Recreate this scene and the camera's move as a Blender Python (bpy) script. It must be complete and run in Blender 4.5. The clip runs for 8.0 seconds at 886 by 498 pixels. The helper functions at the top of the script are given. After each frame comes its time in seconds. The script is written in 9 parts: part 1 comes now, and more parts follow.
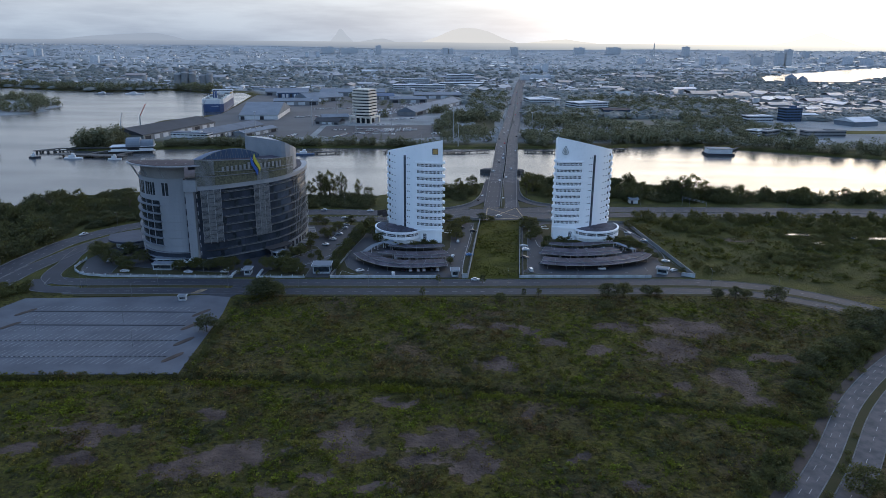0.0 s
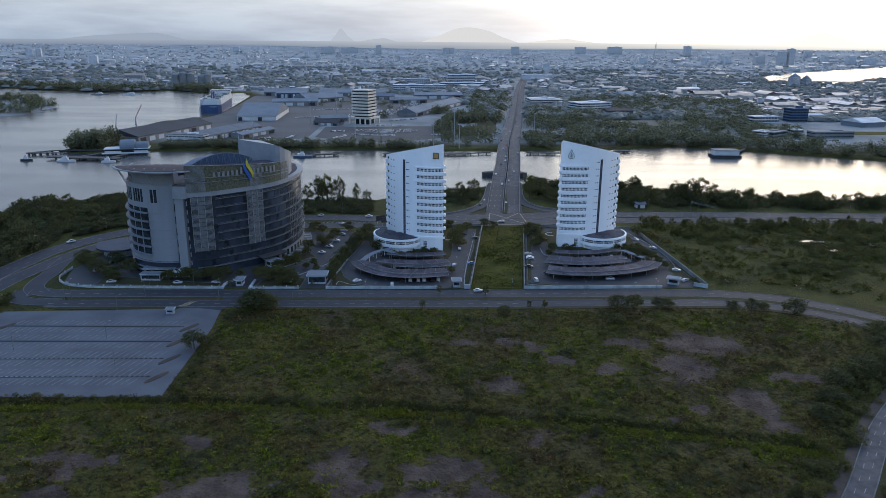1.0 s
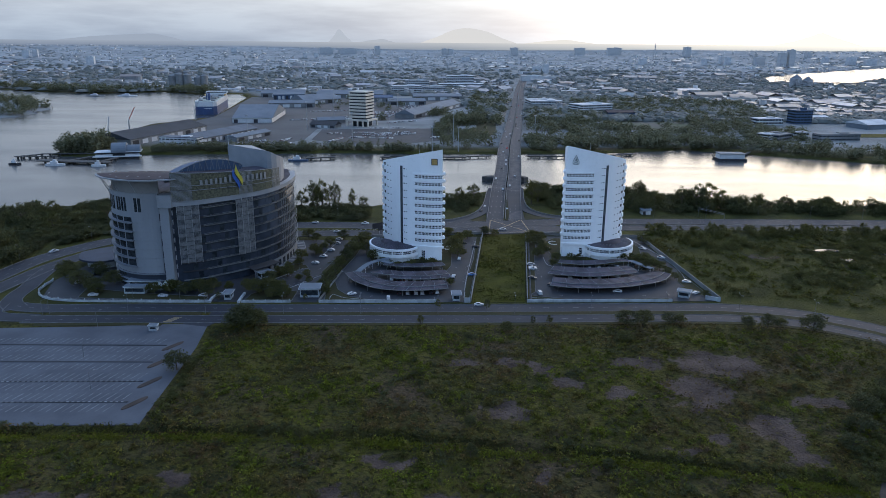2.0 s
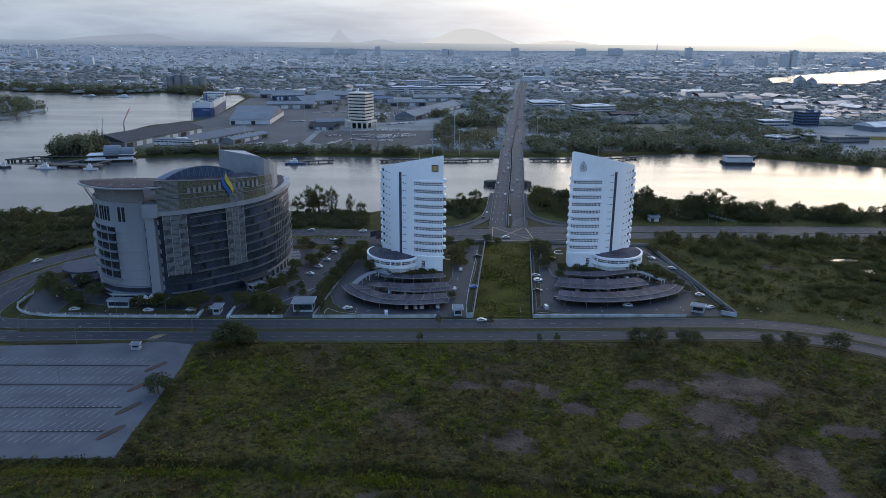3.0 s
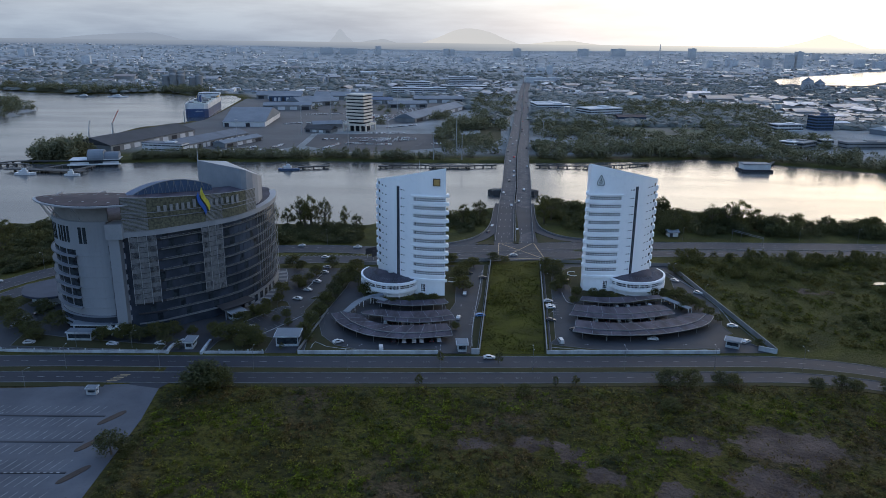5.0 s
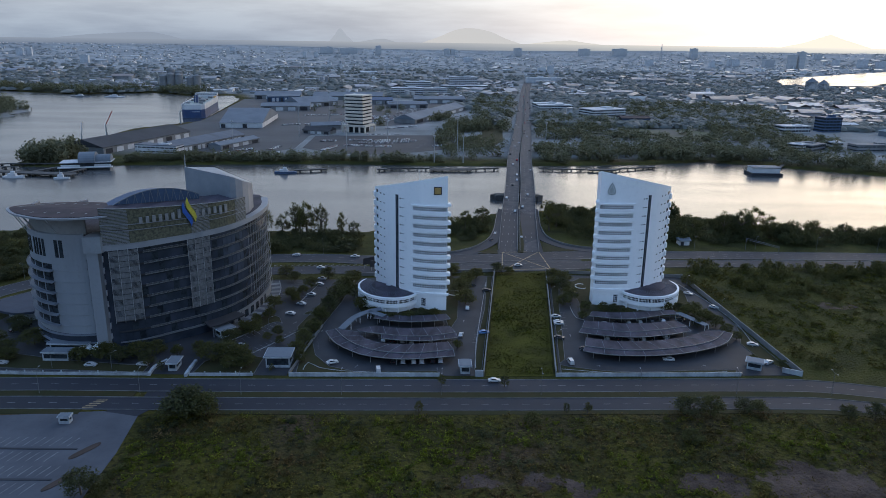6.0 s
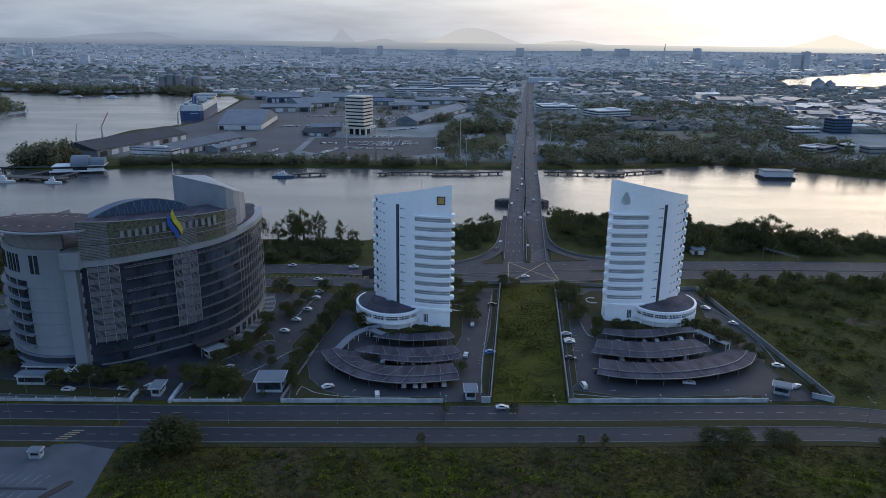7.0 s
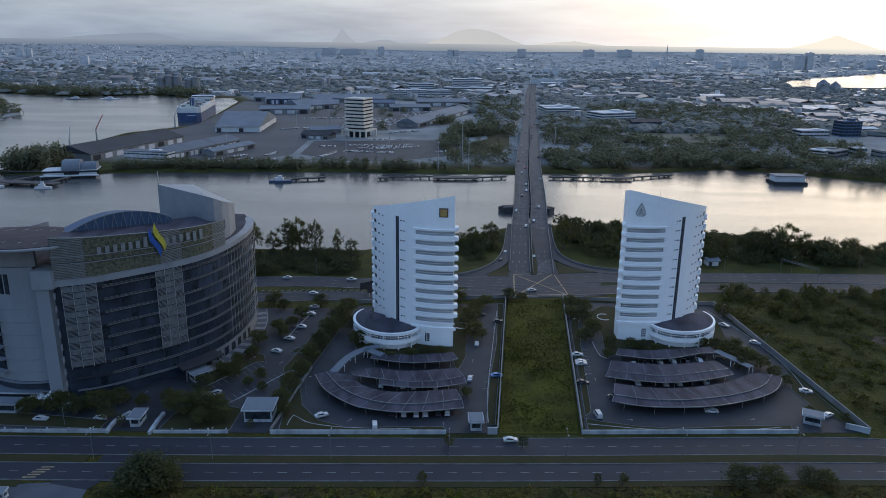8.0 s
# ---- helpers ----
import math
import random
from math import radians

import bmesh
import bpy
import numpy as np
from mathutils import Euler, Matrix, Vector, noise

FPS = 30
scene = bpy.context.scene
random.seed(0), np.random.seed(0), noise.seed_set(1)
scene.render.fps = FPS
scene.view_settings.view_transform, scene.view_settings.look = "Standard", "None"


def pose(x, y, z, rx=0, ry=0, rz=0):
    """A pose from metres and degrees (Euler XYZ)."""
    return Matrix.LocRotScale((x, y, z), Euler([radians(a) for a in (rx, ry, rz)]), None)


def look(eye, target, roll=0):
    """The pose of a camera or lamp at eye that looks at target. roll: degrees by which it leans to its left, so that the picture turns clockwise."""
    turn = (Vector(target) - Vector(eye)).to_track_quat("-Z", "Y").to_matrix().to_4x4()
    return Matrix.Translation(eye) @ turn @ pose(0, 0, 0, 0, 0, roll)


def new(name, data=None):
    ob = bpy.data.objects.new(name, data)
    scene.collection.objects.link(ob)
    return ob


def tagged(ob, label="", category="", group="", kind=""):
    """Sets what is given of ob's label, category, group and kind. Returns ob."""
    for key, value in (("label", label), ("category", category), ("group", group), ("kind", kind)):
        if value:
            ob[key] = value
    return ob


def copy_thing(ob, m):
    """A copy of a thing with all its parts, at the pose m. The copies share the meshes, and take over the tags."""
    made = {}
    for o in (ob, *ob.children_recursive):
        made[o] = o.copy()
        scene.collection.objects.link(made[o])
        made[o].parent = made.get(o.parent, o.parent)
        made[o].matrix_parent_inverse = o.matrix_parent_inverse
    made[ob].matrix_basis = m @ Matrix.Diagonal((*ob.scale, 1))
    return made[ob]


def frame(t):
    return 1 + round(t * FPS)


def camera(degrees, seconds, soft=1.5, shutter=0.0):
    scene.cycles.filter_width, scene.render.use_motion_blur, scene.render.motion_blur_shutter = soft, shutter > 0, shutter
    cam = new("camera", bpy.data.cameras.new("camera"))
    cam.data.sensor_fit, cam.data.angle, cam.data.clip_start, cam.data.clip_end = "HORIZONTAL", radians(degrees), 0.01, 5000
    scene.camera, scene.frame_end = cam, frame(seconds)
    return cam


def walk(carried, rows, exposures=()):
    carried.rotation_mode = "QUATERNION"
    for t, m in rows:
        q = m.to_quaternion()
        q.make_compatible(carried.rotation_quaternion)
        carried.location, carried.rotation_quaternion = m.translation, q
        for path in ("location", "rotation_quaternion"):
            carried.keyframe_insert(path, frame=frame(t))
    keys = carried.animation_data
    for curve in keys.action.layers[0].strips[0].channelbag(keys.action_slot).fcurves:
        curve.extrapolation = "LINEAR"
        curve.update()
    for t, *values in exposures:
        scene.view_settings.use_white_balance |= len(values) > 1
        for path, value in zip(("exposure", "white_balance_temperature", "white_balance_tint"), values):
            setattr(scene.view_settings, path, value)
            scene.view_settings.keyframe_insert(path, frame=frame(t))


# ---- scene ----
cam = camera(63.5, 8.0, soft=0.75)
PATH = [
    (0, (0.158, -10.510, 113.243), (0.118, -8.589, 112.688), 0.50),
    (0.5, (-0.115, -2.276, 113.263), (-0.156, -0.355, 112.708), 0.50),
    (1, (-0.378, 6.107, 113.306), (-0.420, 8.028, 112.750), 0.45),
    (1.5, (-0.616, 14.841, 113.347), (-0.655, 16.762, 112.792), 0.45),
    (3, (-1.494, 41.732, 113.484), (-1.534, 43.654, 112.931), 0.50),
    (3.5, (-1.826, 50.847, 113.504), (-1.868, 52.768, 112.951), 0.56),
    (4, (-2.224, 60.107, 113.508), (-2.267, 62.028, 112.955), 0.61),
    (4.5, (-2.715, 69.532, 113.516), (-2.757, 71.454, 112.963), 0.66),
    (6, (-4.336, 97.977, 113.706), (-4.377, 99.898, 113.152), 0.76),
    (6.5, (-4.917, 107.492, 113.752), (-4.961, 109.413, 113.198), 0.77),
    (7, (-5.488, 116.925, 113.814), (-5.534, 118.846, 113.260), 0.72),
    (7.5, (-6.092, 126.327, 113.881), (-6.140, 128.248, 113.327), 0.73),
    (8, (-6.661, 135.895, 113.926), (-6.710, 137.817, 113.374), 0.74),
]
walk(cam, [(t, look(e, a, r)) for t, e, a, r in PATH], [(0, 0.28), (4, 0.16), (8, -0.04)])

# ---------- sky and sun: a low sun behind a bright overcast, ahead and to the right ----------
SUN_AZ, SUN_EL = radians(34.0), radians(7.0)
SUN_DIR = Vector((math.sin(SUN_AZ) * math.cos(SUN_EL), math.cos(SUN_AZ) * math.cos(SUN_EL), math.sin(SUN_EL)))
world = bpy.data.worlds.new("evening_sky")
scene.world = world
world.use_nodes = True
wt = world.node_tree
wt.nodes.clear()


def wn(kind, **kw):
    n = wt.nodes.new(kind)
    for k, v in kw.items():
        n.inputs[k].default_value = v
    return n


def wmath(op, a, b=None, clamp=False):
    n = wt.nodes.new("ShaderNodeMath")
    n.operation, n.use_clamp = op, clamp
    for i, v in enumerate((a, b)):
        if v is None:
            continue
        if isinstance(v, (int, float)):
            n.inputs[i].default_value = v
        else:
            wt.links.new(v, n.inputs[i])
    return n.outputs[0]


def wramp(fac, stops):
    n = wt.nodes.new("ShaderNodeValToRGB")
    while len(n.color_ramp.elements) < len(stops):
        n.color_ramp.elements.new(0.5)
    for e, (p, c) in zip(n.color_ramp.elements, stops):
        e.position, e.color = p, (*c, 1)
    wt.links.new(fac, n.inputs[0])
    return n.outputs[0]


sky = wt.nodes.new("ShaderNodeTexSky")
sky.sky_type, sky.sun_disc = "NISHITA", False
sky.sun_elevation, sky.sun_rotation = SUN_EL, SUN_AZ
sky.dust_density, sky.air_density = 2.0, 1.2
co = wt.nodes.new("ShaderNodeTexCoord")
sep = wt.nodes.new("ShaderNodeSeparateXYZ")
wt.links.new(co.outputs["Generated"], sep.inputs[0])
dot = wt.nodes.new("ShaderNodeVectorMath")
dot.operation = "DOT_PRODUCT"
wt.links.new(co.outputs["Generated"], dot.inputs[0])
dot.inputs[1].default_value = SUN_DIR
# cloud layer: stretched banks of cloud
mp = wt.nodes.new("ShaderNodeMapping")
mp.inputs["Scale"].default_value = (2.2, 2.2, 16.0)
wt.links.new(co.outputs["Generated"], mp.inputs[0])
nz = wn("ShaderNodeTexNoise", Scale=2.6, Detail=7.0, Roughness=0.55)
wt.links.new(mp.outputs[0], nz.inputs["Vector"])
up = wramp(sep.outputs[2], [(0.0, (0.38, 0.475, 0.61)), (0.03, (0.45, 0.545, 0.68)), (0.07, (0.60, 0.67, 0.78)), (0.15, (0.84, 0.93, 1.08)), (0.25, (0.88, 0.98, 1.14)), (0.42, (1.12, 1.22, 1.45)), (0.7, (0.55, 0.82, 1.28))])
cl = wramp(nz.outputs[0], [(0.36, (0.80, 0.82, 0.86)), (0.5, (0.98, 0.98, 0.99)), (0.64, (1.15, 1.14, 1.12))])
mul = wt.nodes.new("ShaderNodeMix")
mul.data_type, mul.blend_type = "RGBA", "MULTIPLY"
mul.inputs["Factor"].default_value = 1.0
wt.links.new(up, mul.inputs["A"])
wt.links.new(cl, mul.inputs["B"])
# the glow of the hidden sun in the cloud
g = wmath("POWER", wmath("MAXIMUM", dot.outputs["Value"], 0.0), 8.0)
glow = wramp(g, [(0.0, (0.0, 0.0, 0.0)), (0.2, (0.26, 0.25, 0.22)), (0.6, (0.62, 0.58, 0.51)), (1.0, (1.35, 1.2, 0.92))])
add = wt.nodes.new("ShaderNodeMix")
add.data_type, add.blend_type = "RGBA", "ADD"
add.inputs["Factor"].default_value = 1.0
wt.links.new(mul.outputs["Result"], add.inputs["A"])
wt.links.new(glow, add.inputs["B"])
# away from the sun the cloud thins and the light turns bluer
away = wmath("MULTIPLY", wmath("SUBTRACT", 1.0, dot.outputs["Value"]), 0.5, True)
tint = wramp(away, [(0.0, (0.68, 0.68, 0.70)), (0.035, (0.80, 0.80, 0.81)), (0.09, (1.12, 1.13, 1.14)), (0.17, (1.10, 1.11, 1.12)), (0.25, (0.80, 0.84, 0.89)), (0.33, (0.66, 0.72, 0.80)), (0.75, (0.50, 0.70, 0.92))])
high_up = wt.nodes.new("ShaderNodeMapRange")
high_up.inputs["From Min"].default_value, high_up.inputs["From Max"].default_value = 0.06, 0.13
wt.links.new(sep.outputs[2], high_up.inputs["Value"])
mul2 = wt.nodes.new("ShaderNodeMix")
mul2.data_type, mul2.blend_type = "RGBA", "MULTIPLY"
wt.links.new(high_up.outputs[0], mul2.inputs["Factor"])
wt.links.new(add.outputs["Result"], mul2.inputs["A"])
wt.links.new(tint, mul2.inputs["B"])
bg1 = wn("ShaderNodeBackground", Strength=0.02)
bg2 = wn("ShaderNodeBackground", Strength=0.80)
wt.links.new(sky.outputs[0], bg1.inputs["Color"])
wt.links.new(mul2.outputs["Result"], bg2.inputs["Color"])
sm = wt.nodes.new("ShaderNodeAddShader")
wt.links.new(bg1.outputs[0], sm.inputs[0])
wt.links.new(bg2.outputs[0], sm.inputs[1])
wo = wt.nodes.new("ShaderNodeOutputWorld")
wt.links.new(sm.outputs[0], wo.inputs[0])

sun = bpy.data.lights.new("sun", "SUN")
sun.energy, sun.angle, sun.color = 1.0, radians(52), (1.0, 0.86, 0.68)
new("sun", sun).matrix_world = look(SUN_DIR * 900, (0, 0, 0))

# ---------- materials ----------


def hsv_mix(nt, c1, c2, fac):
    n = nt.nodes.new("ShaderNodeMix")
    n.data_type = "RGBA"
    for k, c in (("A", c1), ("B", c2)):
        if isinstance(c, tuple):
            n.inputs[k].default_value = (*c, 1)
        else:
            nt.links.new(c, n.inputs[k])
    if isinstance(fac, (int, float)):
        n.inputs["Factor"].default_value = fac
    else:
        nt.links.new(fac, n.inputs["Factor"])
    return n.outputs["Result"]


def noise_fac(nt, scale, lo=0.4, hi=0.6, detail=4.0, coord="Object", stretch=(1, 1, 1), rough=0.55):
    tc = nt.nodes.new("ShaderNodeTexCoord")
    m = nt.nodes.new("ShaderNodeMapping")
    m.inputs["Scale"].default_value = stretch
    nt.links.new(tc.outputs[coord], m.inputs[0])
    n = nt.nodes.new("ShaderNodeTexNoise")
    n.inputs["Scale"].default_value, n.inputs["Detail"].default_value, n.inputs["Roughness"].default_value = scale, detail, rough
    nt.links.new(m.outputs[0], n.inputs["Vector"])
    r = nt.nodes.new("ShaderNodeMapRange")
    r.inputs["From Min"].default_value, r.inputs["From Max"].default_value = lo, hi
    nt.links.new(n.outputs[0], r.inputs["Value"])
    return r.outputs[0]


def base_mat(name, rough=0.6, metal=0.0, spec=0.5):
    m = bpy.data.materials.new(name)
    m.use_nodes = True
    nt = m.node_tree
    b = nt.nodes["Principled BSDF"]
    b.inputs["Roughness"].default_value, b.inputs["Metallic"].default_value = rough, metal
    b.inputs["Specular IOR Level"].default_value = spec
    return m, nt, b


def bump(nt, b, fac, strength=0.3, dist=0.1):
    n = nt.nodes.new("ShaderNodeBump")
    n.inputs["Strength"].default_value, n.inputs["Distance"].default_value = strength, dist
    nt.links.new(fac, n.inputs["Height"])
    nt.links.new(n.outputs[0], b.inputs["Normal"])


def surface(name, c, c2=None, rough=0.6, metal=0.0, s1=0.15, s2=2.0, amount=0.5, rnd=0.0, stretch=(1, 1, 1), spec=0.4, bumpy=0.0):
    """A plain material with variation at two scales and, with rnd, from object to object."""
    m, nt, b = base_mat(name, rough, metal, spec)
    c2 = c2 or tuple(v * 0.72 for v in c)
    a = hsv_mix(nt, c, c2, noise_fac(nt, s1, 0.38, 0.66, stretch=stretch))
    d = hsv_mix(nt, a, tuple(v * 0.6 for v in c2), noise_fac(nt, s2, 0.55, 0.85))
    k = nt.nodes.new("ShaderNodeMix")
    k.data_type = "RGBA"
    k.inputs["Factor"].default_value = amount
    nt.links.new(a, k.inputs["A"])
    nt.links.new(d, k.inputs["B"])
    out = k.outputs["Result"]
    if rnd:
        oi = nt.nodes.new("ShaderNodeObjectInfo")
        h = nt.nodes.new("ShaderNodeHueSaturation")
        r = nt.nodes.new("ShaderNodeMapRange")
        r.inputs["To Min"].default_value, r.inputs["To Max"].default_value = 1 - rnd, 1 + rnd
        nt.links.new(oi.outputs["Random"], r.inputs["Value"])
        nt.links.new(r.outputs[0], h.inputs["Value"])
        nt.links.new(out, h.inputs["Color"])
        out = h.outputs[0]
    nt.links.new(out, b.inputs["Base Color"])
    if bumpy:
        bump(nt, b, noise_fac(nt, s2 * 2, 0.3, 0.7), bumpy, 0.05)
    return m


def foliage(name, dark, mid, light, scale=0.25, gloss=0.15, thin=0.35):
    m, nt, b = base_mat(name, 0.7, 0, gloss)
    g = nt.nodes.new("ShaderNodeNewGeometry")
    r = nt.nodes.new("ShaderNodeValToRGB")
    r.color_ramp.elements[0].color, r.color_ramp.elements[1].color = (*dark, 1), (*light, 1)
    e = r.color_ramp.elements.new(0.5)
    e.color = (*mid, 1)
    mx = nt.nodes.new("ShaderNodeMath")
    mx.operation = "MULTIPLY_ADD"
    mx.inputs[1].default_value = 0.7
    nt.links.new(g.outputs["Random Per Island"], mx.inputs[0])
    sc = nt.nodes.new("ShaderNodeMath")
    sc.operation = "MULTIPLY"
    sc.inputs[1].default_value = 0.45
    nt.links.new(noise_fac(nt, scale * 0.2, 0.3, 0.7), sc.inputs[0])
    nt.links.new(sc.outputs[0], mx.inputs[2])
    nt.links.new(mx.outputs[0], r.inputs[0])
    nt.links.new(r.outputs[0], b.inputs["Base Color"])
    return translucent(nt, b, m, r.outputs[0], thin)


def translucent(nt, b, m, col, amount=0.35):
    """Thin leaves: part of the light passes through."""
    tr = nt.nodes.new("ShaderNodeBsdfTranslucent")
    nt.links.new(hsv_mix(nt, col, (0.30, 0.27, 0.02), 0.12), tr.inputs["Color"])
    mx = nt.nodes.new("ShaderNodeMixShader")
    mx.inputs[0].default_value = amount
    nt.links.new(b.outputs[0], mx.inputs[1])
    nt.links.new(tr.outputs[0], mx.inputs[2])
    nt.links.new(mx.outputs[0], nt.nodes["Material Output"].inputs[0])
    return m


def weeds(name, greens, browns, tip):
    """Rank field growth: green and brown stands, darker and lighter clumps, single pale blades."""
    m, nt, b = base_mat(name, 0.7, 0, 0.08)
    clump = noise_fac(nt, 0.22, 0.34, 0.66, 5.0)
    a = hsv_mix(nt, *greens, clump)
    c = hsv_mix(nt, *browns, clump)
    out = hsv_mix(nt, a, c, noise_fac(nt, 0.030, 0.45, 0.60, 6.0, rough=0.65))
    g = nt.nodes.new("ShaderNodeNewGeometry")
    r = nt.nodes.new("ShaderNodeMapRange")
    r.inputs["From Min"].default_value, r.inputs["From Max"].default_value = 0.72, 1.5
    nt.links.new(g.outputs["Random Per Island"], r.inputs["Value"])
    out = hsv_mix(nt, out, tip, r.outputs[0])
    d = nt.nodes.new("ShaderNodeHueSaturation")
    r2 = nt.nodes.new("ShaderNodeMapRange")
    r2.inputs["To Min"].default_value, r2.inputs["To Max"].default_value = 0.45, 1.5
    w = nt.nodes.new("ShaderNodeTexWhiteNoise")
    w.noise_dimensions = "1D"
    nt.links.new(g.outputs["Random Per Island"], w.inputs["W"])
    nt.links.new(w.outputs["Value"], r2.inputs["Value"])
    nt.links.new(r2.outputs[0], d.inputs["Value"])
    nt.links.new(out, d.inputs["Color"])
    nt.links.new(d.outputs[0], b.inputs["Base Color"])
    return translucent(nt, b, m, d.outputs[0], 0.3)


def attr(nt, name):
    n = nt.nodes.new("ShaderNodeAttribute")
    n.attribute_name = name
    return n.outputs["Fac"]


# ground: scrub grass, bare mud, town earth and tarmac
M_ground, nt, b = base_mat("scrub_ground", 0.9, 0, 0.1)
grass = hsv_mix(nt, (0.042, 0.038, 0.011), (0.082, 0.070, 0.014), noise_fac(nt, 0.05, 0.35, 0.62))
grass = hsv_mix(nt, grass, (0.076, 0.050, 0.030), noise_fac(nt, 0.028, 0.5, 0.68))
grass = hsv_mix(nt, grass, (0.014, 0.015, 0.006), noise_fac(nt, 0.55, 0.46, 0.66, 6.0))
lush = hsv_mix(nt, (0.030, 0.032, 0.010), (0.064, 0.060, 0.014), noise_fac(nt, 0.06, 0.36, 0.64, 6.0))
grass = hsv_mix(nt, grass, lush, attr(nt, "lush"))
mud = hsv_mix(nt, (0.114, 0.081, 0.067), (0.053, 0.037, 0.031), noise_fac(nt, 0.12, 0.35, 0.65, 6.0))
edge = nt.nodes.new("ShaderNodeMath")
edge.operation = "ADD"
nt.links.new(attr(nt, "bare"), edge.inputs[0])
jag = nt.nodes.new("ShaderNodeMapRange")
jag.inputs["To Min"].default_value, jag.inputs["To Max"].default_value = -0.6, 0.5
nt.links.new(noise_fac(nt, 0.16, 0.3, 0.7, 8.0, rough=0.65), jag.inputs["Value"])
nt.links.new(jag.outputs[0], edge.inputs[1])
er = nt.nodes.new("ShaderNodeMapRange")
er.inputs["From Min"].default_value, er.inputs["From Max"].default_value = 0.41, 0.58
nt.links.new(edge.outputs[0], er.inputs["Value"])
gr = hsv_mix(nt, grass, mud, er.outputs[0])
# town earth and far plain are lightened here as painted haze
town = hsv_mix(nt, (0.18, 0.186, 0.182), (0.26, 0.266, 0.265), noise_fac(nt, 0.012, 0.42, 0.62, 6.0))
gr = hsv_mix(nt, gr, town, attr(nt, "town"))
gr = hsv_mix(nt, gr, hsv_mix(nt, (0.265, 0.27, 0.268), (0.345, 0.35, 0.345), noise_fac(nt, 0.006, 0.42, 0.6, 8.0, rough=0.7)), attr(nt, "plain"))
nt.links.new(gr, b.inputs["Base Color"])
bump(nt, b, noise_fac(nt, 0.9, 0.3, 0.7, 8.0), 0.9, 0.5)

M_asphalt = surface("asphalt", (0.026, 0.029, 0.039), (0.018, 0.020, 0.028), 0.75, s1=0.06, s2=1.2, stretch=(0.25, 1, 1), spec=0.3)
M_asphalt_dark = surface("dark_asphalt", (0.037, 0.039, 0.046), (0.023, 0.025, 0.030), 0.75, s1=0.06, s2=1.2, spec=0.3)
M_lot = surface("weathered_paving", (0.086, 0.092, 0.108), (0.060, 0.064, 0.077), 0.75, s1=0.07, s2=0.9, spec=0.3)
M_pale_asphalt = surface("pale_worn_asphalt", (0.086, 0.081, 0.084), (0.044, 0.046, 0.053), 0.8, s1=0.22, s2=0.9, spec=0.2)
M_kerb = surface("kerb_concrete", (0.13, 0.135, 0.14), (0.07, 0.072, 0.075), 0.85, s1=0.3, s2=3)
M_kerb_pale = surface("pale_kerb_concrete", (0.30, 0.31, 0.32), (0.17, 0.175, 0.18), 0.85, s1=0.4, s2=3)
M_line = surface("road_paint", (0.25, 0.255, 0.26), (0.085, 0.086, 0.09), 0.7, s1=0.5, s2=2.0)
M_yellow = surface("yellow_box_paint", (0.34, 0.25, 0.13), (0.2, 0.15, 0.09), 0.7, s1=0.5, s2=2.0)
M_dirt = surface("bare_brown_earth", (0.060, 0.042, 0.034), (0.040, 0.029, 0.022), 0.95, s1=0.25, s2=1.5, bumpy=0.6)
M_verge = surface("mown_grass", (0.030, 0.031, 0.011), (0.043, 0.035, 0.015), 0.95, s1=0.12, s2=1.4, bumpy=0.5, spec=0.2)
M_meadow = surface("scrubby_meadow", (0.105, 0.112, 0.066), (0.135, 0.12, 0.105), 0.95, s1=0.03, s2=0.2, amount=0.7, spec=0.2)
M_lawn = surface("overgrown_plot_grass", (0.080, 0.074, 0.012), (0.046, 0.043, 0.010), 0.95, spec=0.1, s1=0.09, s2=0.9, amount=0.8, bumpy=0.8)
M_white = surface("white_render", (0.86, 0.87, 0.88), (0.77, 0.79, 0.81), 0.55, s1=0.06, s2=0.5, amount=0.25, stretch=(1, 1, 0.25))
M_white_wall = surface("white_wall_paint", (0.40, 0.44, 0.47), (0.24, 0.26, 0.28), 0.7, s1=0.25, s2=1.5, stretch=(1, 1, 0.3))
M_grey_panel = surface("grey_cladding", (0.17, 0.185, 0.215), (0.135, 0.15, 0.175), 0.5, s1=0.1, s2=1.0, amount=0.3)
M_rotunda = surface("smooth_pale_grey_panels", (0.23, 0.247, 0.272), (0.19, 0.205, 0.228), 0.5, s1=0.08, s2=0.8, amount=0.3, stretch=(1, 1, 0.2))
M_office = surface("pale_grey_cladding", (0.23, 0.245, 0.265), (0.18, 0.195, 0.215), 0.5, s1=0.1, s2=1.0, amount=0.3)
M_glass, nt, b = base_mat("dark_window_glass", 0.2, 0.0, 0.4)
nt.links.new(hsv_mix(nt, (0.012, 0.016, 0.022), (0.03, 0.04, 0.05), noise_fac(nt, 0.5, 0.4, 0.6)), b.inputs["Base Color"])
M_blueglass, nt, b = base_mat("blue_tinted_glass", 0.18, 0.0, 0.6)
nt.links.new(hsv_mix(nt, (0.022, 0.029, 0.042), (0.042, 0.054, 0.078), noise_fac(nt, 0.12, 0.35, 0.65)), b.inputs["Base Color"])
M_roof = surface("dark_metal_roof", (0.074, 0.068, 0.088), (0.032, 0.030, 0.040), 0.7, 0.0, spec=0.12, s1=0.25, s2=0.7, amount=0.7, stretch=(1, 0.25, 1))
M_redroof = surface("maroon_metal_roof", (0.062, 0.046, 0.050), (0.042, 0.034, 0.038), 0.75, 0.0, spec=0.15, s1=0.2, s2=1.0)
M_blueroof = surface("blue_metal_roof", (0.055, 0.095, 0.165), (0.045, 0.075, 0.13), 0.6, 0.0, spec=0.15, s1=0.1, s2=1.0)
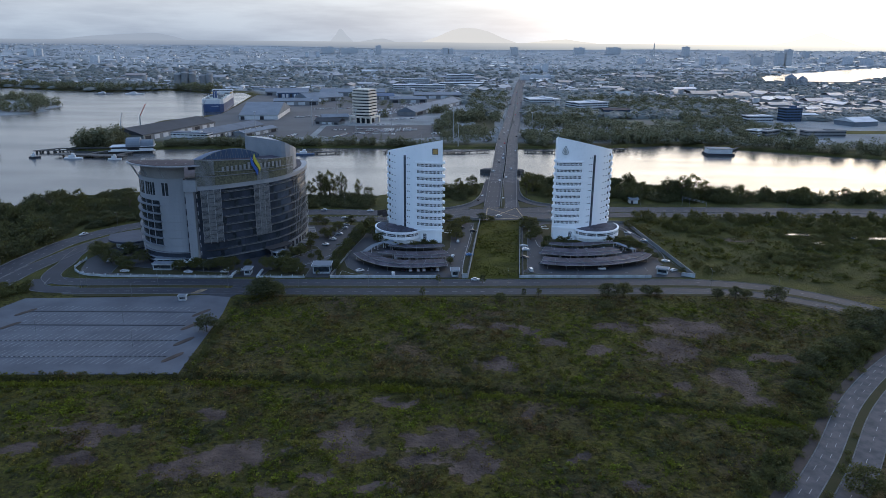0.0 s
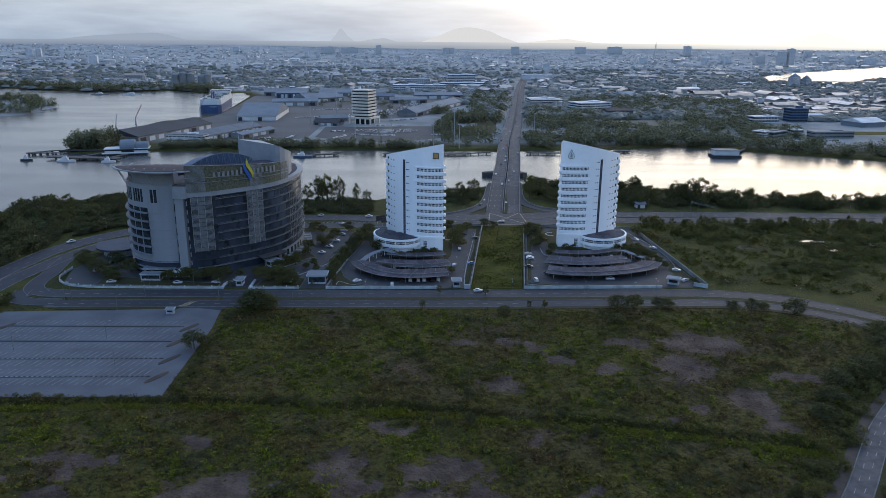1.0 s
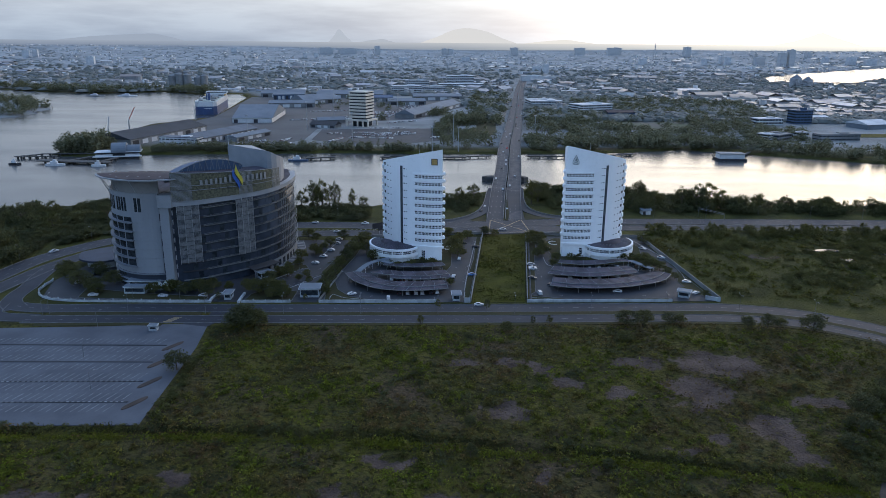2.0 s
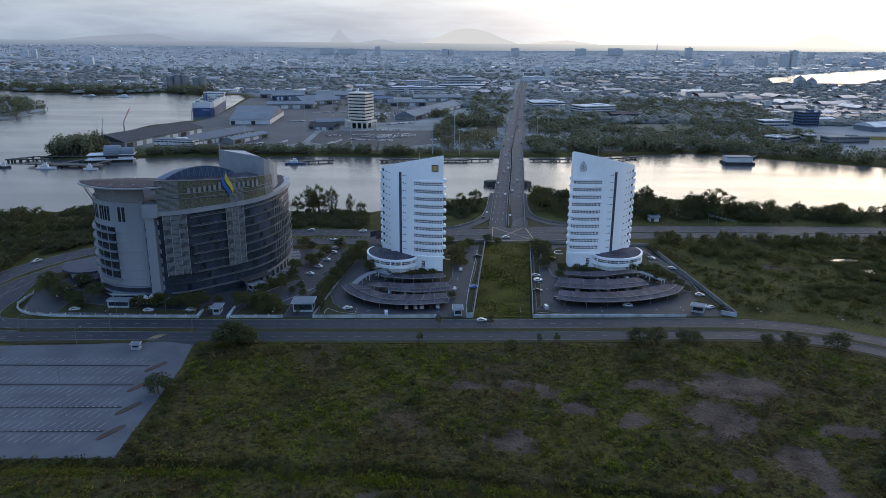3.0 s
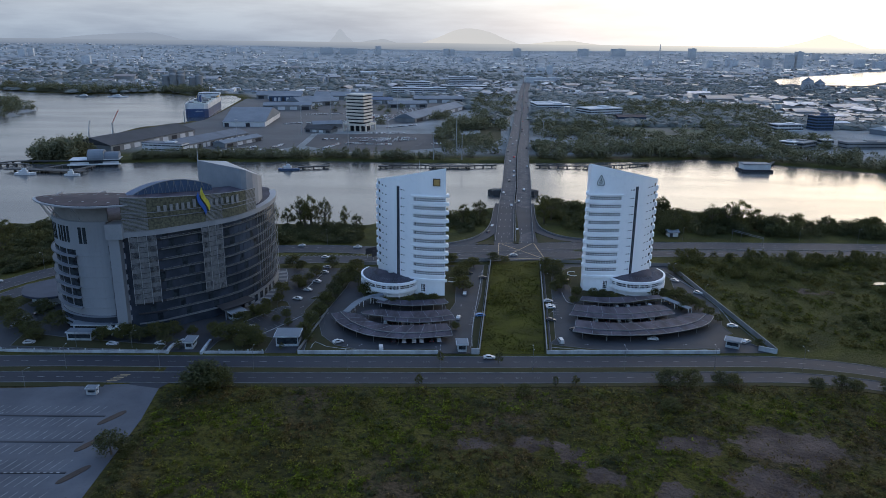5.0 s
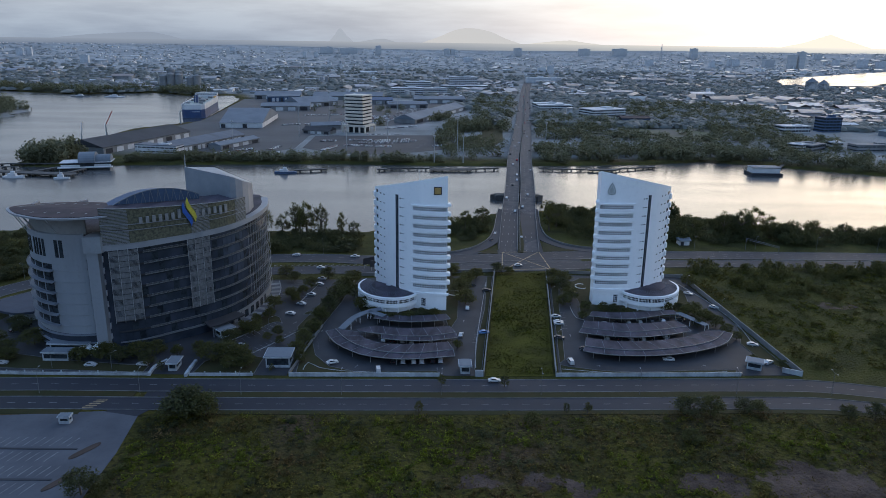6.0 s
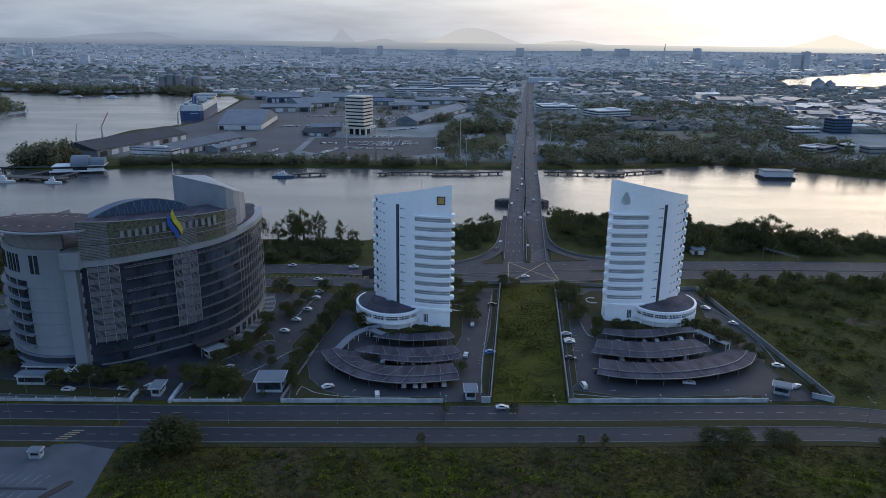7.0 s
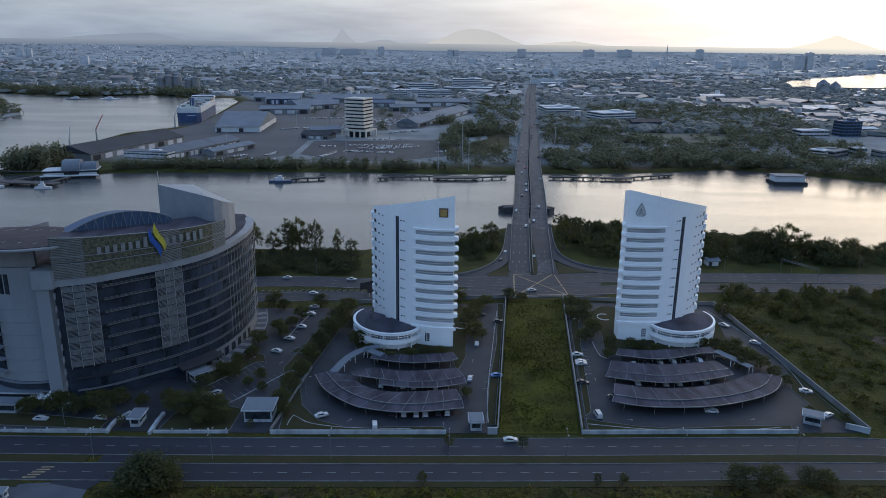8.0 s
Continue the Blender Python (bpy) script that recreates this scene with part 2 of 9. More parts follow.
M_slate_roof = surface("slate_blue_roof", (0.05, 0.06, 0.085), (0.038, 0.046, 0.066), 0.65, spec=0.2, s1=0.15, s2=0.8)
M_greyroof = surface("grey_metal_roof", (0.155, 0.178, 0.205), (0.12, 0.14, 0.165), 0.7, 0.0, spec=0.2, s1=0.05, s2=0.5)
M_steel = surface("painted_steel", (0.36, 0.38, 0.39), (0.28, 0.29, 0.30), 0.45, 0.3, s1=0.5, s2=3.0)
M_pole = surface("dull_galvanised_steel", (0.15, 0.155, 0.16), (0.10, 0.105, 0.11), 0.6, 0.2, s1=0.5, s2=3.0)
M_louvre = surface("grey_louvre_metal", (0.21, 0.22, 0.23), (0.15, 0.16, 0.165), 0.5, 0.2, s1=0.3, s2=2.0)
M_screen = surface("pale_perforated_screen", (0.15, 0.157, 0.165), (0.09, 0.095, 0.10), 0.6, 0.1, s1=0.9, s2=5.0, amount=0.8)
M_signmesh = surface("olive_mesh_cladding", (0.13, 0.13, 0.085), (0.05, 0.052, 0.042), 0.6, 0.1, s1=1.1, s2=5.0, amount=0.9, spec=0.2)
M_signletter = surface("pale_sign_letters", (0.24, 0.25, 0.26), None, 0.4, 0.1, s1=0.5, s2=4)
M_gold = surface("gold_plaque", (0.50, 0.33, 0.12), (0.36, 0.23, 0.08), 0.4, 0.3, s1=0.6, s2=3)
M_green = surface("dark_green_emblem", (0.02, 0.06, 0.05), None, 0.5, s1=0.6, s2=3)
M_logo_blue = surface("blue_sign_face", (0.03, 0.10, 0.36), None, 0.4, s1=0.6, s2=3)
M_logo_yellow = surface("yellow_sign_face", (0.50, 0.44, 0.06), None, 0.4, s1=0.6, s2=3)
M_yard = surface("worn_yard_paving", (0.056, 0.058, 0.064), (0.034, 0.035, 0.040), 0.75, s1=0.015, s2=0.15)
M_concrete = surface("weathered_concrete", (0.21, 0.215, 0.22), (0.14, 0.143, 0.145), 0.85, s1=0.06, s2=0.8)
M_bridge = surface("bridge_concrete", (0.17, 0.17, 0.17), (0.12, 0.12, 0.12), 0.85, s1=0.04, s2=0.8)
M_jetty = surface("wet_dark_concrete", (0.075, 0.072, 0.070), (0.04, 0.039, 0.039), 0.8, s1=0.2, s2=1.0)
M_bark = surface("bark", (0.10, 0.08, 0.06), (0.06, 0.05, 0.04), 0.9, s1=0.8, s2=4)
M_leaf = foliage("tree_leaves", (0.030, 0.034, 0.013), (0.066, 0.070, 0.024), (0.120, 0.116, 0.040))
M_leaf_dark = foliage("dark_riverside_leaves", (0.025, 0.029, 0.017), (0.050, 0.056, 0.027), (0.098, 0.102, 0.041))
# next three leaf tones pale with distance: haze painted into the colour
M_leaf_mid = foliage("hazed_far_bank_leaves", (0.096, 0.099, 0.060), (0.116, 0.118, 0.070), (0.138, 0.138, 0.082), 0.05, 0.12, 0.25)
M_leaf_far = foliage("hazed_far_tree_leaves", (0.125, 0.133, 0.122), (0.152, 0.160, 0.147), (0.188, 0.194, 0.176), 0.05, 0.35, 0.2)
M_leaf_dim = foliage("hazed_distant_leaves", (0.25, 0.262, 0.262), (0.28, 0.292, 0.29), (0.31, 0.32, 0.315), 0.03, 0.5, 0.3)
M_tuft = weeds("field_scrub", ((0.030, 0.042, 0.006), (0.138, 0.158, 0.014)), ((0.048, 0.030, 0.015), (0.140, 0.090, 0.036)), (0.20, 0.16, 0.035))
M_tuft_bright = foliage("bright_ditch_grass", (0.05, 0.058, 0.005), (0.090, 0.100, 0.007), (0.14, 0.145, 0.012), 0.12)
M_tuft_dark = foliage("dark_ditch_weeds", (0.010, 0.012, 0.004), (0.022, 0.026, 0.007), (0.045, 0.048, 0.012), 0.12)
M_tuft_rough = weeds("rough_plot_grass", ((0.026, 0.032, 0.007), (0.090, 0.096, 0.013)), ((0.046, 0.040, 0.012), (0.105, 0.086, 0.022)), (0.14, 0.125, 0.03))
M_tuft_brown = weeds("dry_field_scrub", ((0.040, 0.030, 0.012), (0.110, 0.082, 0.026)), ((0.044, 0.027, 0.018), (0.125, 0.080, 0.046)), (0.17, 0.12, 0.05))

M_water, nt, b = base_mat("river_water", 0.10, 0.0, 0.5)
b.inputs["IOR"].default_value = 1.33
nt.links.new(hsv_mix(nt, (0.050, 0.054, 0.058), (0.064, 0.067, 0.068), noise_fac(nt, 0.006, 0.4, 0.6)), b.inputs["Base Color"])
rr = nt.nodes.new("ShaderNodeMapRange")
rr.inputs["To Min"].default_value, rr.inputs["To Max"].default_value = 0.16, 0.24
nt.links.new(noise_fac(nt, 0.012, 0.4, 0.62, 5.0, stretch=(0.4, 1.2, 1)), rr.inputs["Value"])
nt.links.new(rr.outputs[0], b.inputs["Roughness"])
bump(nt, b, noise_fac(nt, 0.35, 0.2, 0.8, 6.0, stretch=(0.6, 1.3, 1)), 0.22, 0.2)

# ---------- building helpers ----------


def finish(bm, smooth=False):
    bmesh.ops.recalc_face_normals(bm, faces=bm.faces)
    if smooth:
        for f in bm.faces:
            f.smooth = True
    return bm


def mesh_of(name, bm, mats):
    me = bpy.data.meshes.new(name)
    bm.to_mesh(me)
    bm.free()
    for m in mats if isinstance(mats, (list, tuple)) else [mats]:
        me.materials.append(m)
    return me


def part(name, bm, mat, parent=None, label="", kind=""):
    ob = new(name, mesh_of(name, finish(bm), mat))
    ob.parent = parent
    return tagged(ob, label, kind=kind)


def thing(name, label, category, group="", m=None, kind=""):
    e = new(name)
    e.empty_display_size = 0.5
    if m is not None:
        e.matrix_basis = m
    return tagged(e, label, category, group, kind)


def solo(name, bm, mat, label, category, kind="", group=""):
    return tagged(part(name, bm, mat), label, category, group, kind)


def box(bm, c, s, rz=0.0, mi=0):
    """A box with its base centre at c, of size s, turned by rz degrees."""
    a = radians(rz)
    ca, sa = math.cos(a), math.sin(a)
    vs = []
    for dz in (0, s[2]):
        for dx, dy in ((-1, -1), (1, -1), (1, 1), (-1, 1)):
            x, y = dx * s[0] / 2, dy * s[1] / 2
            vs.append(bm.verts.new((c[0] + x * ca - y * sa, c[1] + x * sa + y * ca, c[2] + dz)))
    for q in ((3, 2, 1, 0), (4, 5, 6, 7), (0, 1, 5, 4), (1, 2, 6, 5), (2, 3, 7, 6), (3, 0, 4, 7)):
        f = bm.faces.new([vs[i] for i in q])
        f.material_index = mi
    return bm


def prism(bm, pts, z0, z1, mi=0):
    """A polygon in plan raised from z0 to z1; z1 may be a function of the point."""
    lo = [bm.verts.new((p[0], p[1], z0(p) if callable(z0) else z0)) for p in pts]
    hi = [bm.verts.new((p[0], p[1], z1(p) if callable(z1) else z1)) for p in pts]
    n = len(pts)
    fs = [bm.faces.new(lo[::-1]), bm.faces.new(hi)]
    fs += [bm.faces.new((lo[i], lo[(i + 1) % n], hi[(i + 1) % n], hi[i])) for i in range(n)]
    for f in fs:
        f.material_index = mi
    return bm


def beam(bm, a, b, w, h=None, mi=0):
    """A square bar from a to b."""
    a, b, h = Vector(a), Vector(b), h or w
    d = (b - a).normalized()
    s = d.cross(Vector((0, 0, 1)))
    s = s.normalized() if s.length > 1e-4 else Vector((1, 0, 0))
    u = s.cross(d)
    vs = [bm.verts.new(p + s * i * w / 2 + u * j * h / 2) for p in (a, b) for i, j in ((-1, -1), (1, -1), (1, 1), (-1, 1))]
    for q in ((3, 2, 1, 0), (4, 5, 6, 7), (0, 1, 5, 4), (1, 2, 6, 5), (2, 3, 7, 6), (3, 0, 4, 7)):
        bm.faces.new([vs[i] for i in q]).material_index = mi
    return bm


def tube(bm, a, b, r0, r1=None, n=8):
    a, b = Vector(a), Vector(b)
    r1 = r0 if r1 is None else r1
    d = (b - a).normalized()
    s = d.orthogonal().normalized()
    u = d.cross(s)
    rings = [[bm.verts.new(p + (s * math.cos(k * 2 * math.pi / n) + u * math.sin(k * 2 * math.pi / n)) * r) for k in range(n)] for p, r in ((a, r0), (b, r1))]
    for k in range(n):
        bm.faces.new((rings[0][k], rings[0][(k + 1) % n], rings[1][(k + 1) % n], rings[1][k]))
    bm.faces.new(rings[0][::-1])
    bm.faces.new(rings[1])
    return bm


def spline(pts, step=4.0):
    """A smooth line through the given points."""
    out = []
    P = [pts[0], *pts, pts[-1]]
    for i in range(1, len(P) - 2):
        p0, p1, p2, p3 = (np.array(P[i + k], float) for k in (-1, 0, 1, 2))
        n = max(2, int(np.linalg.norm(p2 - p1) / step))
        for k in range(n):
            t = k / n
            out.append(tuple(0.5 * (2 * p1 + (p2 - p0) * t + (2 * p0 - 5 * p1 + 4 * p2 - p3) * t * t + (3 * p1 - p0 - 3 * p2 + p3) * t ** 3)))
    out.append(tuple(map(float, pts[-1])))
    return out


def offset(line, d):
    """The line moved d to its left."""
    out = []
    for i, p in enumerate(line):
        a, b = line[max(i - 1, 0)], line[min(i + 1, len(line) - 1)]
        t = np.array(b[:2], float) - np.array(a[:2], float)
        t /= np.linalg.norm(t) + 1e-9
        out.append((p[0] - t[1] * d, p[1] + t[0] * d) + tuple(p[2:]))
    return out


def band(bm, left, right, z0, z1, mi=0):
    """A slab between two lines of equal length, from z0 to z1 (numbers, or one height a point)."""
    n = len(left)
    za = z0 if isinstance(z0, (list, tuple)) else [z0] * n
    zb = z1 if isinstance(z1, (list, tuple)) else [z1] * n
    R = []
    for i in range(n):
        l, r = left[i], right[i]
        R.append([bm.verts.new((l[0], l[1], za[i])), bm.verts.new((r[0], r[1], za[i])), bm.verts.new((r[0], r[1], zb[i])), bm.verts.new((l[0], l[1], zb[i]))])
    for i in range(n - 1):
        for k in range(4):
            bm.faces.new((R[i][k], R[i][(k + 1) % 4], R[i + 1][(k + 1) % 4], R[i + 1][k])).material_index = mi
    bm.faces.new(R[0][::-1])
    bm.faces.new(R[-1])
    return bm


def dashes(bm, line, length, gap, w, z, start=0.0):
    """Painted dashes along a line."""
    pos, nxt, on = 0.0, start, False
    pts = [np.array(p[:2], float) for p in line]
    acc = [0.0]
    for a, b in zip(pts, pts[1:]):
        acc.append(acc[-1] + np.linalg.norm(b - a))

    def at(s):
        i = max(0, min(len(acc) - 2, int(np.searchsorted(acc, s)) - 1))
        f = (s - acc[i]) / (acc[i + 1] - acc[i] + 1e-9)
        return pts[i] + (pts[i + 1] - pts[i]) * f
    while nxt + length < acc[-1]:
        a, b = at(nxt), at(nxt + length)
        c = (a + b) / 2
        box(bm, (c[0], c[1], z), (np.linalg.norm(b - a), w, 0.012), math.degrees(math.atan2(b[1] - a[1], b[0] - a[0])))
        nxt += length + gap
    return bm


def np_mesh(name, verts, faces, mats, attrs=()):
    """A mesh from arrays: faces is (n, 3) or (n, 4)."""
    me = bpy.data.meshes.new(name)
    n, k = faces.shape
    me.vertices.add(len(verts))
    me.vertices.foreach_set("co", np.asarray(verts, np.float32).ravel())
    me.loops.add(n * k)
    me.loops.foreach_set("vertex_index", faces.astype(np.int32).ravel())
    me.polygons.add(n)
    me.polygons.foreach_set("loop_start", np.arange(0, n * k, k, dtype=np.int32))
    me.polygons.foreach_set("loop_total", np.full(n, k, np.int32))
    for key, val in attrs:
        a = me.attributes.new(key, "FLOAT", "POINT")
        a.data.foreach_set("value", np.asarray(val, np.float32))
    for m in mats if isinstance(mats, (list, tuple)) else [mats]:
        me.materials.append(m)
    me.update(calc_edges=True)
    return me


def leaf_quads(centres, sizes, rng, flat=0.35):
    """Small tilted quads, one a centre, as leaf sprays."""
    n = len(centres)
    nrm = rng.normal(size=(n, 3))
    nrm[:, 2] = np.abs(nrm[:, 2]) + flat
    nrm /= np.linalg.norm(nrm, axis=1)[:, None]
    t = np.cross(nrm, rng.normal(size=(n, 3)))
    t /= np.linalg.norm(t, axis=1)[:, None] + 1e-9
    bt = np.cross(nrm, t)
    s = np.asarray(sizes)[:, None]
    a = rng.uniform(0.6, 1.0, (n, 1))
    v = np.stack([centres - t * s, centres - bt * s * a, centres + t * s, centres + bt * s * a], 1).reshape(-1, 3)
    return v, np.arange(4 * n).reshape(n, 4)


def leaf_tris(centres, sizes, rng, flat=0.35):
    """Small tilted triangles, one a centre, as leaf sprays."""
    v, _ = leaf_quads(centres, sizes, rng, flat)
    v = v.reshape(-1, 4, 3)[:, :3].reshape(-1, 3)
    return v, np.arange(len(v)).reshape(-1, 3)


def crown_points(rng, rx, rz, clumps, per, spread):
    """Leaf places for one crown: clumps over an uneven dome, with gaps."""
    th = rng.uniform(0, 2 * np.pi, clumps)
    h = rng.uniform(-0.55, 1.0, clumps)
    r = np.sqrt(np.clip(1 - h * h, 0, 1)) * rng.uniform(0.45, 1.05, clumps)
    c = np.stack([r * np.cos(th) * rx, r * np.sin(th) * rx, h * rz * rng.uniform(0.75, 1.1, clumps)], 1)
    p = np.repeat(c, per, 0) + rng.normal(size=(clumps * per, 3)) * spread * np.array([1, 1, 0.6])
    return p


def inside(poly, x, y):
    res = np.zeros(x.shape, bool)
    n = len(poly)
    for i in range(n):
        x0, y0 = poly[i]
        x1, y1 = poly[(i + 1) % n]
        c = ((y0 > y) != (y1 > y)) & (x < (x1 - x0) * (y - y0) / (y1 - y0 + 1e-12) + x0)
        res ^= c
    return res


def edge_dist(poly, x, y, closed=True):
    d = np.full(x.shape, 1e9)
    n = len(poly)
    for i in range(n if closed else n - 1):
        ax, ay = poly[i][:2]
        bx, by = poly[(i + 1) % n][:2]
        vx, vy = bx - ax, by - ay
        t = np.clip(((x - ax) * vx + (y - ay) * vy) / (vx * vx + vy * vy + 1e-9), 0, 1)
        d = np.minimum(d, np.hypot(x - ax - t * vx, y - ay - t * vy))
    return d

# ---------- the land: one sheet to the horizon, with the river bed let into it ----------
RIVER = [(1600, 640), (900, 560), (500, 488), (380, 474), (290, 470), (225, 476), (180, 496), (140, 508), (60, 512), (26, 504), (4, 486), (-24, 464), (-60, 454), (-120, 452), (-170, 456), (-210, 468), (-290, 440), (-350, 360), (-420, 250), (-600, 100),
         (-2600, 100), (-3200, 1500), (-1500, 1560), (-1133, 1494), (-948, 1429), (-821, 1396), (-695, 1466), (-584, 1400), (-500, 1420), (-452, 1340), (-404, 1090), (-386, 980),
         (-440, 889), (-440, 749), (-434, 690), (-426, 642), (-370, 642), (-330, 656), (-134, 679), (-18, 680), (73, 687), (194, 704), (254, 725), (296, 712), (393, 671), (459, 645), (700, 625), (900, 640), (1600, 760)]
ISLAND = [(-719, 936), (-690, 978), (-720, 1085), (-882, 1253), (-1000, 1250), (-1500, 1150), (-1200, 900)]
RIVER2 = [(1148, 2364), (1322, 2546), (1531, 2702), (1769, 2878), (1993, 3009), (2239, 3080), (3700, 3300), (3300, 2200), (1900, 1880), (1500, 1850), (1200, 1900), (1010, 2080), (1060, 2200)]
SPIT = [(1291, 2069), (1500, 2250), (1887, 2596), (3000, 3000), (3000, 2050), (1700, 1960), (1380, 1990)]
MUD = [(99, 231, 16, 10), (85, 212, 11, 12), (69, 230, 10, 5), (100, 192, 8, 8), (103, 181, 6, 8), (122, 206, 8, 5), (40, 215, 5, 4), (32, 224, 4, 5), (5, 228, 6, 3), (22, 229, 7, 4), (17, 198, 7, 5), (58, 209, 6, 4), (81, 185, 4, 2.5), (71, 180, 7, 1.8), (37, 145, 4, 3), (50, 135, 4, 2.6)]
MUD += [(-109, 154, 13, 3.5), (-108, 148, 5, 4), (-76, 163, 4, 3.5), (-66, 142, 11, 7), (-58, 145, 8, 7), (-79, 136, 8, 4), (-32, 154, 9, 8), (-28, 145, 7, 5.6), (-19, 171, 7, 3), (-11, 152, 4, 6), (0, 154, 10, 6), (6, 142, 6, 7), (11, 141, 3, 6), (-37, 136, 6, 2.3), (-108, 140, 8, 3), (-9, 143, 7, 3), (-47, 130, 5, 3), (-127, 144, 5, 3.6)]
MUD += [(-21, 131, 6, 2.6), (26, 166, 3, 3.5), (175, 352, 9, 3)]


def rise(d):
    """The plain beyond 2.6 km climbs a little, up to the horizon."""
    s = np.clip((d - 2600) / 2300, 0, 1)
    far = 1 / (1 / 2600 - s * (1 / 2600 - 1 / 15000))
    return np.where(d > 2600, 113 * (1 - np.maximum(d, 2600) / np.maximum(far, d)), 0.0)


def land_z(x, y):
    x, y = np.asarray(x, float), np.asarray(y, float)
    wet = inside(RIVER, x, y) & ~inside(ISLAND, x, y)
    d = np.minimum(edge_dist(RIVER, x, y), edge_dist(ISLAND, x, y))
    z = np.where(wet, -0.06 - np.clip(d / 5, 0, 1) * 5, -0.06)
    return z + rise(np.hypot(x, y - 60))


def steps(*spans):
    out = [spans[0][0]]
    for a, b, s in spans:
        n = max(1, int(round((b - a) / s)))
        out += [a + (b - a) * (k + 1) / n for k in range(n)]
    return np.array(out)


def wobble(x, y, s, seed=0.0):
    return (np.sin(x / s + seed) * np.cos(y / s * 1.13 + seed * 2.1) + 0.6 * np.sin(x / s * 2.3 + y / s * 1.7 + seed) + 0.4 * np.cos(y / s * 3.9 - x / s * 2.9 + seed * 0.7)) / 2


def bare_at(x, y):
    b = np.zeros(np.shape(x))
    for cx, cy, rx, ry in MUD:
        dx, dy = x - cx + 3.4 * wobble(x, y, 6.0, cx) + 1.8 * wobble(x, y, 1.9, cy), y - cy + 2.2 * wobble(x, y, 5.0, cy) + 1.3 * wobble(x, y, 1.7, cx)
        b = np.maximum(b, np.clip(1.45 - np.hypot(dx / rx, dy / ry), 0, 1))
    return b


gx = steps((-4300, -1300, 100), (-1300, -480, 20), (-480, -250, 6), (-250, -165, 3), (-165, 170, 2.3), (170, 330, 4), (330, 560, 8), (560, 1500, 25), (1500, 4300, 100))
gy = steps((-500, 60, 40), (60, 118, 6), (118, 262, 2.0), (262, 440, 4), (440, 740, 5), (740, 1700, 16), (1700, 4940, 54))
GX, GY = np.meshgrid(gx, gy)
GZ = land_z(GX, GY)
FIELD = [(-97.6, 186), (-100, 236), (-103, 254), (-88, 257), (20, 260), (100, 266), (146, 262), (176, 252), (190, 236), (166, 214), (132, 184), (104, 154), (84, 131), (60, 100), (-200, 100), (-230, 184)]
ROUGH = [(128, 296), (176, 286), (225, 262), (330, 240), (330, 400), (118, 396), (112, 380)]
fw = inside(FIELD, GX, GY) * np.clip(edge_dist(FIELD, GX, GY) / 6, 0, 1) + inside(ROUGH, GX, GY) * np.clip(edge_dist(ROUGH, GX, GY) / 8, 0, 1)
GZ = GZ + fw * (0.35 * wobble(GX, GY, 7.0, 1.0) + 0.25 * wobble(GX, GY, 2.6, 4.0) + 0.1 - 0.35 * (bare_at(GX, GY) > 0.3))
# an overgrown ditch across the field
DITCH = [(-230, 181), (-159, 180), (-100, 183.5), (-20, 182.5), (19, 178.6), (57, 175), (97, 168.4), (112, 165)]
dd = edge_dist(DITCH, GX, GY, False)
GZ = GZ - 1.6 * np.exp(-(dd / 1.5) ** 2)
ny, nx = GX.shape
idx = np.arange(nx * ny).reshape(ny, nx)
quads = np.stack([idx[:-1, :-1], idx[:-1, 1:], idx[1:, 1:], idx[1:, :-1]], -1).reshape(-1, 4)
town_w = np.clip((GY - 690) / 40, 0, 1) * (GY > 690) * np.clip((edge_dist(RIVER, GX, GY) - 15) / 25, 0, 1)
# plain: weight of the painted haze, growing with distance
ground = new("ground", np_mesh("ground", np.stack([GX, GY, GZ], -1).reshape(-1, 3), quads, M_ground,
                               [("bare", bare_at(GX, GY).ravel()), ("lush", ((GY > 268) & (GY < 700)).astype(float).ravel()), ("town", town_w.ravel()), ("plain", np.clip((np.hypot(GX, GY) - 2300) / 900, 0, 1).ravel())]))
tagged(ground, "flat scrubby ground with bare mud patches and town beyond the river", "ground", kind="structure")
ground.data.polygons.foreach_set("use_smooth", np.ones(len(quads), bool))

bm = bmesh.new()
prism(bm, [(-4000, 60), (1700, 420), (1700, 800), (-300, 1700), (-4000, 1700)], -6.0, -2.0)
solo("water", bm, M_water, "broad calm river reflecting the pale evening sky", "river", "structure")
# the far reach of the river
fx, fy = np.meshgrid(np.arange(950, 3750, 25.0), np.arange(1880, 3700, 25.0))
keep = inside(RIVER2, fx + 12, fy + 12) & ~inside(SPIT, fx + 12, fy + 12)
vid = np.arange(fx.size).reshape(fx.shape)
k0 = keep[:-1, :-1]
q = np.stack([vid[:-1, :-1][k0], vid[:-1, 1:][k0], vid[1:, 1:][k0], vid[1:, :-1][k0]], -1)
water2 = new("water", np_mesh("far_water", np.stack([fx, fy, rise(np.hypot(fx, fy - 60)) + 0.5], -1).reshape(-1, 3), q, M_water))
tagged(water2, "far bend of the river, bright under the low sun", "river", kind="structure")

# ---------- roads ----------
WALL = spline([(-190, 274.5), (-145, 276.2), (-112, 277.2), (-72, 278.6), (-8, 281.2), (33, 283.1), (101, 286.6), (124, 287.6)], 4)
FRONT = spline([(-196, 276), (-185, 274.2), (-145, 276.2), (-112, 277.2), (-72, 278.6), (-8, 281.2), (33, 283.1), (101, 286.6), (128, 286.5), (155, 281.5), (176, 271.5), (190, 261), (206, 243), (226, 212), (250, 170)], 4)
lines = bmesh.new()


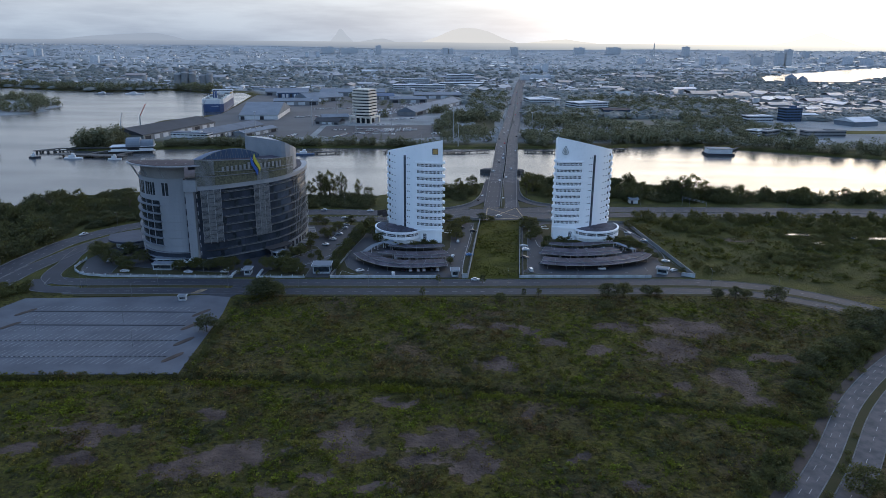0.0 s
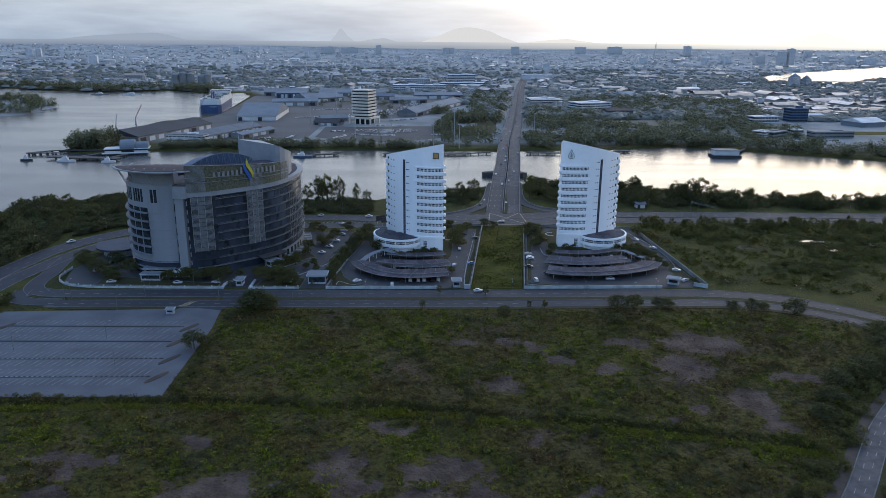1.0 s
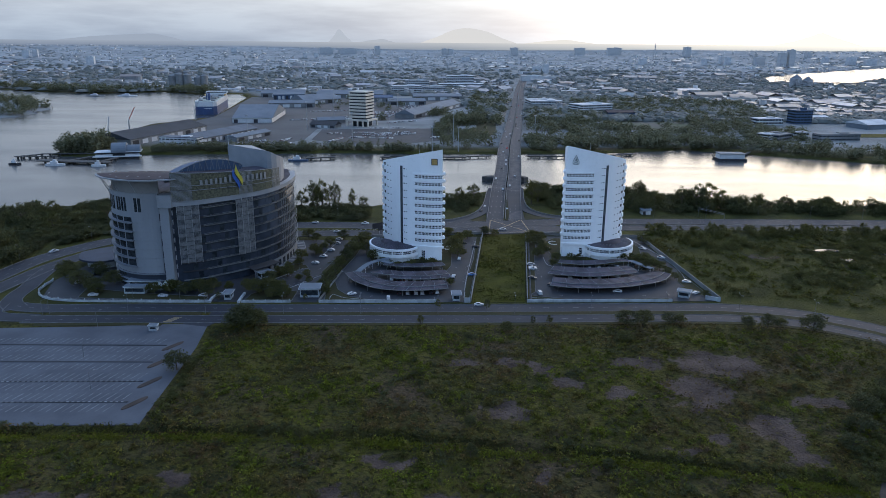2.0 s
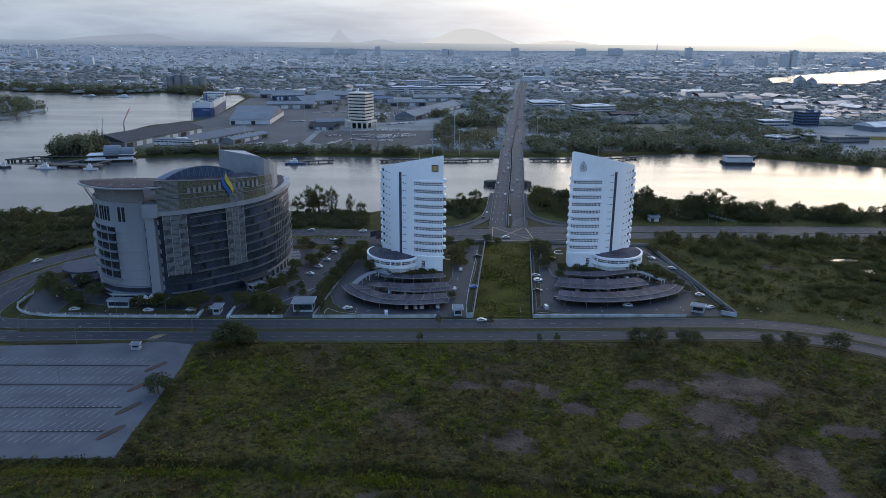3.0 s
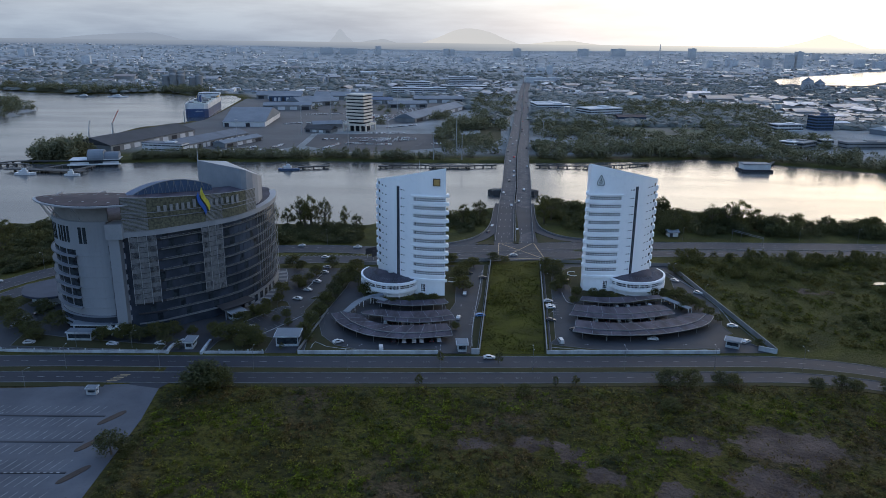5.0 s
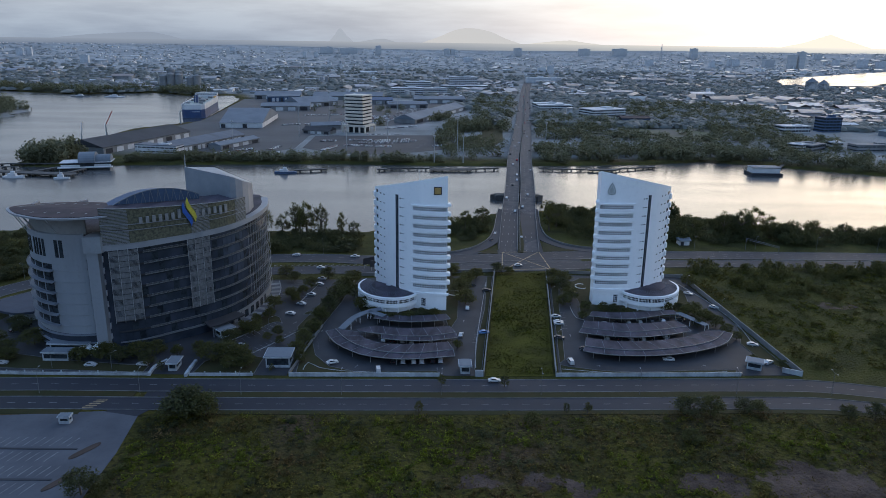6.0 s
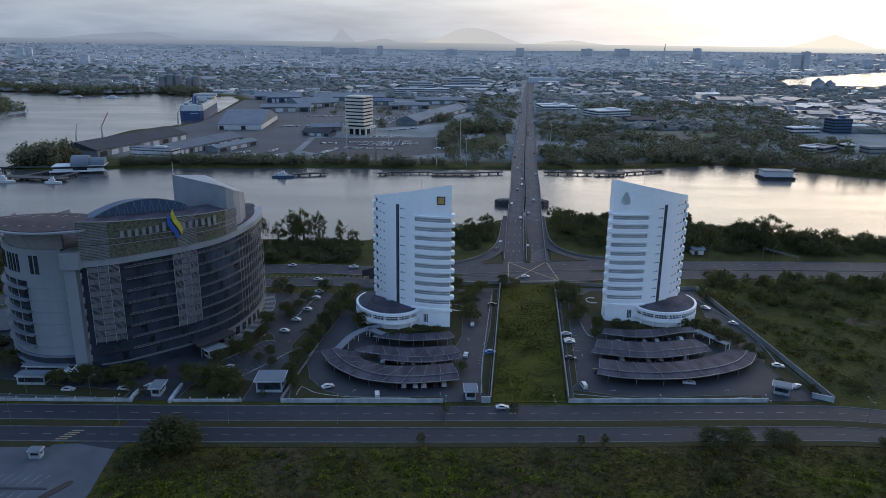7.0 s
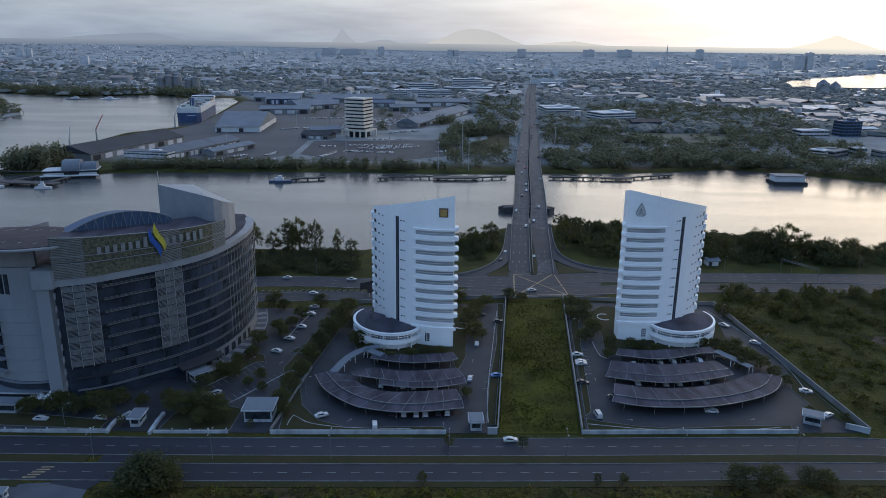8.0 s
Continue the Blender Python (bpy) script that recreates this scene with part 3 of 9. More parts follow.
def road(name, left, right, label, mat=M_asphalt, z=0.05, kerb=True):
    bm = bmesh.new()
    band(bm, left, right, -0.35, z)
    ob = solo(name, bm, mat, label, "road", "structure")
    if kerb:
        for e, s in ((left, 1), (right, -1)):
            kb = bmesh.new()
            band(kb, offset(e, 0.32 * s), offset(e, 0.02 * s), -0.3, z + 0.13)
            k = part("kerb", kb, M_kerb, ob)
    return ob


road("road", offset(FRONT, -1.6), offset(FRONT, -9.3), "grey asphalt carriageway along the white boundary wall")
NEAR = FRONT[2:]
road("road", offset(NEAR, -13.3), offset(NEAR, -20.0), "grey asphalt carriageway beside the open field")
dashes(lines, offset(FRONT, -5.4), 2.6, 4.2, 0.14, 0.052)
dashes(lines, offset(NEAR, -16.7), 2.6, 4.2, 0.14, 0.052)


def median(pts_a, pts_b, name="verge", label="strip of mown grass between the carriageways", z=0.16):
    bm = bmesh.new()
    band(bm, pts_a, pts_b, -0.3, z)
    return solo(name, bm, M_verge, label, "grass strip", "structure")


cut = [i for i, p in enumerate(FRONT) if p[0] < -107][-1]
cut2 = [i for i, p in enumerate(FRONT) if p[0] < -86][-1]
median(offset(FRONT[4:cut], -9.7), offset(FRONT[4:cut], -12.9))
median(offset(FRONT[cut2:], -9.7), offset(FRONT[cut2:], -12.9))
bm = bmesh.new()
band(bm, offset(FRONT[cut:cut2 + 1], -9.3), offset(FRONT[cut:cut2 + 1], -13.3), -0.3, 0.046)
solo("road", bm, M_asphalt, "asphalt gap in the median opposite the office gate", "road", "structure")
median(offset(NEAR[cut2 - 1:], -20.4), offset(NEAR[cut2 - 1:], -22.6), label="mown grass verge beside the field", z=0.1)
median(offset(NEAR[2:cut - 5], -20.4), offset(NEAR[2:cut - 5], -23.0), label="mown grass verge beside the car park", z=0.1)

# riverside highway: two carriageways and a grass median
HU = spline([(-233, 200), (-233, 284), (-231.5, 306), (-228.5, 327), (-221.5, 342), (-212, 356), (-198, 369), (-170, 386), (-130, 397), (-79, 402), (-52, 401), (-6, 405), (60, 415), (122, 419), (206, 422), (316, 424), (600, 426)], 5)
HL = spline([(-222, 200), (-221.5, 264), (-221, 284), (-218, 302), (-214, 321), (-203, 342), (-180, 360), (-150, 372), (-110, 380), (-72, 384.5), (-48, 385.5), (-6, 389), (60, 399), (122, 405), (206, 409), (316, 411), (600, 414)], 5)
road("road", offset(HU, 6.2), offset(HU, -6.2), "riverside highway carriageway of worn grey asphalt")
road("road", offset(HL, 5.2), offset(HL, -5.2), "riverside highway carriageway of worn grey asphalt")
for ln in (offset(HU, 2.0), offset(HU, -2.0), HL):
    dashes(lines, ln, 2.6, 5, 0.15, 0.052)
for ln in (offset(HU, 5.8), offset(HU, -5.8), offset(HL, 4.8), offset(HL, -4.8)):
    dashes(lines, ln, 4.0, 0.02, 0.12, 0.052)
# loop that joins the front road to the highway
LOOP = spline([(-196, 268), (-203.5, 275), (-206.5, 284), (-207.5, 293), (-211, 306), (-213, 318)], 3)
road("road", offset(LOOP, 4.0), offset(LOOP, -4.2), "short asphalt slip road up to the highway", z=0.047)
NEARLOOP = spline([(-181, 259), (-196, 259.5), (-203, 263), (-206, 272)], 3)
road("road", offset(NEARLOOP, 3.4), offset(NEARLOOP, -3.4), "curved asphalt end of the carriageway", z=0.045)

# junction at the bridge head
bm = bmesh.new()
prism(bm, [(-2, 384), (18, 386.6), (46, 390), (66, 393), (66, 425), (50, 425), (20, 421), (-2, 413)], -0.3, 0.062)
solo("road", bm, M_asphalt, "asphalt junction with a yellow box at the bridge head", "road", "structure")
yb = bmesh.new()
for a, b in (((21, 390), (23, 418)), ((47, 393), (44, 420)), ((22, 390), (44, 420)), ((46, 393), (23, 418)), ((21, 390), (47, 393)), ((23, 418), (44, 420))):
    beam(yb, (*a, 0.072), (*b, 0.072), 0.55, 0.012)
for k in range(6):
    beam(yb, (-125.4 + k * 0.6, 256.6 + k * 1.05, 0.062), (-121.8 + k * 0.6, 256.8 + k * 1.05, 0.062), 0.45, 0.012)
solo("road_markings", yb, M_yellow, "faded yellow box junction paint", "road markings", "stuff")

# bridge: two decks on an axis leaning to the right
AX = [(32.6, 420.0), (39.8, 497.0), (47.2, 566.0), (58.8, 690.0), (75.0, 830.0), (105.0, 1100.0), (156.0, 1562.0), (190, 1840), (230, 2150)]
BZ = [0.05, 2.2, 5.0, 6.5, 4.5, 0.6, 0.3, 0.3, 0.3]
AXS = spline([(x, y, z) for (x, y), z in zip(AX, BZ)], 10)


def deck(lo, hi, name, label):
    bm = bmesh.new()
    band(bm, offset(AXS, -lo), offset(AXS, -hi), [p[2] - 1.6 for p in AXS], [p[2] + 0.02 for p in AXS])
    e = thing(name, label, "bridge", kind="structure")
    part("deck", bm, M_pale_asphalt, e)
    for o, s in ((lo, 1), (hi, -1)):
        kb = bmesh.new()
        band(kb, offset(AXS, -o + 0.35 * s), offset(AXS, -o), [p[2] - 1.9 for p in AXS], [p[2] + 0.95 for p in AXS])
        part("parapet", kb, M_bridge, e)
    return e


deck(-11.4, -0.9, "bridge", "long concrete river bridge deck with low parapets")
deck(0.9, 11.4, "bridge", "long concrete river bridge deck with low parapets")


def lift(line, dz):
    return [(p[0], p[1], p[2] + dz) for p in line]


def dashes3(bm, line, length, gap, w):
    s, nxt = 0.0, 0.0
    for a, b in zip(line, line[1:]):
        a, b = Vector(a), Vector(b)
        L = (b - a).length
        while nxt < s + L - length:
            t = (nxt - s) / L
            u = (nxt - s + length) / L
            if t >= 0:
                beam(bm, a.lerp(b, t), a.lerp(b, u), w, 0.02)
            nxt += length + gap
        s += L
        nxt = max(nxt, s)


for o in (-7.9, -4.4, 4.4, 7.9):
    dashes3(lines, lift(offset(AXS, o), 0.04), 2.6, 5.0, 0.18)
bm = bmesh.new()
prism(bm, [(22.5, 549), (26.5, 545), (59.5, 545), (63.5, 549), (59.5, 553), (26.5, 553)], -5, 1.8)
prism(bm, [(24.5, 549), (27.5, 546), (58.5, 546), (61.5, 549), (58.5, 552), (27.5, 552)], 1.8, 2.2)
solo("bridge_pier", bm, M_jetty, "dark concrete bridge pier cap with pointed ends standing in the river", "bridge pier", group="bridge piers")
for i in range(2, 9):
    y = 530 + i * 24
    k = min(range(len(AXS)), key=lambda j: abs(AXS[j][1] - y))
    bm = bmesh.new()
    box(bm, (AXS[k][0], AXS[k][1], -5), (20, 2.2, AXS[k][2] + 3.3), -6)
    solo("bridge_pier", bm, M_bridge, "dark concrete wall pier under the bridge deck", "bridge pier", group="bridge piers")
# widening of the bridge approach
bm = bmesh.new()
LA = spline([(20.5, 416), (21.5, 440), (24.5, 470), (28, 495), (29, 505)], 4)
RA = spline([(46.5, 418), (47.5, 445), (48.5, 470), (51, 495), (52, 505)], 4)
prism(bm, LA + RA[::-1], -1.0, lambda p: 0.056 + max(0, (p[1] - 420) / 77 * 2.17))
solo("road", bm, M_asphalt, "asphalt approach widening towards the bridge", "road", "structure")
for name, pts, w in (("L", [(-40, 405.5), (-7.2, 411.7), (4, 418), (12.7, 426.8), (19.1, 439), (23.4, 456.6), (27.0, 486), (29.5, 503)], 6.6), ("R", [(98, 421.5), (78.3, 423.8), (65, 427.2), (55.2, 434.8), (49.2, 446), (47.6, 464), (49.4, 490), (50.8, 505)], 6.6)):
    L = spline(pts, 3)
    zz = [0.058 + max(0, (p[1] - 420) / 77 * 2.1) for p in L]
    bm = bmesh.new()
    band(bm, offset(L, w / 2), offset(L, -w / 2), -0.5, zz)
    ob = solo("road", bm, M_asphalt, "curving asphalt slip road at the bridge head", "road", "structure")
    side = 1 if name == "L" else -1
    kb = bmesh.new()
    band(kb, offset(L, (w / 2 + 0.3) * side), offset(L, w / 2 * side), -0.5, [z + 0.9 for z in zz])
    part("parapet", kb, M_bridge, ob)
for pts in ([(9.0, 414.6), (20.2, 414.8), (20.0, 428.0), (15.0, 420.6)], [(46.6, 419.6), (68, 423.4), (56, 428.4), (48.4, 439)]):
    bm = bmesh.new()
    prism(bm, pts, -0.2, 0.25)
    solo("verge", bm, M_verge, "triangular mown grass traffic island", "grass strip", "structure")
bm = bmesh.new()
prism(bm, [(31.8, 417.5), (35.0, 417.6), (36.9, 430), (38.2, 460), (39.4, 487), (38.8, 487), (36.4, 460), (33.2, 430)], -0.2, lambda p: 0.35 + max(0, (p[1] - 420) / 77 * 2.17))
solo("verge", bm, M_verge, "tapering grass median of the bridge approach", "grass strip", "structure")
for k in range(5):
    for lane in (-11.5, -8, -4.6):
        x, y = 34.2 + k * 1.5 + lane + 1.2, 436 + k * 14
        box(lines, (x, y, 0.09 + (y - 420) / 77 * 2.17), (0.35, 3, 0.012), -6)
beam(lines, (29.4, 496, 2.25), (40, 497, 2.25), 0.5, 0.012)
beam(lines, (42, 497, 2.25), (52, 498, 2.25), 0.5, 0.012)
for k in range(34):
    x = -100 + k * 3.0
    box(lines, (x, 391.8 + 0.066 * (x + 60), 0.05), (2.2, 0.3, 0.14), 50)
for k in range(20):
    box(lines, (52 + k * 1.6, 424.4 + 0.06 * k, 0.075), (0.5, 2.4, 0.012), 8)

# right-hand dual carriageway
R1 = spline([(-70, -50), (-10, 16), (30, 62), (60, 97), (75, 112.5), (91, 128.7), (109.6, 148), (136.5, 178.5), (171, 207.8), (215, 236)], 4)
R2 = offset(R1, -8.6)
road("road", offset(R1, 3.3), offset(R1, -2.4), "pale worn dual carriageway curving past the field", M_pale_asphalt)
road("road", offset(R2, 3.1), offset(R2, -3.3), "pale worn dual carriageway curving past the field", M_pale_asphalt)
dashes(lines, offset(R1, 1.5), 2.6, 4.2, 0.16, 0.052)
dashes(lines, offset(R1, -0.5), 2.6, 4.2, 0.16, 0.052, 2.0)
dashes(lines, R2, 2.6, 4.2, 0.18, 0.052)
bm = bmesh.new()
band(bm, offset(R1, 6.4), offset(R1, 3.75), -0.3, 0.07)
solo("verge", bm, M_dirt, "strip of bare brown earth beside the road", "verge", "structure")
median(offset(R1, -2.75), offset(R2, 3.45), label="planted grass median between the curving carriageways")

# car park
bm = bmesh.new()
prism(bm, [(-98.8, 186.0), (-101.5, 236), (-104.5, 254), (-116, 256), (-150, 252.0), (-198, 248.5), (-214, 205), (-222, 182), (-161.7, 183.4)], -0.3, 0.04)
solo("pavement", bm, M_lot, "large empty car park of pale worn paving", "car park", "structure")
bm = bmesh.new()
prism(bm, [(-116, 255.6), (-104.6, 253.6), (-102, 258), (-97, 263), (-113, 263)], -0.3, 0.044)
solo("road", bm, M_asphalt, "asphalt entrance to the car park", "road", "structure")
for (xa, ya), (xb, yb_), studs in (((-185.5, 235.0), (-113.6, 237.0), 0), ((-183.4, 221.8), (-112.9, 224.2), 0), ((-204, 207.0), (-109.8, 210.9), 1), ((-208, 194.0), (-108.6, 198.3), 1)):
    bm = bmesh.new()
    L = [(xa + (xb - xa) * k / 20, ya + (yb_ - ya) * k / 20) for k in range(21)]
    band(bm, offset(L, 0.3), offset(L, -0.3), -0.2, 0.2)
    solo("kerb", bm, M_asphalt_dark, "low dark planted strip between parking rows", "kerb", "structure")
    if studs:
        dashes(lines, L, 0.9, 0.9, 0.42, 0.205)
    for s in (3.4, -3.4):
        for k in range(int((xb - xa) / 2.6)):
            x = xa + k * 2.6
            y = ya + (yb_ - ya) * (x - xa) / (xb - xa)
            box(lines, (x + s * 0.35, y + s, 0.042), (0.2, 4.4, 0.012), -20)
    ends = [(xb + 2.6, yb_ - 0.6, -34)] + ([(xa - 2.0, ya - 1.0, -34)] if not studs else [])
    for x, y, rz in ends:
        bm = bmesh.new()
        pts = [(math.cos(a) * 1.1, math.copysign(abs(math.sin(a)) ** 0.6, math.sin(a)) * 4.6) for a in [k * math.pi / 8 for k in range(16)]]
        ca_, sa_ = math.cos(radians(rz)), math.sin(radians(rz))
        prism(bm, [(x + p * ca_ - q * sa_, y + p * sa_ + q * ca_) for p, q in pts], -0.1, 0.2)
        ob = solo("verge", bm, M_dirt, "small planted island at the end of a parking row", "planting bed", "structure")
solo("road_markings", lines, M_line, "worn white lane and parking lines", "road markings", "stuff")

# ---------- the two white towers ----------
RAD = 34.55


def arc(u):
    """The front line of a tower in plan, u metres along it from its sharp corner."""
    t = u / RAD
    return RAD * math.sin(t), RAD * (1 - math.cos(t))


ARC_LEN = 41.5


def tower(origin, udir, side, name, label, emblem, foot, high):
    ux, uy = math.cos(radians(udir)), math.sin(radians(udir))
    vx, vy = -uy * side, ux * side

    def W(u, v, z):
        return (origin[0] + ux * u + vx * v, origin[1] + uy * u + vy * v, z)

    def F(s, out, z):
        """A point out metres before the front, s along it."""
        u, v = arc(s)
        t = s / RAD
        return W(u + math.sin(t) * out, v - math.cos(t) * out, z)

    def G(u, v, z):
        """A point in the frame of the podium and the rear, which is turned from that of the front."""
        a = radians(foot[2])
        fx_, fy_ = math.cos(a), math.sin(a)
        return (foot[0] + fx_ * u - fy_ * side * v, foot[1] + fy_ * u + fx_ * side * v, z)

    def top(p):
        u = (p[0] - origin[0]) * ux + (p[1] - origin[1]) * uy
        v = (p[0] - origin[0]) * vx + (p[1] - origin[1]) * vy
        front_v = RAD - math.sqrt(max(RAD ** 2 - min(max(u, 0.0), 32.0) ** 2, 0.0))
        return high - 0.164 * max(u, 0.0) - 0.19 * max(v, 0.0) - 0.1 * max(0.0, v - front_v - 0.05)

    def slab(bm, s0, s1, o0, o1, z0, z1, n=10):
        A = [F(s0 + (s1 - s0) * k / n, o0, 0) for k in range(n + 1)]
        B = [F(s0 + (s1 - s0) * k / n, o1, 0) for k in range(n + 1)]
        band(bm, A, B, z0, z1)

    e = thing(name, label, "office tower")
    # body
    n = 20
    ring_ = [W(*arc(ARC_LEN * k / n), 0) for k in range(n + 1)]
    ring_ += [G(u, v, 0) for u, v in ((38.0, 22.5), (36.0, 26.5), (32, 28.2), (25, 27.0), (17, 23.5), (9, 17.5), (3.5, 10.0), (0.9, 4.0))]
    cx_, cy_ = (sum(p[i] for p in ring_) / len(ring_) for i in (0, 1))
    bm = bmesh.new()
    lo = [bm.verts.new(p) for p in ring_]
    hi = [bm.verts.new((p[0], p[1], top(p))) for p in ring_]
    m = len(lo)
    for i in range(m):
        bm.faces.new((lo[i], lo[(i + 1) % m], hi[(i + 1) % m], hi[i]))
    inner = [bm.verts.new((cx_ + (p[0] - cx_) * 0.96, cy_ + (p[1] - cy_) * 0.96, top(p) - 0.3)) for p in ring_]
    low = [bm.verts.new((cx_ + (p[0] - cx_) * 0.96, cy_ + (p[1] - cy_) * 0.96, top(p) - 2.5)) for p in ring_]
    for i in range(m):
        j = (i + 1) % m
        bm.faces.new((hi[i], hi[j], inner[j], inner[i]))
        bm.faces.new((inner[i], inner[j], low[j], low[i]))
    bm.faces.new(low)
    part("wall", bm, M_white, e)
    # ten window bands, each under a projecting shade
    pitch = 3.93
    for f in range(10):
        zt = 47.6 - f * pitch
        s0, s1 = 0.35, 15.3
        wb = bmesh.new()
        slab(wb, s0, s1, -0.1, 0.05, zt - 1.75, zt, 8)
        w = part("window", wb, M_glass, e)
        fb = bmesh.new()
        for z in (zt - 1.8, zt - 0.95, zt - 0.05):
            slab(fb, s0 - 0.1, s1 + 0.1, 0.0, 0.14, z, z + 0.16, 8)
        for k in range(20):
            s = s0 + (s1 - s0) * k / 19
            slab(fb, s - 0.11, s + 0.11, 0.0, 0.13, zt - 1.8, zt, 1)
        part("window_frame", fb, M_white, w)
        sb = bmesh.new()
        slab(sb, -0.5, s1 + 0.9, -0.1, 0.55, zt + 0.62, zt + 0.80, 8)
        slab(sb, -0.5, s1 + 0.3, -0.1, 0.30, zt - 2.5, zt - 1.8, 8)
        part("sunshade", sb, M_white, e)
        kb = bmesh.new()
        c = W(-0.9, 1.6, 0)
        box(kb, (c[0], c[1], zt + 0.1), (1.5, 3.0, 1.6), udir)
        bmesh.ops.bevel(kb, geom=kb.edges[:], offset=0.3, segments=2, affect="EDGES")
        part("ledge", kb, M_white, e)
    # stair slit
    sl = bmesh.new()
    slab(sl, 22.9, 24.5, -0.1, 0.06, 7.0, 51.6, 2)
    w = part("window", sl, M_glass, e, "tall narrow strip of dark stair glazing")
    fb = bmesh.new()
    for k in range(43):
        slab(fb, 22.9, 24.5, 0.0, 0.1, 9.8 + k * 0.97, 9.92 + k * 0.97, 1)
    slab(fb, 23.62, 23.78, 0.0, 0.12, 7.0, 51.6, 1)
    part("window_frame", fb, M_grey_panel, w)
    # small slot windows
    for f in range(11):
        zt = 50.4 - f * pitch
        for s, wd in ((21.3, 0.9), (20.2, 0.5), (31.8, 0.8), (34.6, 1.1)):
            sb = bmesh.new()
            slab(sb, s, s + wd, -0.1, 0.05, zt - 0.45, zt, 1)
            part("slot_window", sb, M_glass, e)
    # rounded balconies at the outer end
    for f in range(11):
        z = 48.7 - f * pitch
        bb = bmesh.new()
        t_ = 39.4 / RAD
        cu, cv = arc(39.4)
        pts = []
        for k in range(13):
            a = t_ - 0.5 + k / 12 * 2.9
            pts.append(W(cu - 0.3 + math.sin(a) * 1.75, cv + 1.5 - math.cos(a) * 2.0, 0))
        inn = W(cu - 4, cv + 4, 0)
        prism(bb, [(p[0], p[1]) for p in pts] + [(inn[0], inn[1])], z - 1.0, z + 1.1)
        part("balcony", bb, M_white, e, "rounded white balcony")
        db = bmesh.new()
        slab(db, 37.6, 39.4, -0.1, 0.06, z + 1.15, z + 2.6, 1)
        part("balcony_door", db, M_glass, e)
    # lower ledge, door
    lb = bmesh.new()
    slab(lb, -0.9, 17, -0.1, 0.5, 7.2, 8.4, 8)
    part("ledge", lb, M_white, e)
    db = bmesh.new()
    slab(db, 9.3, 11.3, -0.1, 0.06, 1.8, 5.6, 1)
    d = part("window", db, M_glass, e)
    fb = bmesh.new()
    for k in range(5):
        slab(fb, 9.3, 11.3, 0.0, 0.12, 1.8 + k * 0.92, 1.9 + k * 0.92, 1)
    for s in (9.25, 9.95, 10.6, 11.25):
        slab(fb, s, s + 0.1, 0.0, 0.12, 1.8, 5.6, 1)
    part("window_frame", fb, M_white, d)
    # emblem near the top
    eb = bmesh.new()
    if emblem == "gold":
        slab(eb, 2.6, 6.0, 0.0, 0.25, 53.2, 56.6, 2)
        p = part("plaque", eb, M_roof, e, "square plaque with a dark frame")
        gb = bmesh.new()
        slab(gb, 2.95, 5.65, 0.2, 0.32, 53.55, 56.25, 2)
        g = part("plaque_face", gb, M_gold, p, "gold plaque face")
    else:
        for a, b, z0, z1 in ((3.4, 4.9, 54.6, 57.6), (6.4, 4.9, 54.6, 57.6), (3.4, 3.2, 54.6, 53.4), (6.4, 6.6, 54.6, 53.4), (3.2, 4.0, 53.4, 52.6), (6.6, 5.8, 53.4, 52.6), (4.0, 5.8, 52.6, 52.6)):
            beam(eb, F(a, 0.15, z0), F(b, 0.15, z1), 0.2, 0.2)
        for a, z0, b, z1 in ((4.0, 53.9, 4.9, 55.6), (5.8, 53.9, 4.9, 55.6), (4.9, 53.0, 4.9, 56.2), (4.0, 53.2, 4.9, 54.2), (5.8, 53.2, 4.9, 54.2)):
            beam(eb, F(a, 0.15, z0), F(b, 0.15, z1), 0.14, 0.16)
        part("emblem", eb, M_green, e, "dark green outlined emblem")
    mb = bmesh.new()
    p = W(12, 6, 0)
    tube(mb, (p[0], p[1], 57), (p[0], p[1], 63.5), 0.09, 0.04, 6)
    part("antenna", mb, M_steel, e)
    # podium: a drum with a sloping metal roof and white rims
    ca = radians(21)

    def E(r, a, z, bx=15.2, by=12.6):
        x, y = math.cos(a) * bx * r, math.sin(a) * by * r
        return G(27.4 + x * math.cos(ca) - y * math.sin(ca), 3.8 + x * math.sin(ca) + y * math.cos(ca), z)
    angs = [radians(-190 + 200 * k / 36) for k in range(37)]

    def ringband(r0, r1, z0, z1, nm, mat, par=e, lab=""):
        bm = bmesh.new()
        band(bm, [E(r0, a, 0) for a in angs], [E(r1, a, 0) for a in angs], z0, z1)
        return part(nm, bm, mat, par, lab)
    ringband(0.80, 0.90, -0.1, 7.0, "podium_wall", M_white)
    ringband(0.5, 1.0, 6.3, 7.4, "podium_rim", M_white, e, "broad white curved rim")
    ringband(0.5, 1.0, 2.6, 3.6, "podium_rim", M_white)
    ringband(0.98, 1.0, 3.6, 4.4, "podium_rail", M_white)
    g = ringband(0.88, 0.915, 4.2, 6.0, "window", M_glass)
    fb = bmesh.new()
    for k in range(72):
        a = radians(-190 + 200 * (k + 0.5) / 72)
        p = E(0.93, a, 4.2)
        box(fb, p, (0.14, 0.14, 1.8), udir)
    band(fb, [E(0.92, a, 0) for a in angs], [E(0.935, a, 0) for a in angs], 5.05, 5.17)
    part("window_frame", fb, M_white, g)
    for k in range(9):
        a = radians(-185 + 190 * k / 8)
        pb = bmesh.new()
        p = E(0.97, a, 0)
        tube(pb, (p[0], p[1], -0.1), (p[0], p[1], 6.4), 0.28, n=10)
        part("column", pb, M_white, e)
    rb = bmesh.new()
    rings = [[rb.verts.new(E(r, a, z)) for a in angs] for r, z in ((0.93, 7.35), (0.93, 7.6), (0.55, 8.0), (0.1, 8.4))]
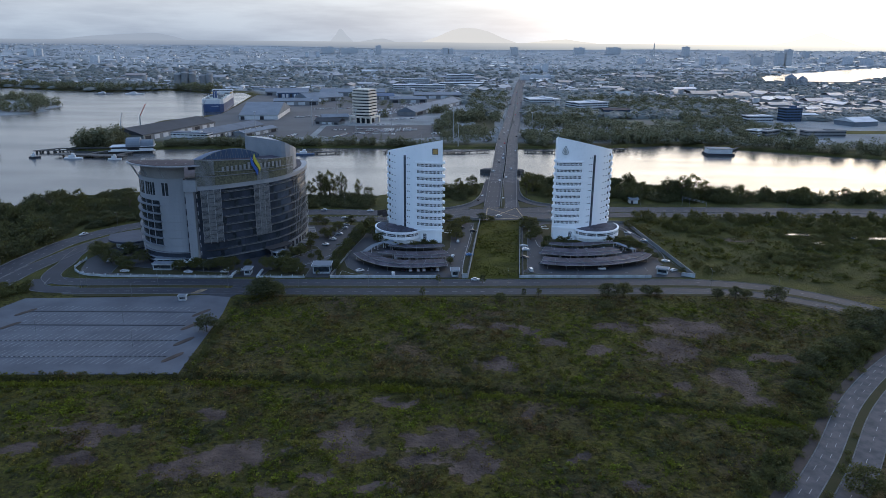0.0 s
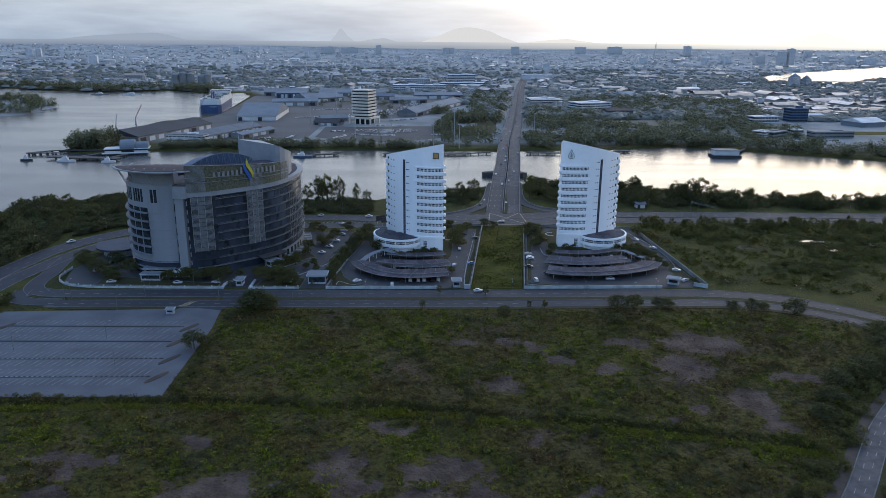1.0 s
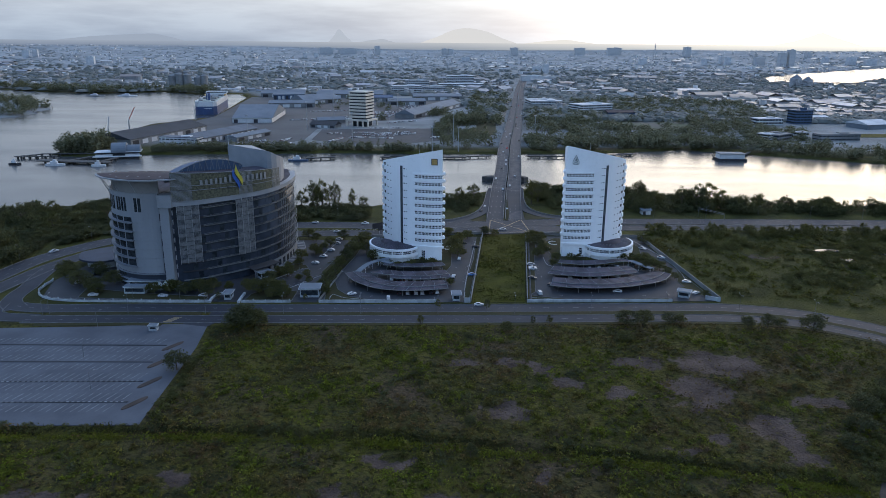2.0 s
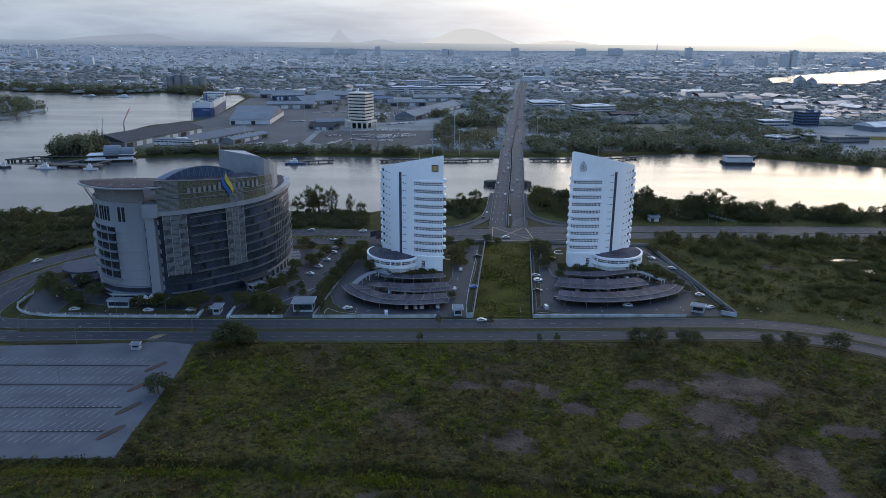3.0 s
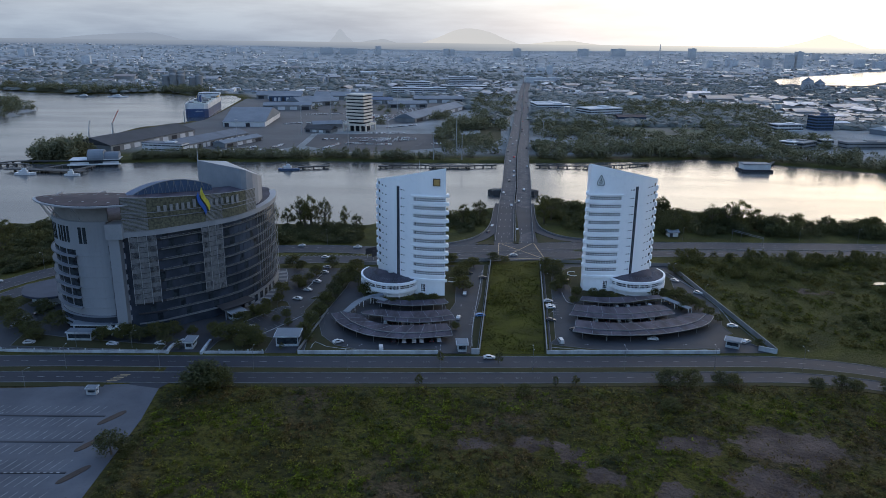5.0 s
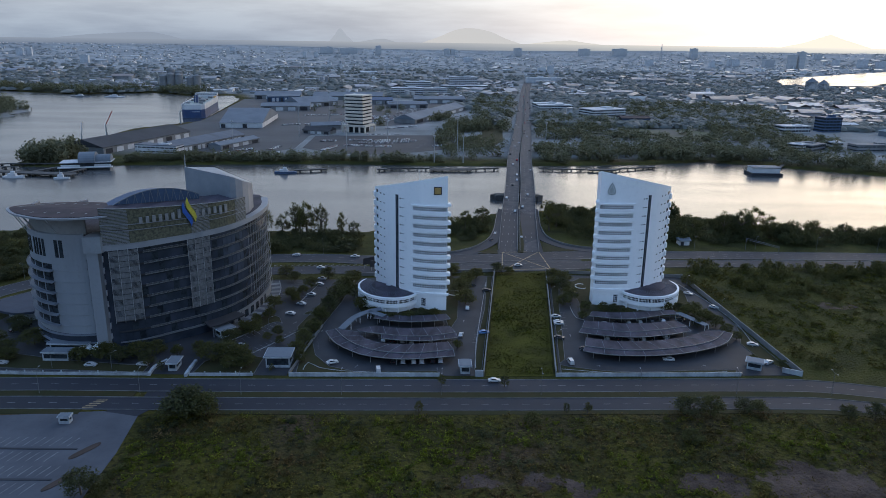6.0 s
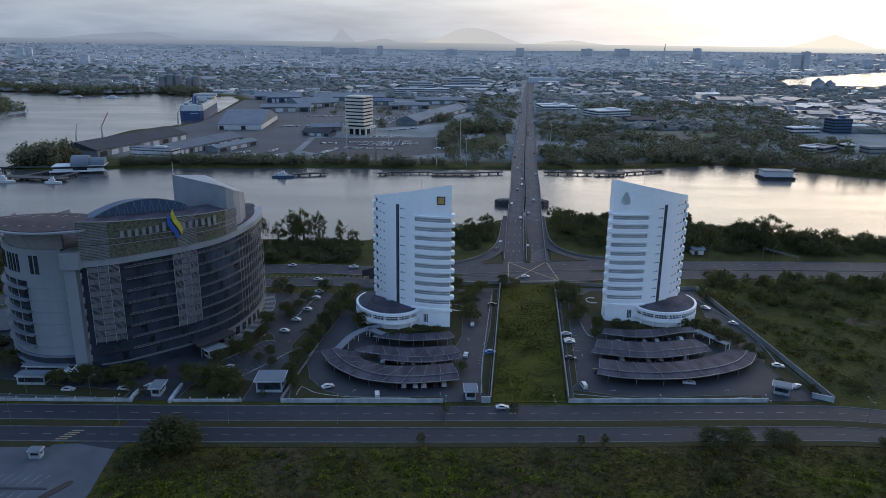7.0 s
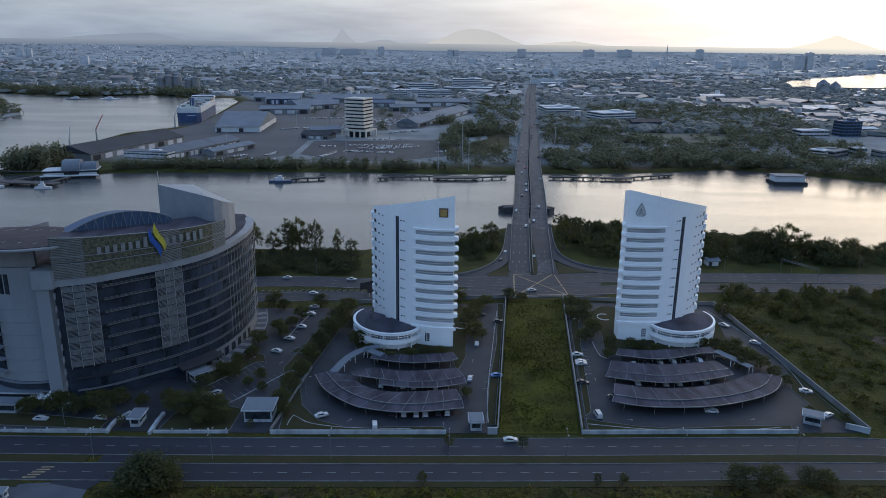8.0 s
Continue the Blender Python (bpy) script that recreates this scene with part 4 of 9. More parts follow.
    for A, B in zip(rings, rings[1:]):
        for i in range(len(angs) - 1):
            rb.faces.new((A[i], A[i + 1], B[i + 1], B[i]))
    part("podium_roof", rb, M_roof, e, "streaked dark metal roof")
    for k in range(40):
        a = radians(-188 + 196 * k / 39)
        sb = bmesh.new()
        beam(sb, E(0.93, a, 7.64), E(0.55, a, 8.04), 0.07, 0.07)
        part("roof_seam", sb, M_greyroof, e)
    # open ring balcony behind the inner corner
    ob_ = bmesh.new()
    A = [G(-1.5 + math.cos(radians(a)) * 3.0, 12 + math.sin(radians(a)) * 3.0, 0) for a in range(60, 301, 15)]
    B = [G(-1.5 + math.cos(radians(a)) * 2.86, 12 + math.sin(radians(a)) * 2.86, 0) for a in range(60, 301, 15)]
    band(ob_, A, B, 3.2, 3.5)
    part("ring_canopy", ob_, M_white, e)
    return W


tower((-7.76, 337.83), 185.1, -1, "office_tower", "white curved office tower with a slanting roof and gold plaque", "gold", (-7.9, 338.6, 171.5), 61.4)
tower((59.59, 347.71), -12.35, 1, "office_tower", "white curved office tower with a slanting roof and green emblem", "green", (58.7, 349.6, 0.5), 62.5)

# ---------- the curved glass office building ----------
FAC = spline([(-133.6, 292.9), (-123.8, 296.9), (-113.9, 304.2), (-106.0, 310.6), (-99.1, 318.4), (-94.8, 327.6), (-92.5, 338.2), (-92.0, 348.0), (-93.3, 357.0), (-96.6, 366.0)], 1.0)
ROT = spline([(-139.4, 293.6), (-144, 292.6), (-151, 292.8), (-159, 295.4), (-166.5, 301), (-171, 309), (-172.5, 318), (-171.5, 330), (-168, 342)], 1.0)


def length_at(line):
    acc = [0.0]
    for a, b in zip(line, line[1:]):
        acc.append(acc[-1] + math.hypot(b[0] - a[0], b[1] - a[1]))
    return acc


FACC, RACC = length_at(FAC), length_at(ROT)


def stretch_of(line, acc, s0, s1, n=None):
    n = n or max(2, int(abs(s1 - s0) / 1.2))
    out = []
    for k in range(n + 1):
        s = s0 + (s1 - s0) * k / n
        i = max(0, min(len(acc) - 2, int(np.searchsorted(acc, s)) - 1))
        f = (s - acc[i]) / (acc[i + 1] - acc[i])
        out.append((line[i][0] + (line[i + 1][0] - line[i][0]) * f, line[i][1] + (line[i + 1][1] - line[i][1]) * f))
    return out


def fslab(bm, s0, s1, o0, o1, z0, z1, n=None):
    """A slab along the glass front: o metres before it (to the right of the line)."""
    L = stretch_of(FAC, FACC, s0, s1, n)
    band(bm, offset(L, -o0), offset(L, -o1), z0, z1)


def rslab(bm, s0, s1, o0, o1, z0, z1, n=None):
    L = stretch_of(ROT, RACC, s0, s1, n)
    band(bm, offset(L, o0), offset(L, o1), z0, z1)


FL, RL = FACC[-1], RACC[-1]
office = thing("office_building", "large office block with a curved dark glass front and screened sign", "office building")
PITCH = 4.4
# core
bm = bmesh.new()
core = stretch_of(FAC, FACC, 0, FL, 30) + [(-100, 372), (-130, 374), (-160, 362)] + stretch_of(ROT, RACC, RL, 0, 24)
cx = [(p[0] + (-128 - p[0]) * 0.015, p[1] + (335 - p[1]) * 0.015) for p in core]
prism(bm, cx, 0, 42.0)
part("body", bm, M_blueglass, office, "dark blue glazed body")
# glass front: storey by storey
for k in range(9):
    z = 43.4 - PITCH * (k + 1)
    n = 40
    L = stretch_of(FAC, FACC, 2.6, FL, n)
    O = offset(L, -0.12)
    for i in range(n):
        a, b_ = O[i], O[i + 1]
        ax, ay = a[0] + (b_[0] - a[0]) * 0.04, a[1] + (b_[1] - a[1]) * 0.04
        bx, by = a[0] + (b_[0] - a[0]) * 0.96, a[1] + (b_[1] - a[1]) * 0.96
        c = ((ax + bx) / 2, (ay + by) / 2, z + 0.75)
        bm = bmesh.new()
        box(bm, c, (math.hypot(bx - ax, by - ay), 0.08, PITCH - 1.1), math.degrees(math.atan2(by - ay, bx - ax)))
        part("pane", bm, M_blueglass if (k * 7 + i * 3) % 5 else M_glass, office)
    bm = bmesh.new()
    fslab(bm, 2.6, FL, 0.0, 0.22, z + 0.1, z + 0.7)
    part("spandrel", bm, M_grey_panel if k > 7 else M_asphalt_dark, office)
    bm = bmesh.new()
    fslab(bm, 13.2, FL + 0.9 if k < 8 else FL, 0.24, 0.5, z + 0.58, z + 0.66)
    part("sunshade", bm, M_pole, office, "thin grey sunshade ledge")
    bm = bmesh.new()
    fslab(bm, 13.2, FL, 1.22, 1.34, z + 0.55, z + 0.72)
    part("sunshade_rail", bm, M_louvre, office, "thin pale edge rail")
    bm = bmesh.new()
    fslab(bm, 13.2, FL, 1.22, 1.30, z + 1.3, z + 1.38)
    part("sunshade_rail", bm, M_louvre, office)
# lower right plinth with openings
bm = bmesh.new()
fslab(bm, 46, FL, 0.1, 0.6, 0, 4.4)
part("plinth", bm, M_concrete, office)
for k in range(6):
    bm = bmesh.new()
    fslab(bm, 48 + k * 4.2, 50.4 + k * 4.2, 0.55, 0.66, 0.2, 3.4, 1)
    part("plinth_opening", bm, M_glass, office)
# louvre screens in front of the glass
for s0, s1, z0 in ((2.2, 11.6, 13.4), (29.0, 37.4, 13.4)):
    nr = 13
    hr = (41.4 - z0) / nr
    for r_ in range(nr):
        for c in range(3):
            a = s0 + (s1 - s0) * c / 3
            b_ = s0 + (s1 - s0) * (c + 1) / 3
            z = z0 + r_ * hr
            mesh_panel = c == 1 or (c == 0) == (r_ % 2 == 0)
            bm = bmesh.new()
            if mesh_panel:
                fslab(bm, a + 0.04, b_ - 0.04, 1.28, 1.36, z + 0.1, z + hr - 0.1, 2)
            else:
                for j in range(5):
                    fslab(bm, a + 0.04, b_ - 0.04, 1.22, 1.42, z + 0.12 + j * hr / 5, z + 0.26 + j * hr / 5, 2)
            part("screen_panel" if mesh_panel else "louvre_panel", bm, M_screen if mesh_panel else M_louvre, office, "grey perforated mesh panel" if mesh_panel else "stack of grey metal louvres")
    bm = bmesh.new()
    for s in (s0, s0 + (s1 - s0) / 3, s1 - (s1 - s0) / 3, s1):
        L = offset(stretch_of(FAC, FACC, s, s + 0.15, 2), -1.45)
        tube(bm, (*L[0], z0 - 0.5), (*L[0], 42), 0.08, n=6)
    part("louvre_mast", bm, M_steel, office)
# fins at the far end of the front
for k in range(9):
    bm = bmesh.new()
    s = 58 + k * 2.2
    if s > FL - 0.3:
        break
    L = offset(stretch_of(FAC, FACC, s, s + 0.12, 2), -0.6)
    tube(bm, (*L[0], 6.5), (*L[0], 41.6), 0.08, n=6)
    part("facade_mast", bm, M_steel, office)
# white roof ledge
bm = bmesh.new()
fslab(bm, 0.0, FL, -1.5, 1.5, 41.6, 43.5)
part("roof_ledge", bm, M_office, office, "broad pale roof ledge")
bm = bmesh.new()
prism(bm, cx, 41.9, 43.3)
part("roof", bm, M_roof, office)
# column and slot beside it
bm = bmesh.new()
prism(bm, [(-138.6, 291.2), (-134.6, 291.6), (-134.2, 295.6), (-138.4, 296.0)], 0, 43.4)
part("column", bm, M_rotunda, office, "tall pale column")
bm = bmesh.new()
prism(bm, [(-139.0, 290.4), (-132.6, 290.8), (-132.4, 296.0), (-138.6, 297)], 41.2, 47.2)
part("corner_block", bm, M_office, office, "plain pale corner block")
for k in range(9):
    bm = bmesh.new()
    fslab(bm, -0.0, 0.4, 1.2, 2.2, 2.6 + k * PITCH, 4.6 + k * PITCH, 1)
    part("side_balcony", bm, M_office, office)
# rounded end
bm = bmesh.new()
rslab(bm, 0.8, RL, -0.6, 0.0, 8.0, 47.4, 44)
part("wall", bm, M_rotunda, office, "smooth pale grey curved wall")
bm = bmesh.new()
rslab(bm, 0.0, RL, -0.6, 0.1, 0.0, 8.0, 44)
part("base_glazing", bm, M_blueglass, office)
for z, o in ((2.2, 1.0), (4.2, 1.0), (7.6, 1.0)):
    bm = bmesh.new()
    rslab(bm, 0, RL, 0.05, o, z, z + 0.3, 44)
    part("ring_ledge", bm, M_grey_panel, office)
for k in range(6):
    z = 11.4 + k * PITCH
    bm = bmesh.new()
    rslab(bm, 13.5, RL, 0.05, 1.6, z - 0.2, z + 0.15, 30)
    rslab(bm, 13.5, RL, 1.5, 1.6, z + 0.15, z + 0.5, 30)
    part("balcony_ring", bm, M_grey_panel, office, "curved open balcony ledge")
    bm = bmesh.new()
    rslab(bm, 2.0, 13.5, 0.0, 0.14, z - 0.1, z + 0.06, 12)
    part("string_course", bm, M_office, office)
    for a, b_ in ((14.2, 18.7), (19.5, 24.0), (24.8, 30.0), (30.8, 37), (37.8, 45)):
        bm = bmesh.new()
        rslab(bm, a, b_, 0.0, 0.08, z + 0.3, z + 3.9 if k < 5 else z + 2.4, 4)
        part("window", bm, M_glass, office)
for a, b_ in ((8.6, 10.0), (10.5, 11.9), (16.5, 17.7), (18.3, 19.5), (20.1, 21.3), (21.9, 23.1), (25, 26.2), (26.8, 28), (29, 30.2), (31, 32.2)):
    bm = bmesh.new()
    rslab(bm, a, b_, 0.0, 0.1, 38.6, 45.2, 2)
    part("window", bm, M_glass, office, "tall dark slot window")
for k in range(5):
    bm = bmesh.new()
    rslab(bm, 0.1, 0.8, 0.0, 1.0, 38 - k * PITCH * 1.4, 40.4 - k * PITCH * 1.4, 1)
    part("side_balcony", bm, M_office, office)
bm = bmesh.new()
rslab(bm, 0.2, RL * 0.62, -2.2, -1.2, 47.0, 53.4, 30)
part("clerestory", bm, M_concrete, office)
# winged roof over the rounded end
edge = [(-131.0, 291.0), (-140, 287.0), (-150, 286.4), (-160, 289.6), (-167, 294.0), (-173.0, 301.0), (-173, 309), (-166, 318), (-150, 321), (-136, 314), (-128, 302)]
rim = spline(edge + edge[:1], 3)[:-1]
mid = (-150, 305)


def wing_z(x, y):
    return 54.6 - 0.16 * max(0.0, y - 300) - 0.0008 * (x + 152) ** 2


def plate(bm, size, lift, thick):
    """A thin curved plate over the wing's outline."""
    rings = []
    for f in (size, size * 0.7, size * 0.4, size * 0.12):
        pts_w = [(mid[0] + (p[0] - mid[0]) * f, mid[1] + (p[1] - mid[1]) * f) for p in rim]
        rings.append([bm.verts.new((x, y, wing_z(x, y) + lift)) for x, y in pts_w])
    low = [bm.verts.new((v.co.x, v.co.y, v.co.z - thick)) for v in rings[0]]
    n_w = len(rim)
    for A, B in zip([low] + rings, rings):
        for i in range(n_w):
            bm.faces.new((A[i], A[(i + 1) % n_w], B[(i + 1) % n_w], B[i]))
    bm.faces.new(rings[-1])
    c_w = bm.verts.new((mid[0], mid[1], wing_z(*mid) + lift - thick))
    for i in range(n_w):
        bm.faces.new((low[(i + 1) % n_w], low[i], c_w))
    return bm


part("wing_roof_edge", plate(bmesh.new(), 1.0, 0.5, 0.55), M_office, office, "thin pale roof rim")
part("wing_roof", plate(bmesh.new(), 0.95, 0.72, 0.2), M_redroof, office, "maroon metal roof skin")
for k in range(8):
    bm = bmesh.new()
    xa, xb = -168 + k * 5.0, -163 + k * 4.6
    ya = 292.5 + max(0, -158 - xa) * 0.75
    beam(bm, (xa, ya, wing_z(xa, ya) + 0.8), (xb, 313, wing_z(xb, 313) + 0.8), 0.35, 0.14)
    part("roof_rib", bm, M_louvre, office, "pale raised roof rib")
for a, b_ in (((-169, 306, 44), (-171.5, 301.5, 53.5)), ((-167, 302, 45), (-168, 297, 53.6)), ((-171, 311, 43), (-172.5, 304, 53.4)), ((-160, 296, 48), (-160, 291.5, 54)), ((-150, 293, 48), (-150, 288.4, 54))):
    bm = bmesh.new()
    tube(bm, a, b_, 0.16, n=6)
    part("roof_strut", bm, M_steel, office)
# sign screen on the front
SG0, SG1 = 0.4, 56.5


def sign_top(s):
    return 57.4 - (s - SG0) / (SG1 - SG0) * 4.4


for tier, (f0, f1) in enumerate(((0.0, 0.36), (0.40, 1.0))):
    n = 24
    L = stretch_of(FAC, FACC, SG0, SG1, n)
    zz0 = [43.6 + (sign_top(SG0 + (SG1 - SG0) * k / n) - 43.6) * f0 for k in range(n + 1)]
    zz1 = [43.6 + (sign_top(SG0 + (SG1 - SG0) * k / n) - 43.6) * f1 for k in range(n + 1)]
    bm = bmesh.new()
    band(bm, offset(L, -0.9), offset(L, -1.15), zz0, zz1)
    part("sign_screen", bm, M_signmesh, office, "olive metal mesh screen")
for f in (0.0, 0.38, 0.55, 1.0):
    bm = bmesh.new()
    n = 24
    L = [(*p, 43.7 + (sign_top(SG0 + (SG1 - SG0) * k / n) - 43.7) * f) for k, p in enumerate(offset(stretch_of(FAC, FACC, SG0, SG1, n), -1.5))]
    band(bm, offset(L, 0.11), offset(L, -0.11), [p[2] - 0.11 for p in L], [p[2] + 0.11 for p in L])
    part("sign_rail", bm, M_office, office, "pale curved rail across the screen")
for a, b_ in ((0.6, 9.5), (31, 38), (50.0, 56.3)):
    for tier in (0, 1):
        bm = bmesh.new()
        m_ = (a + b_) / 2
        zt = sign_top(m_)
        z0, z1 = (43.9, 43.6 + (zt - 43.6) * 0.36) if tier == 0 else (43.6 + (zt - 43.6) * 0.42, zt - 0.3)
        z = z0
        while z < z1:
            fslab(bm, a, b_, 1.16, 1.34, z, z + 0.26, 5)
            z += 0.52
        part("louvre_panel", bm, M_louvre, office, "stack of grey metal louvres")


def sign_bar(s0, s1, z0, z1, mat, nm, lab):
    bm = bmesh.new()
    fslab(bm, s0, s1, 1.45, 1.9, z0, z1, 2)
    part(nm, bm, mat, office, lab)


for s0, s1, n_, z0 in ((13.0, 28.6, 7, 50.6), (32.8, 46.6, 6, 50.2)):
    step = (s1 - s0) / n_
    for k in range(n_):
        tall = 3.6 if (n_ == 7 and k == 6) else 2.7
        drop = 1.0 if (n_ == 6 and k >= 4) else 0.0
        sign_bar(s0 + k * step, s0 + k * step + step * 0.5, z0 - drop, z0 + tall - 0.3, M_signletter, "sign_bar", "pale raised sign bar")
for dz, ds, mat, lab in ((0, -0.6, M_logo_blue, "blue flame-shaped sign"), (1.6, 0.9, M_logo_yellow, "yellow flame-shaped sign")):
    bm = bmesh.new()
    pts = [(31.6, 46.6), (32.2, 48.6), (31.6, 50.8), (30.4, 52.6), (29.6, 54.8), (29.2, 56.6), (28.6, 54.6), (28.8, 52.4), (30.0, 50.4), (31.0, 48.6)]
    ring = []
    for s_, z_ in pts:
        p = offset(stretch_of(FAC, FACC, s_ + ds, s_ + ds + 0.2, 2), -1.95)[0]
        q_ = offset(stretch_of(FAC, FACC, s_ + ds, s_ + ds + 0.2, 2), -1.5)[0]
        ring.append((bm.verts.new((*p, z_ + dz)), bm.verts.new((*q_, z_ + dz))))
    bm.faces.new([r[0] for r in ring])
    bm.faces.new([r[1] for r in ring][::-1])
    for i in range(len(ring)):
        j = (i + 1) % len(ring)
        bm.faces.new((ring[i][0], ring[j][0], ring[j][1], ring[i][1]))
    part("sign_flame", bm, mat, office, lab)
# arched roof truss behind the sign
A0, A1 = Vector((-136.5, 304, 0)), Vector((-111.0, 327, 0))
nrm = Vector((-(A1 - A0).y, (A1 - A0).x, 0)).normalized()
bm = bmesh.new()
rows = []
for k in range(25):
    f = k / 24
    p = A0.lerp(A1, f)
    h = 53.6 + 5.0 * math.sin(math.pi * f) ** 0.8 + 0.6 * f
    rows.append([bm.verts.new((p.x, p.y, 50.5)), bm.verts.new((p.x, p.y, h)), bm.verts.new((p.x + nrm.x * 16, p.y + nrm.y * 16, h - 3.0)), bm.verts.new((p.x + nrm.x * 16, p.y + nrm.y * 16, 47))])
for a, b_ in zip(rows, rows[1:]):
    for i in range(3):
        bm.faces.new((a[i], a[i + 1], b_[i + 1], b_[i]))
bm.faces.new(rows[0])
bm.faces.new(rows[-1][::-1])
part("arched_roof", bm, M_blueroof, office, "dull blue arched roof")
bm = bmesh.new()
arch_z = lambda f: 53.6 + 5.0 * math.sin(math.pi * f) ** 0.8 + 0.6 * f
for k in range(24):
    p, p2 = A0.lerp(A1, k / 24) - nrm * 0.3, A0.lerp(A1, (k + 1) / 24) - nrm * 0.3
    beam(bm, (p.x, p.y, arch_z(k / 24) + 0.1), (p2.x, p2.y, arch_z((k + 1) / 24) + 0.1), 0.3)
part("arch_rib", bm, M_greyroof, office)
for k in range(0, 24, 2):
    p, p2, p3 = (A0.lerp(A1, f / 24) - nrm * 0.3 for f in (k, k + 1, k + 2))
    for q_, f in ((p, k), (p3, k + 2)):
        bm = bmesh.new()
        beam(bm, (p2.x, p2.y, arch_z((k + 1) / 24)), (q_.x, q_.y, 51.0), 0.16)
        part("truss_brace", bm, M_greyroof, office)
# pale roof deck between arch and sign
bm = bmesh.new()
n = 20
L1 = offset(stretch_of(FAC, FACC, 0.5, 56, n), -0.6)
L2 = [tuple(A0.lerp(Vector((-98, 347, 0)), k / n))[:2] for k in range(n + 1)]
band(bm, L2, L1, 47.6, [sign_top(0.5 + 55.5 * k / n) - 2.2 for k in range(n + 1)])
part("roof_deck", bm, M_roof, office)
# tall fin at the back
bm = bmesh.new()
pts = [(-126.0, 348.5), (-100.0, 333.0), (-97.8, 333.6), (-96.0, 336.6), (-95.2, 341.0), (-96.0, 349), (-116, 358)]
lo = [bm.verts.new((*p, 43)) for p in pts]
hi = [bm.verts.new((*p, z)) for p, z in zip(pts, (61.0, 60.6, 59.8, 58.0, 56.4, 54.2, 59))]
for i in range(len(pts)):
    j = (i + 1) % len(pts)
    bm.faces.new((lo[i], lo[j], hi[j], hi[i]))
bm.faces.new(hi)
part("roof_fin", bm, M_office, office, "tall pale grey fin wall")
bm = bmesh.new()
tube(bm, (-126, 349.5, 44), (-126, 349.5, 66), 0.5, 0.12, 8)
for k in range(6):
    box(bm, (-126, 349.5, 58 + k * 1.3), (1.2 - k * 0.12, 0.2, 0.2), k * 40)
part("mast", bm, M_steel, office)
# entrance canopy
bm = bmesh.new()
L = stretch_of(FAC, FACC, 33, 47, 8)
band(bm, offset(L, -0.3), offset(L, -6.5), 4.9, 5.4)
part("entrance_canopy", bm, M_asphalt_dark, office, "flat dark entrance canopy")
for s in (34.5, 45.5):
    bm = bmesh.new()
    p = offset(stretch_of(FAC, FACC, s, s + 0.2, 2), -5.6)[0]
    tube(bm, (*p, 0), (*p, 5), 0.3, n=10)
    part("canopy_column", bm, M_grey_panel, office)


# ---------- plots, walls, car shelters and gatehouses ----------


def plot(name, pts, mat, label, z=0.03, cat="paving"):
    bm = bmesh.new()
    prism(bm, pts, -0.3, z)
    return solo(name, bm, mat, label, cat, "structure")


plot("pavement", [(-192, 279), (-145, 278), (-64, 280), (-64, 300), (-58, 345), (-56, 372), (-100, 369), (-150, 358), (-178, 346), (-196, 325), (-200, 300)], M_asphalt_dark, "dark asphalt forecourt of the office block")
plot("pavement", [(-62.5, 280.4), (5.8, 283), (15.8, 381), (-52, 374), (-57, 345), (-63.5, 315)], M_asphalt_dark, "dark asphalt drive round the white tower", 0.034)
plot("pavement", [(34.4, 284.4), (122, 288.6), (112.2, 384), (44.2, 384)], M_asphalt_dark, "dark asphalt drive round the white tower", 0.034)
plot("ground_cover", [(7.6, 282.8), (32.2, 284), (42.8, 386), (17.8, 385)], M_lawn, "overgrown rectangular grass plot between two walls", 0.12, "grass")
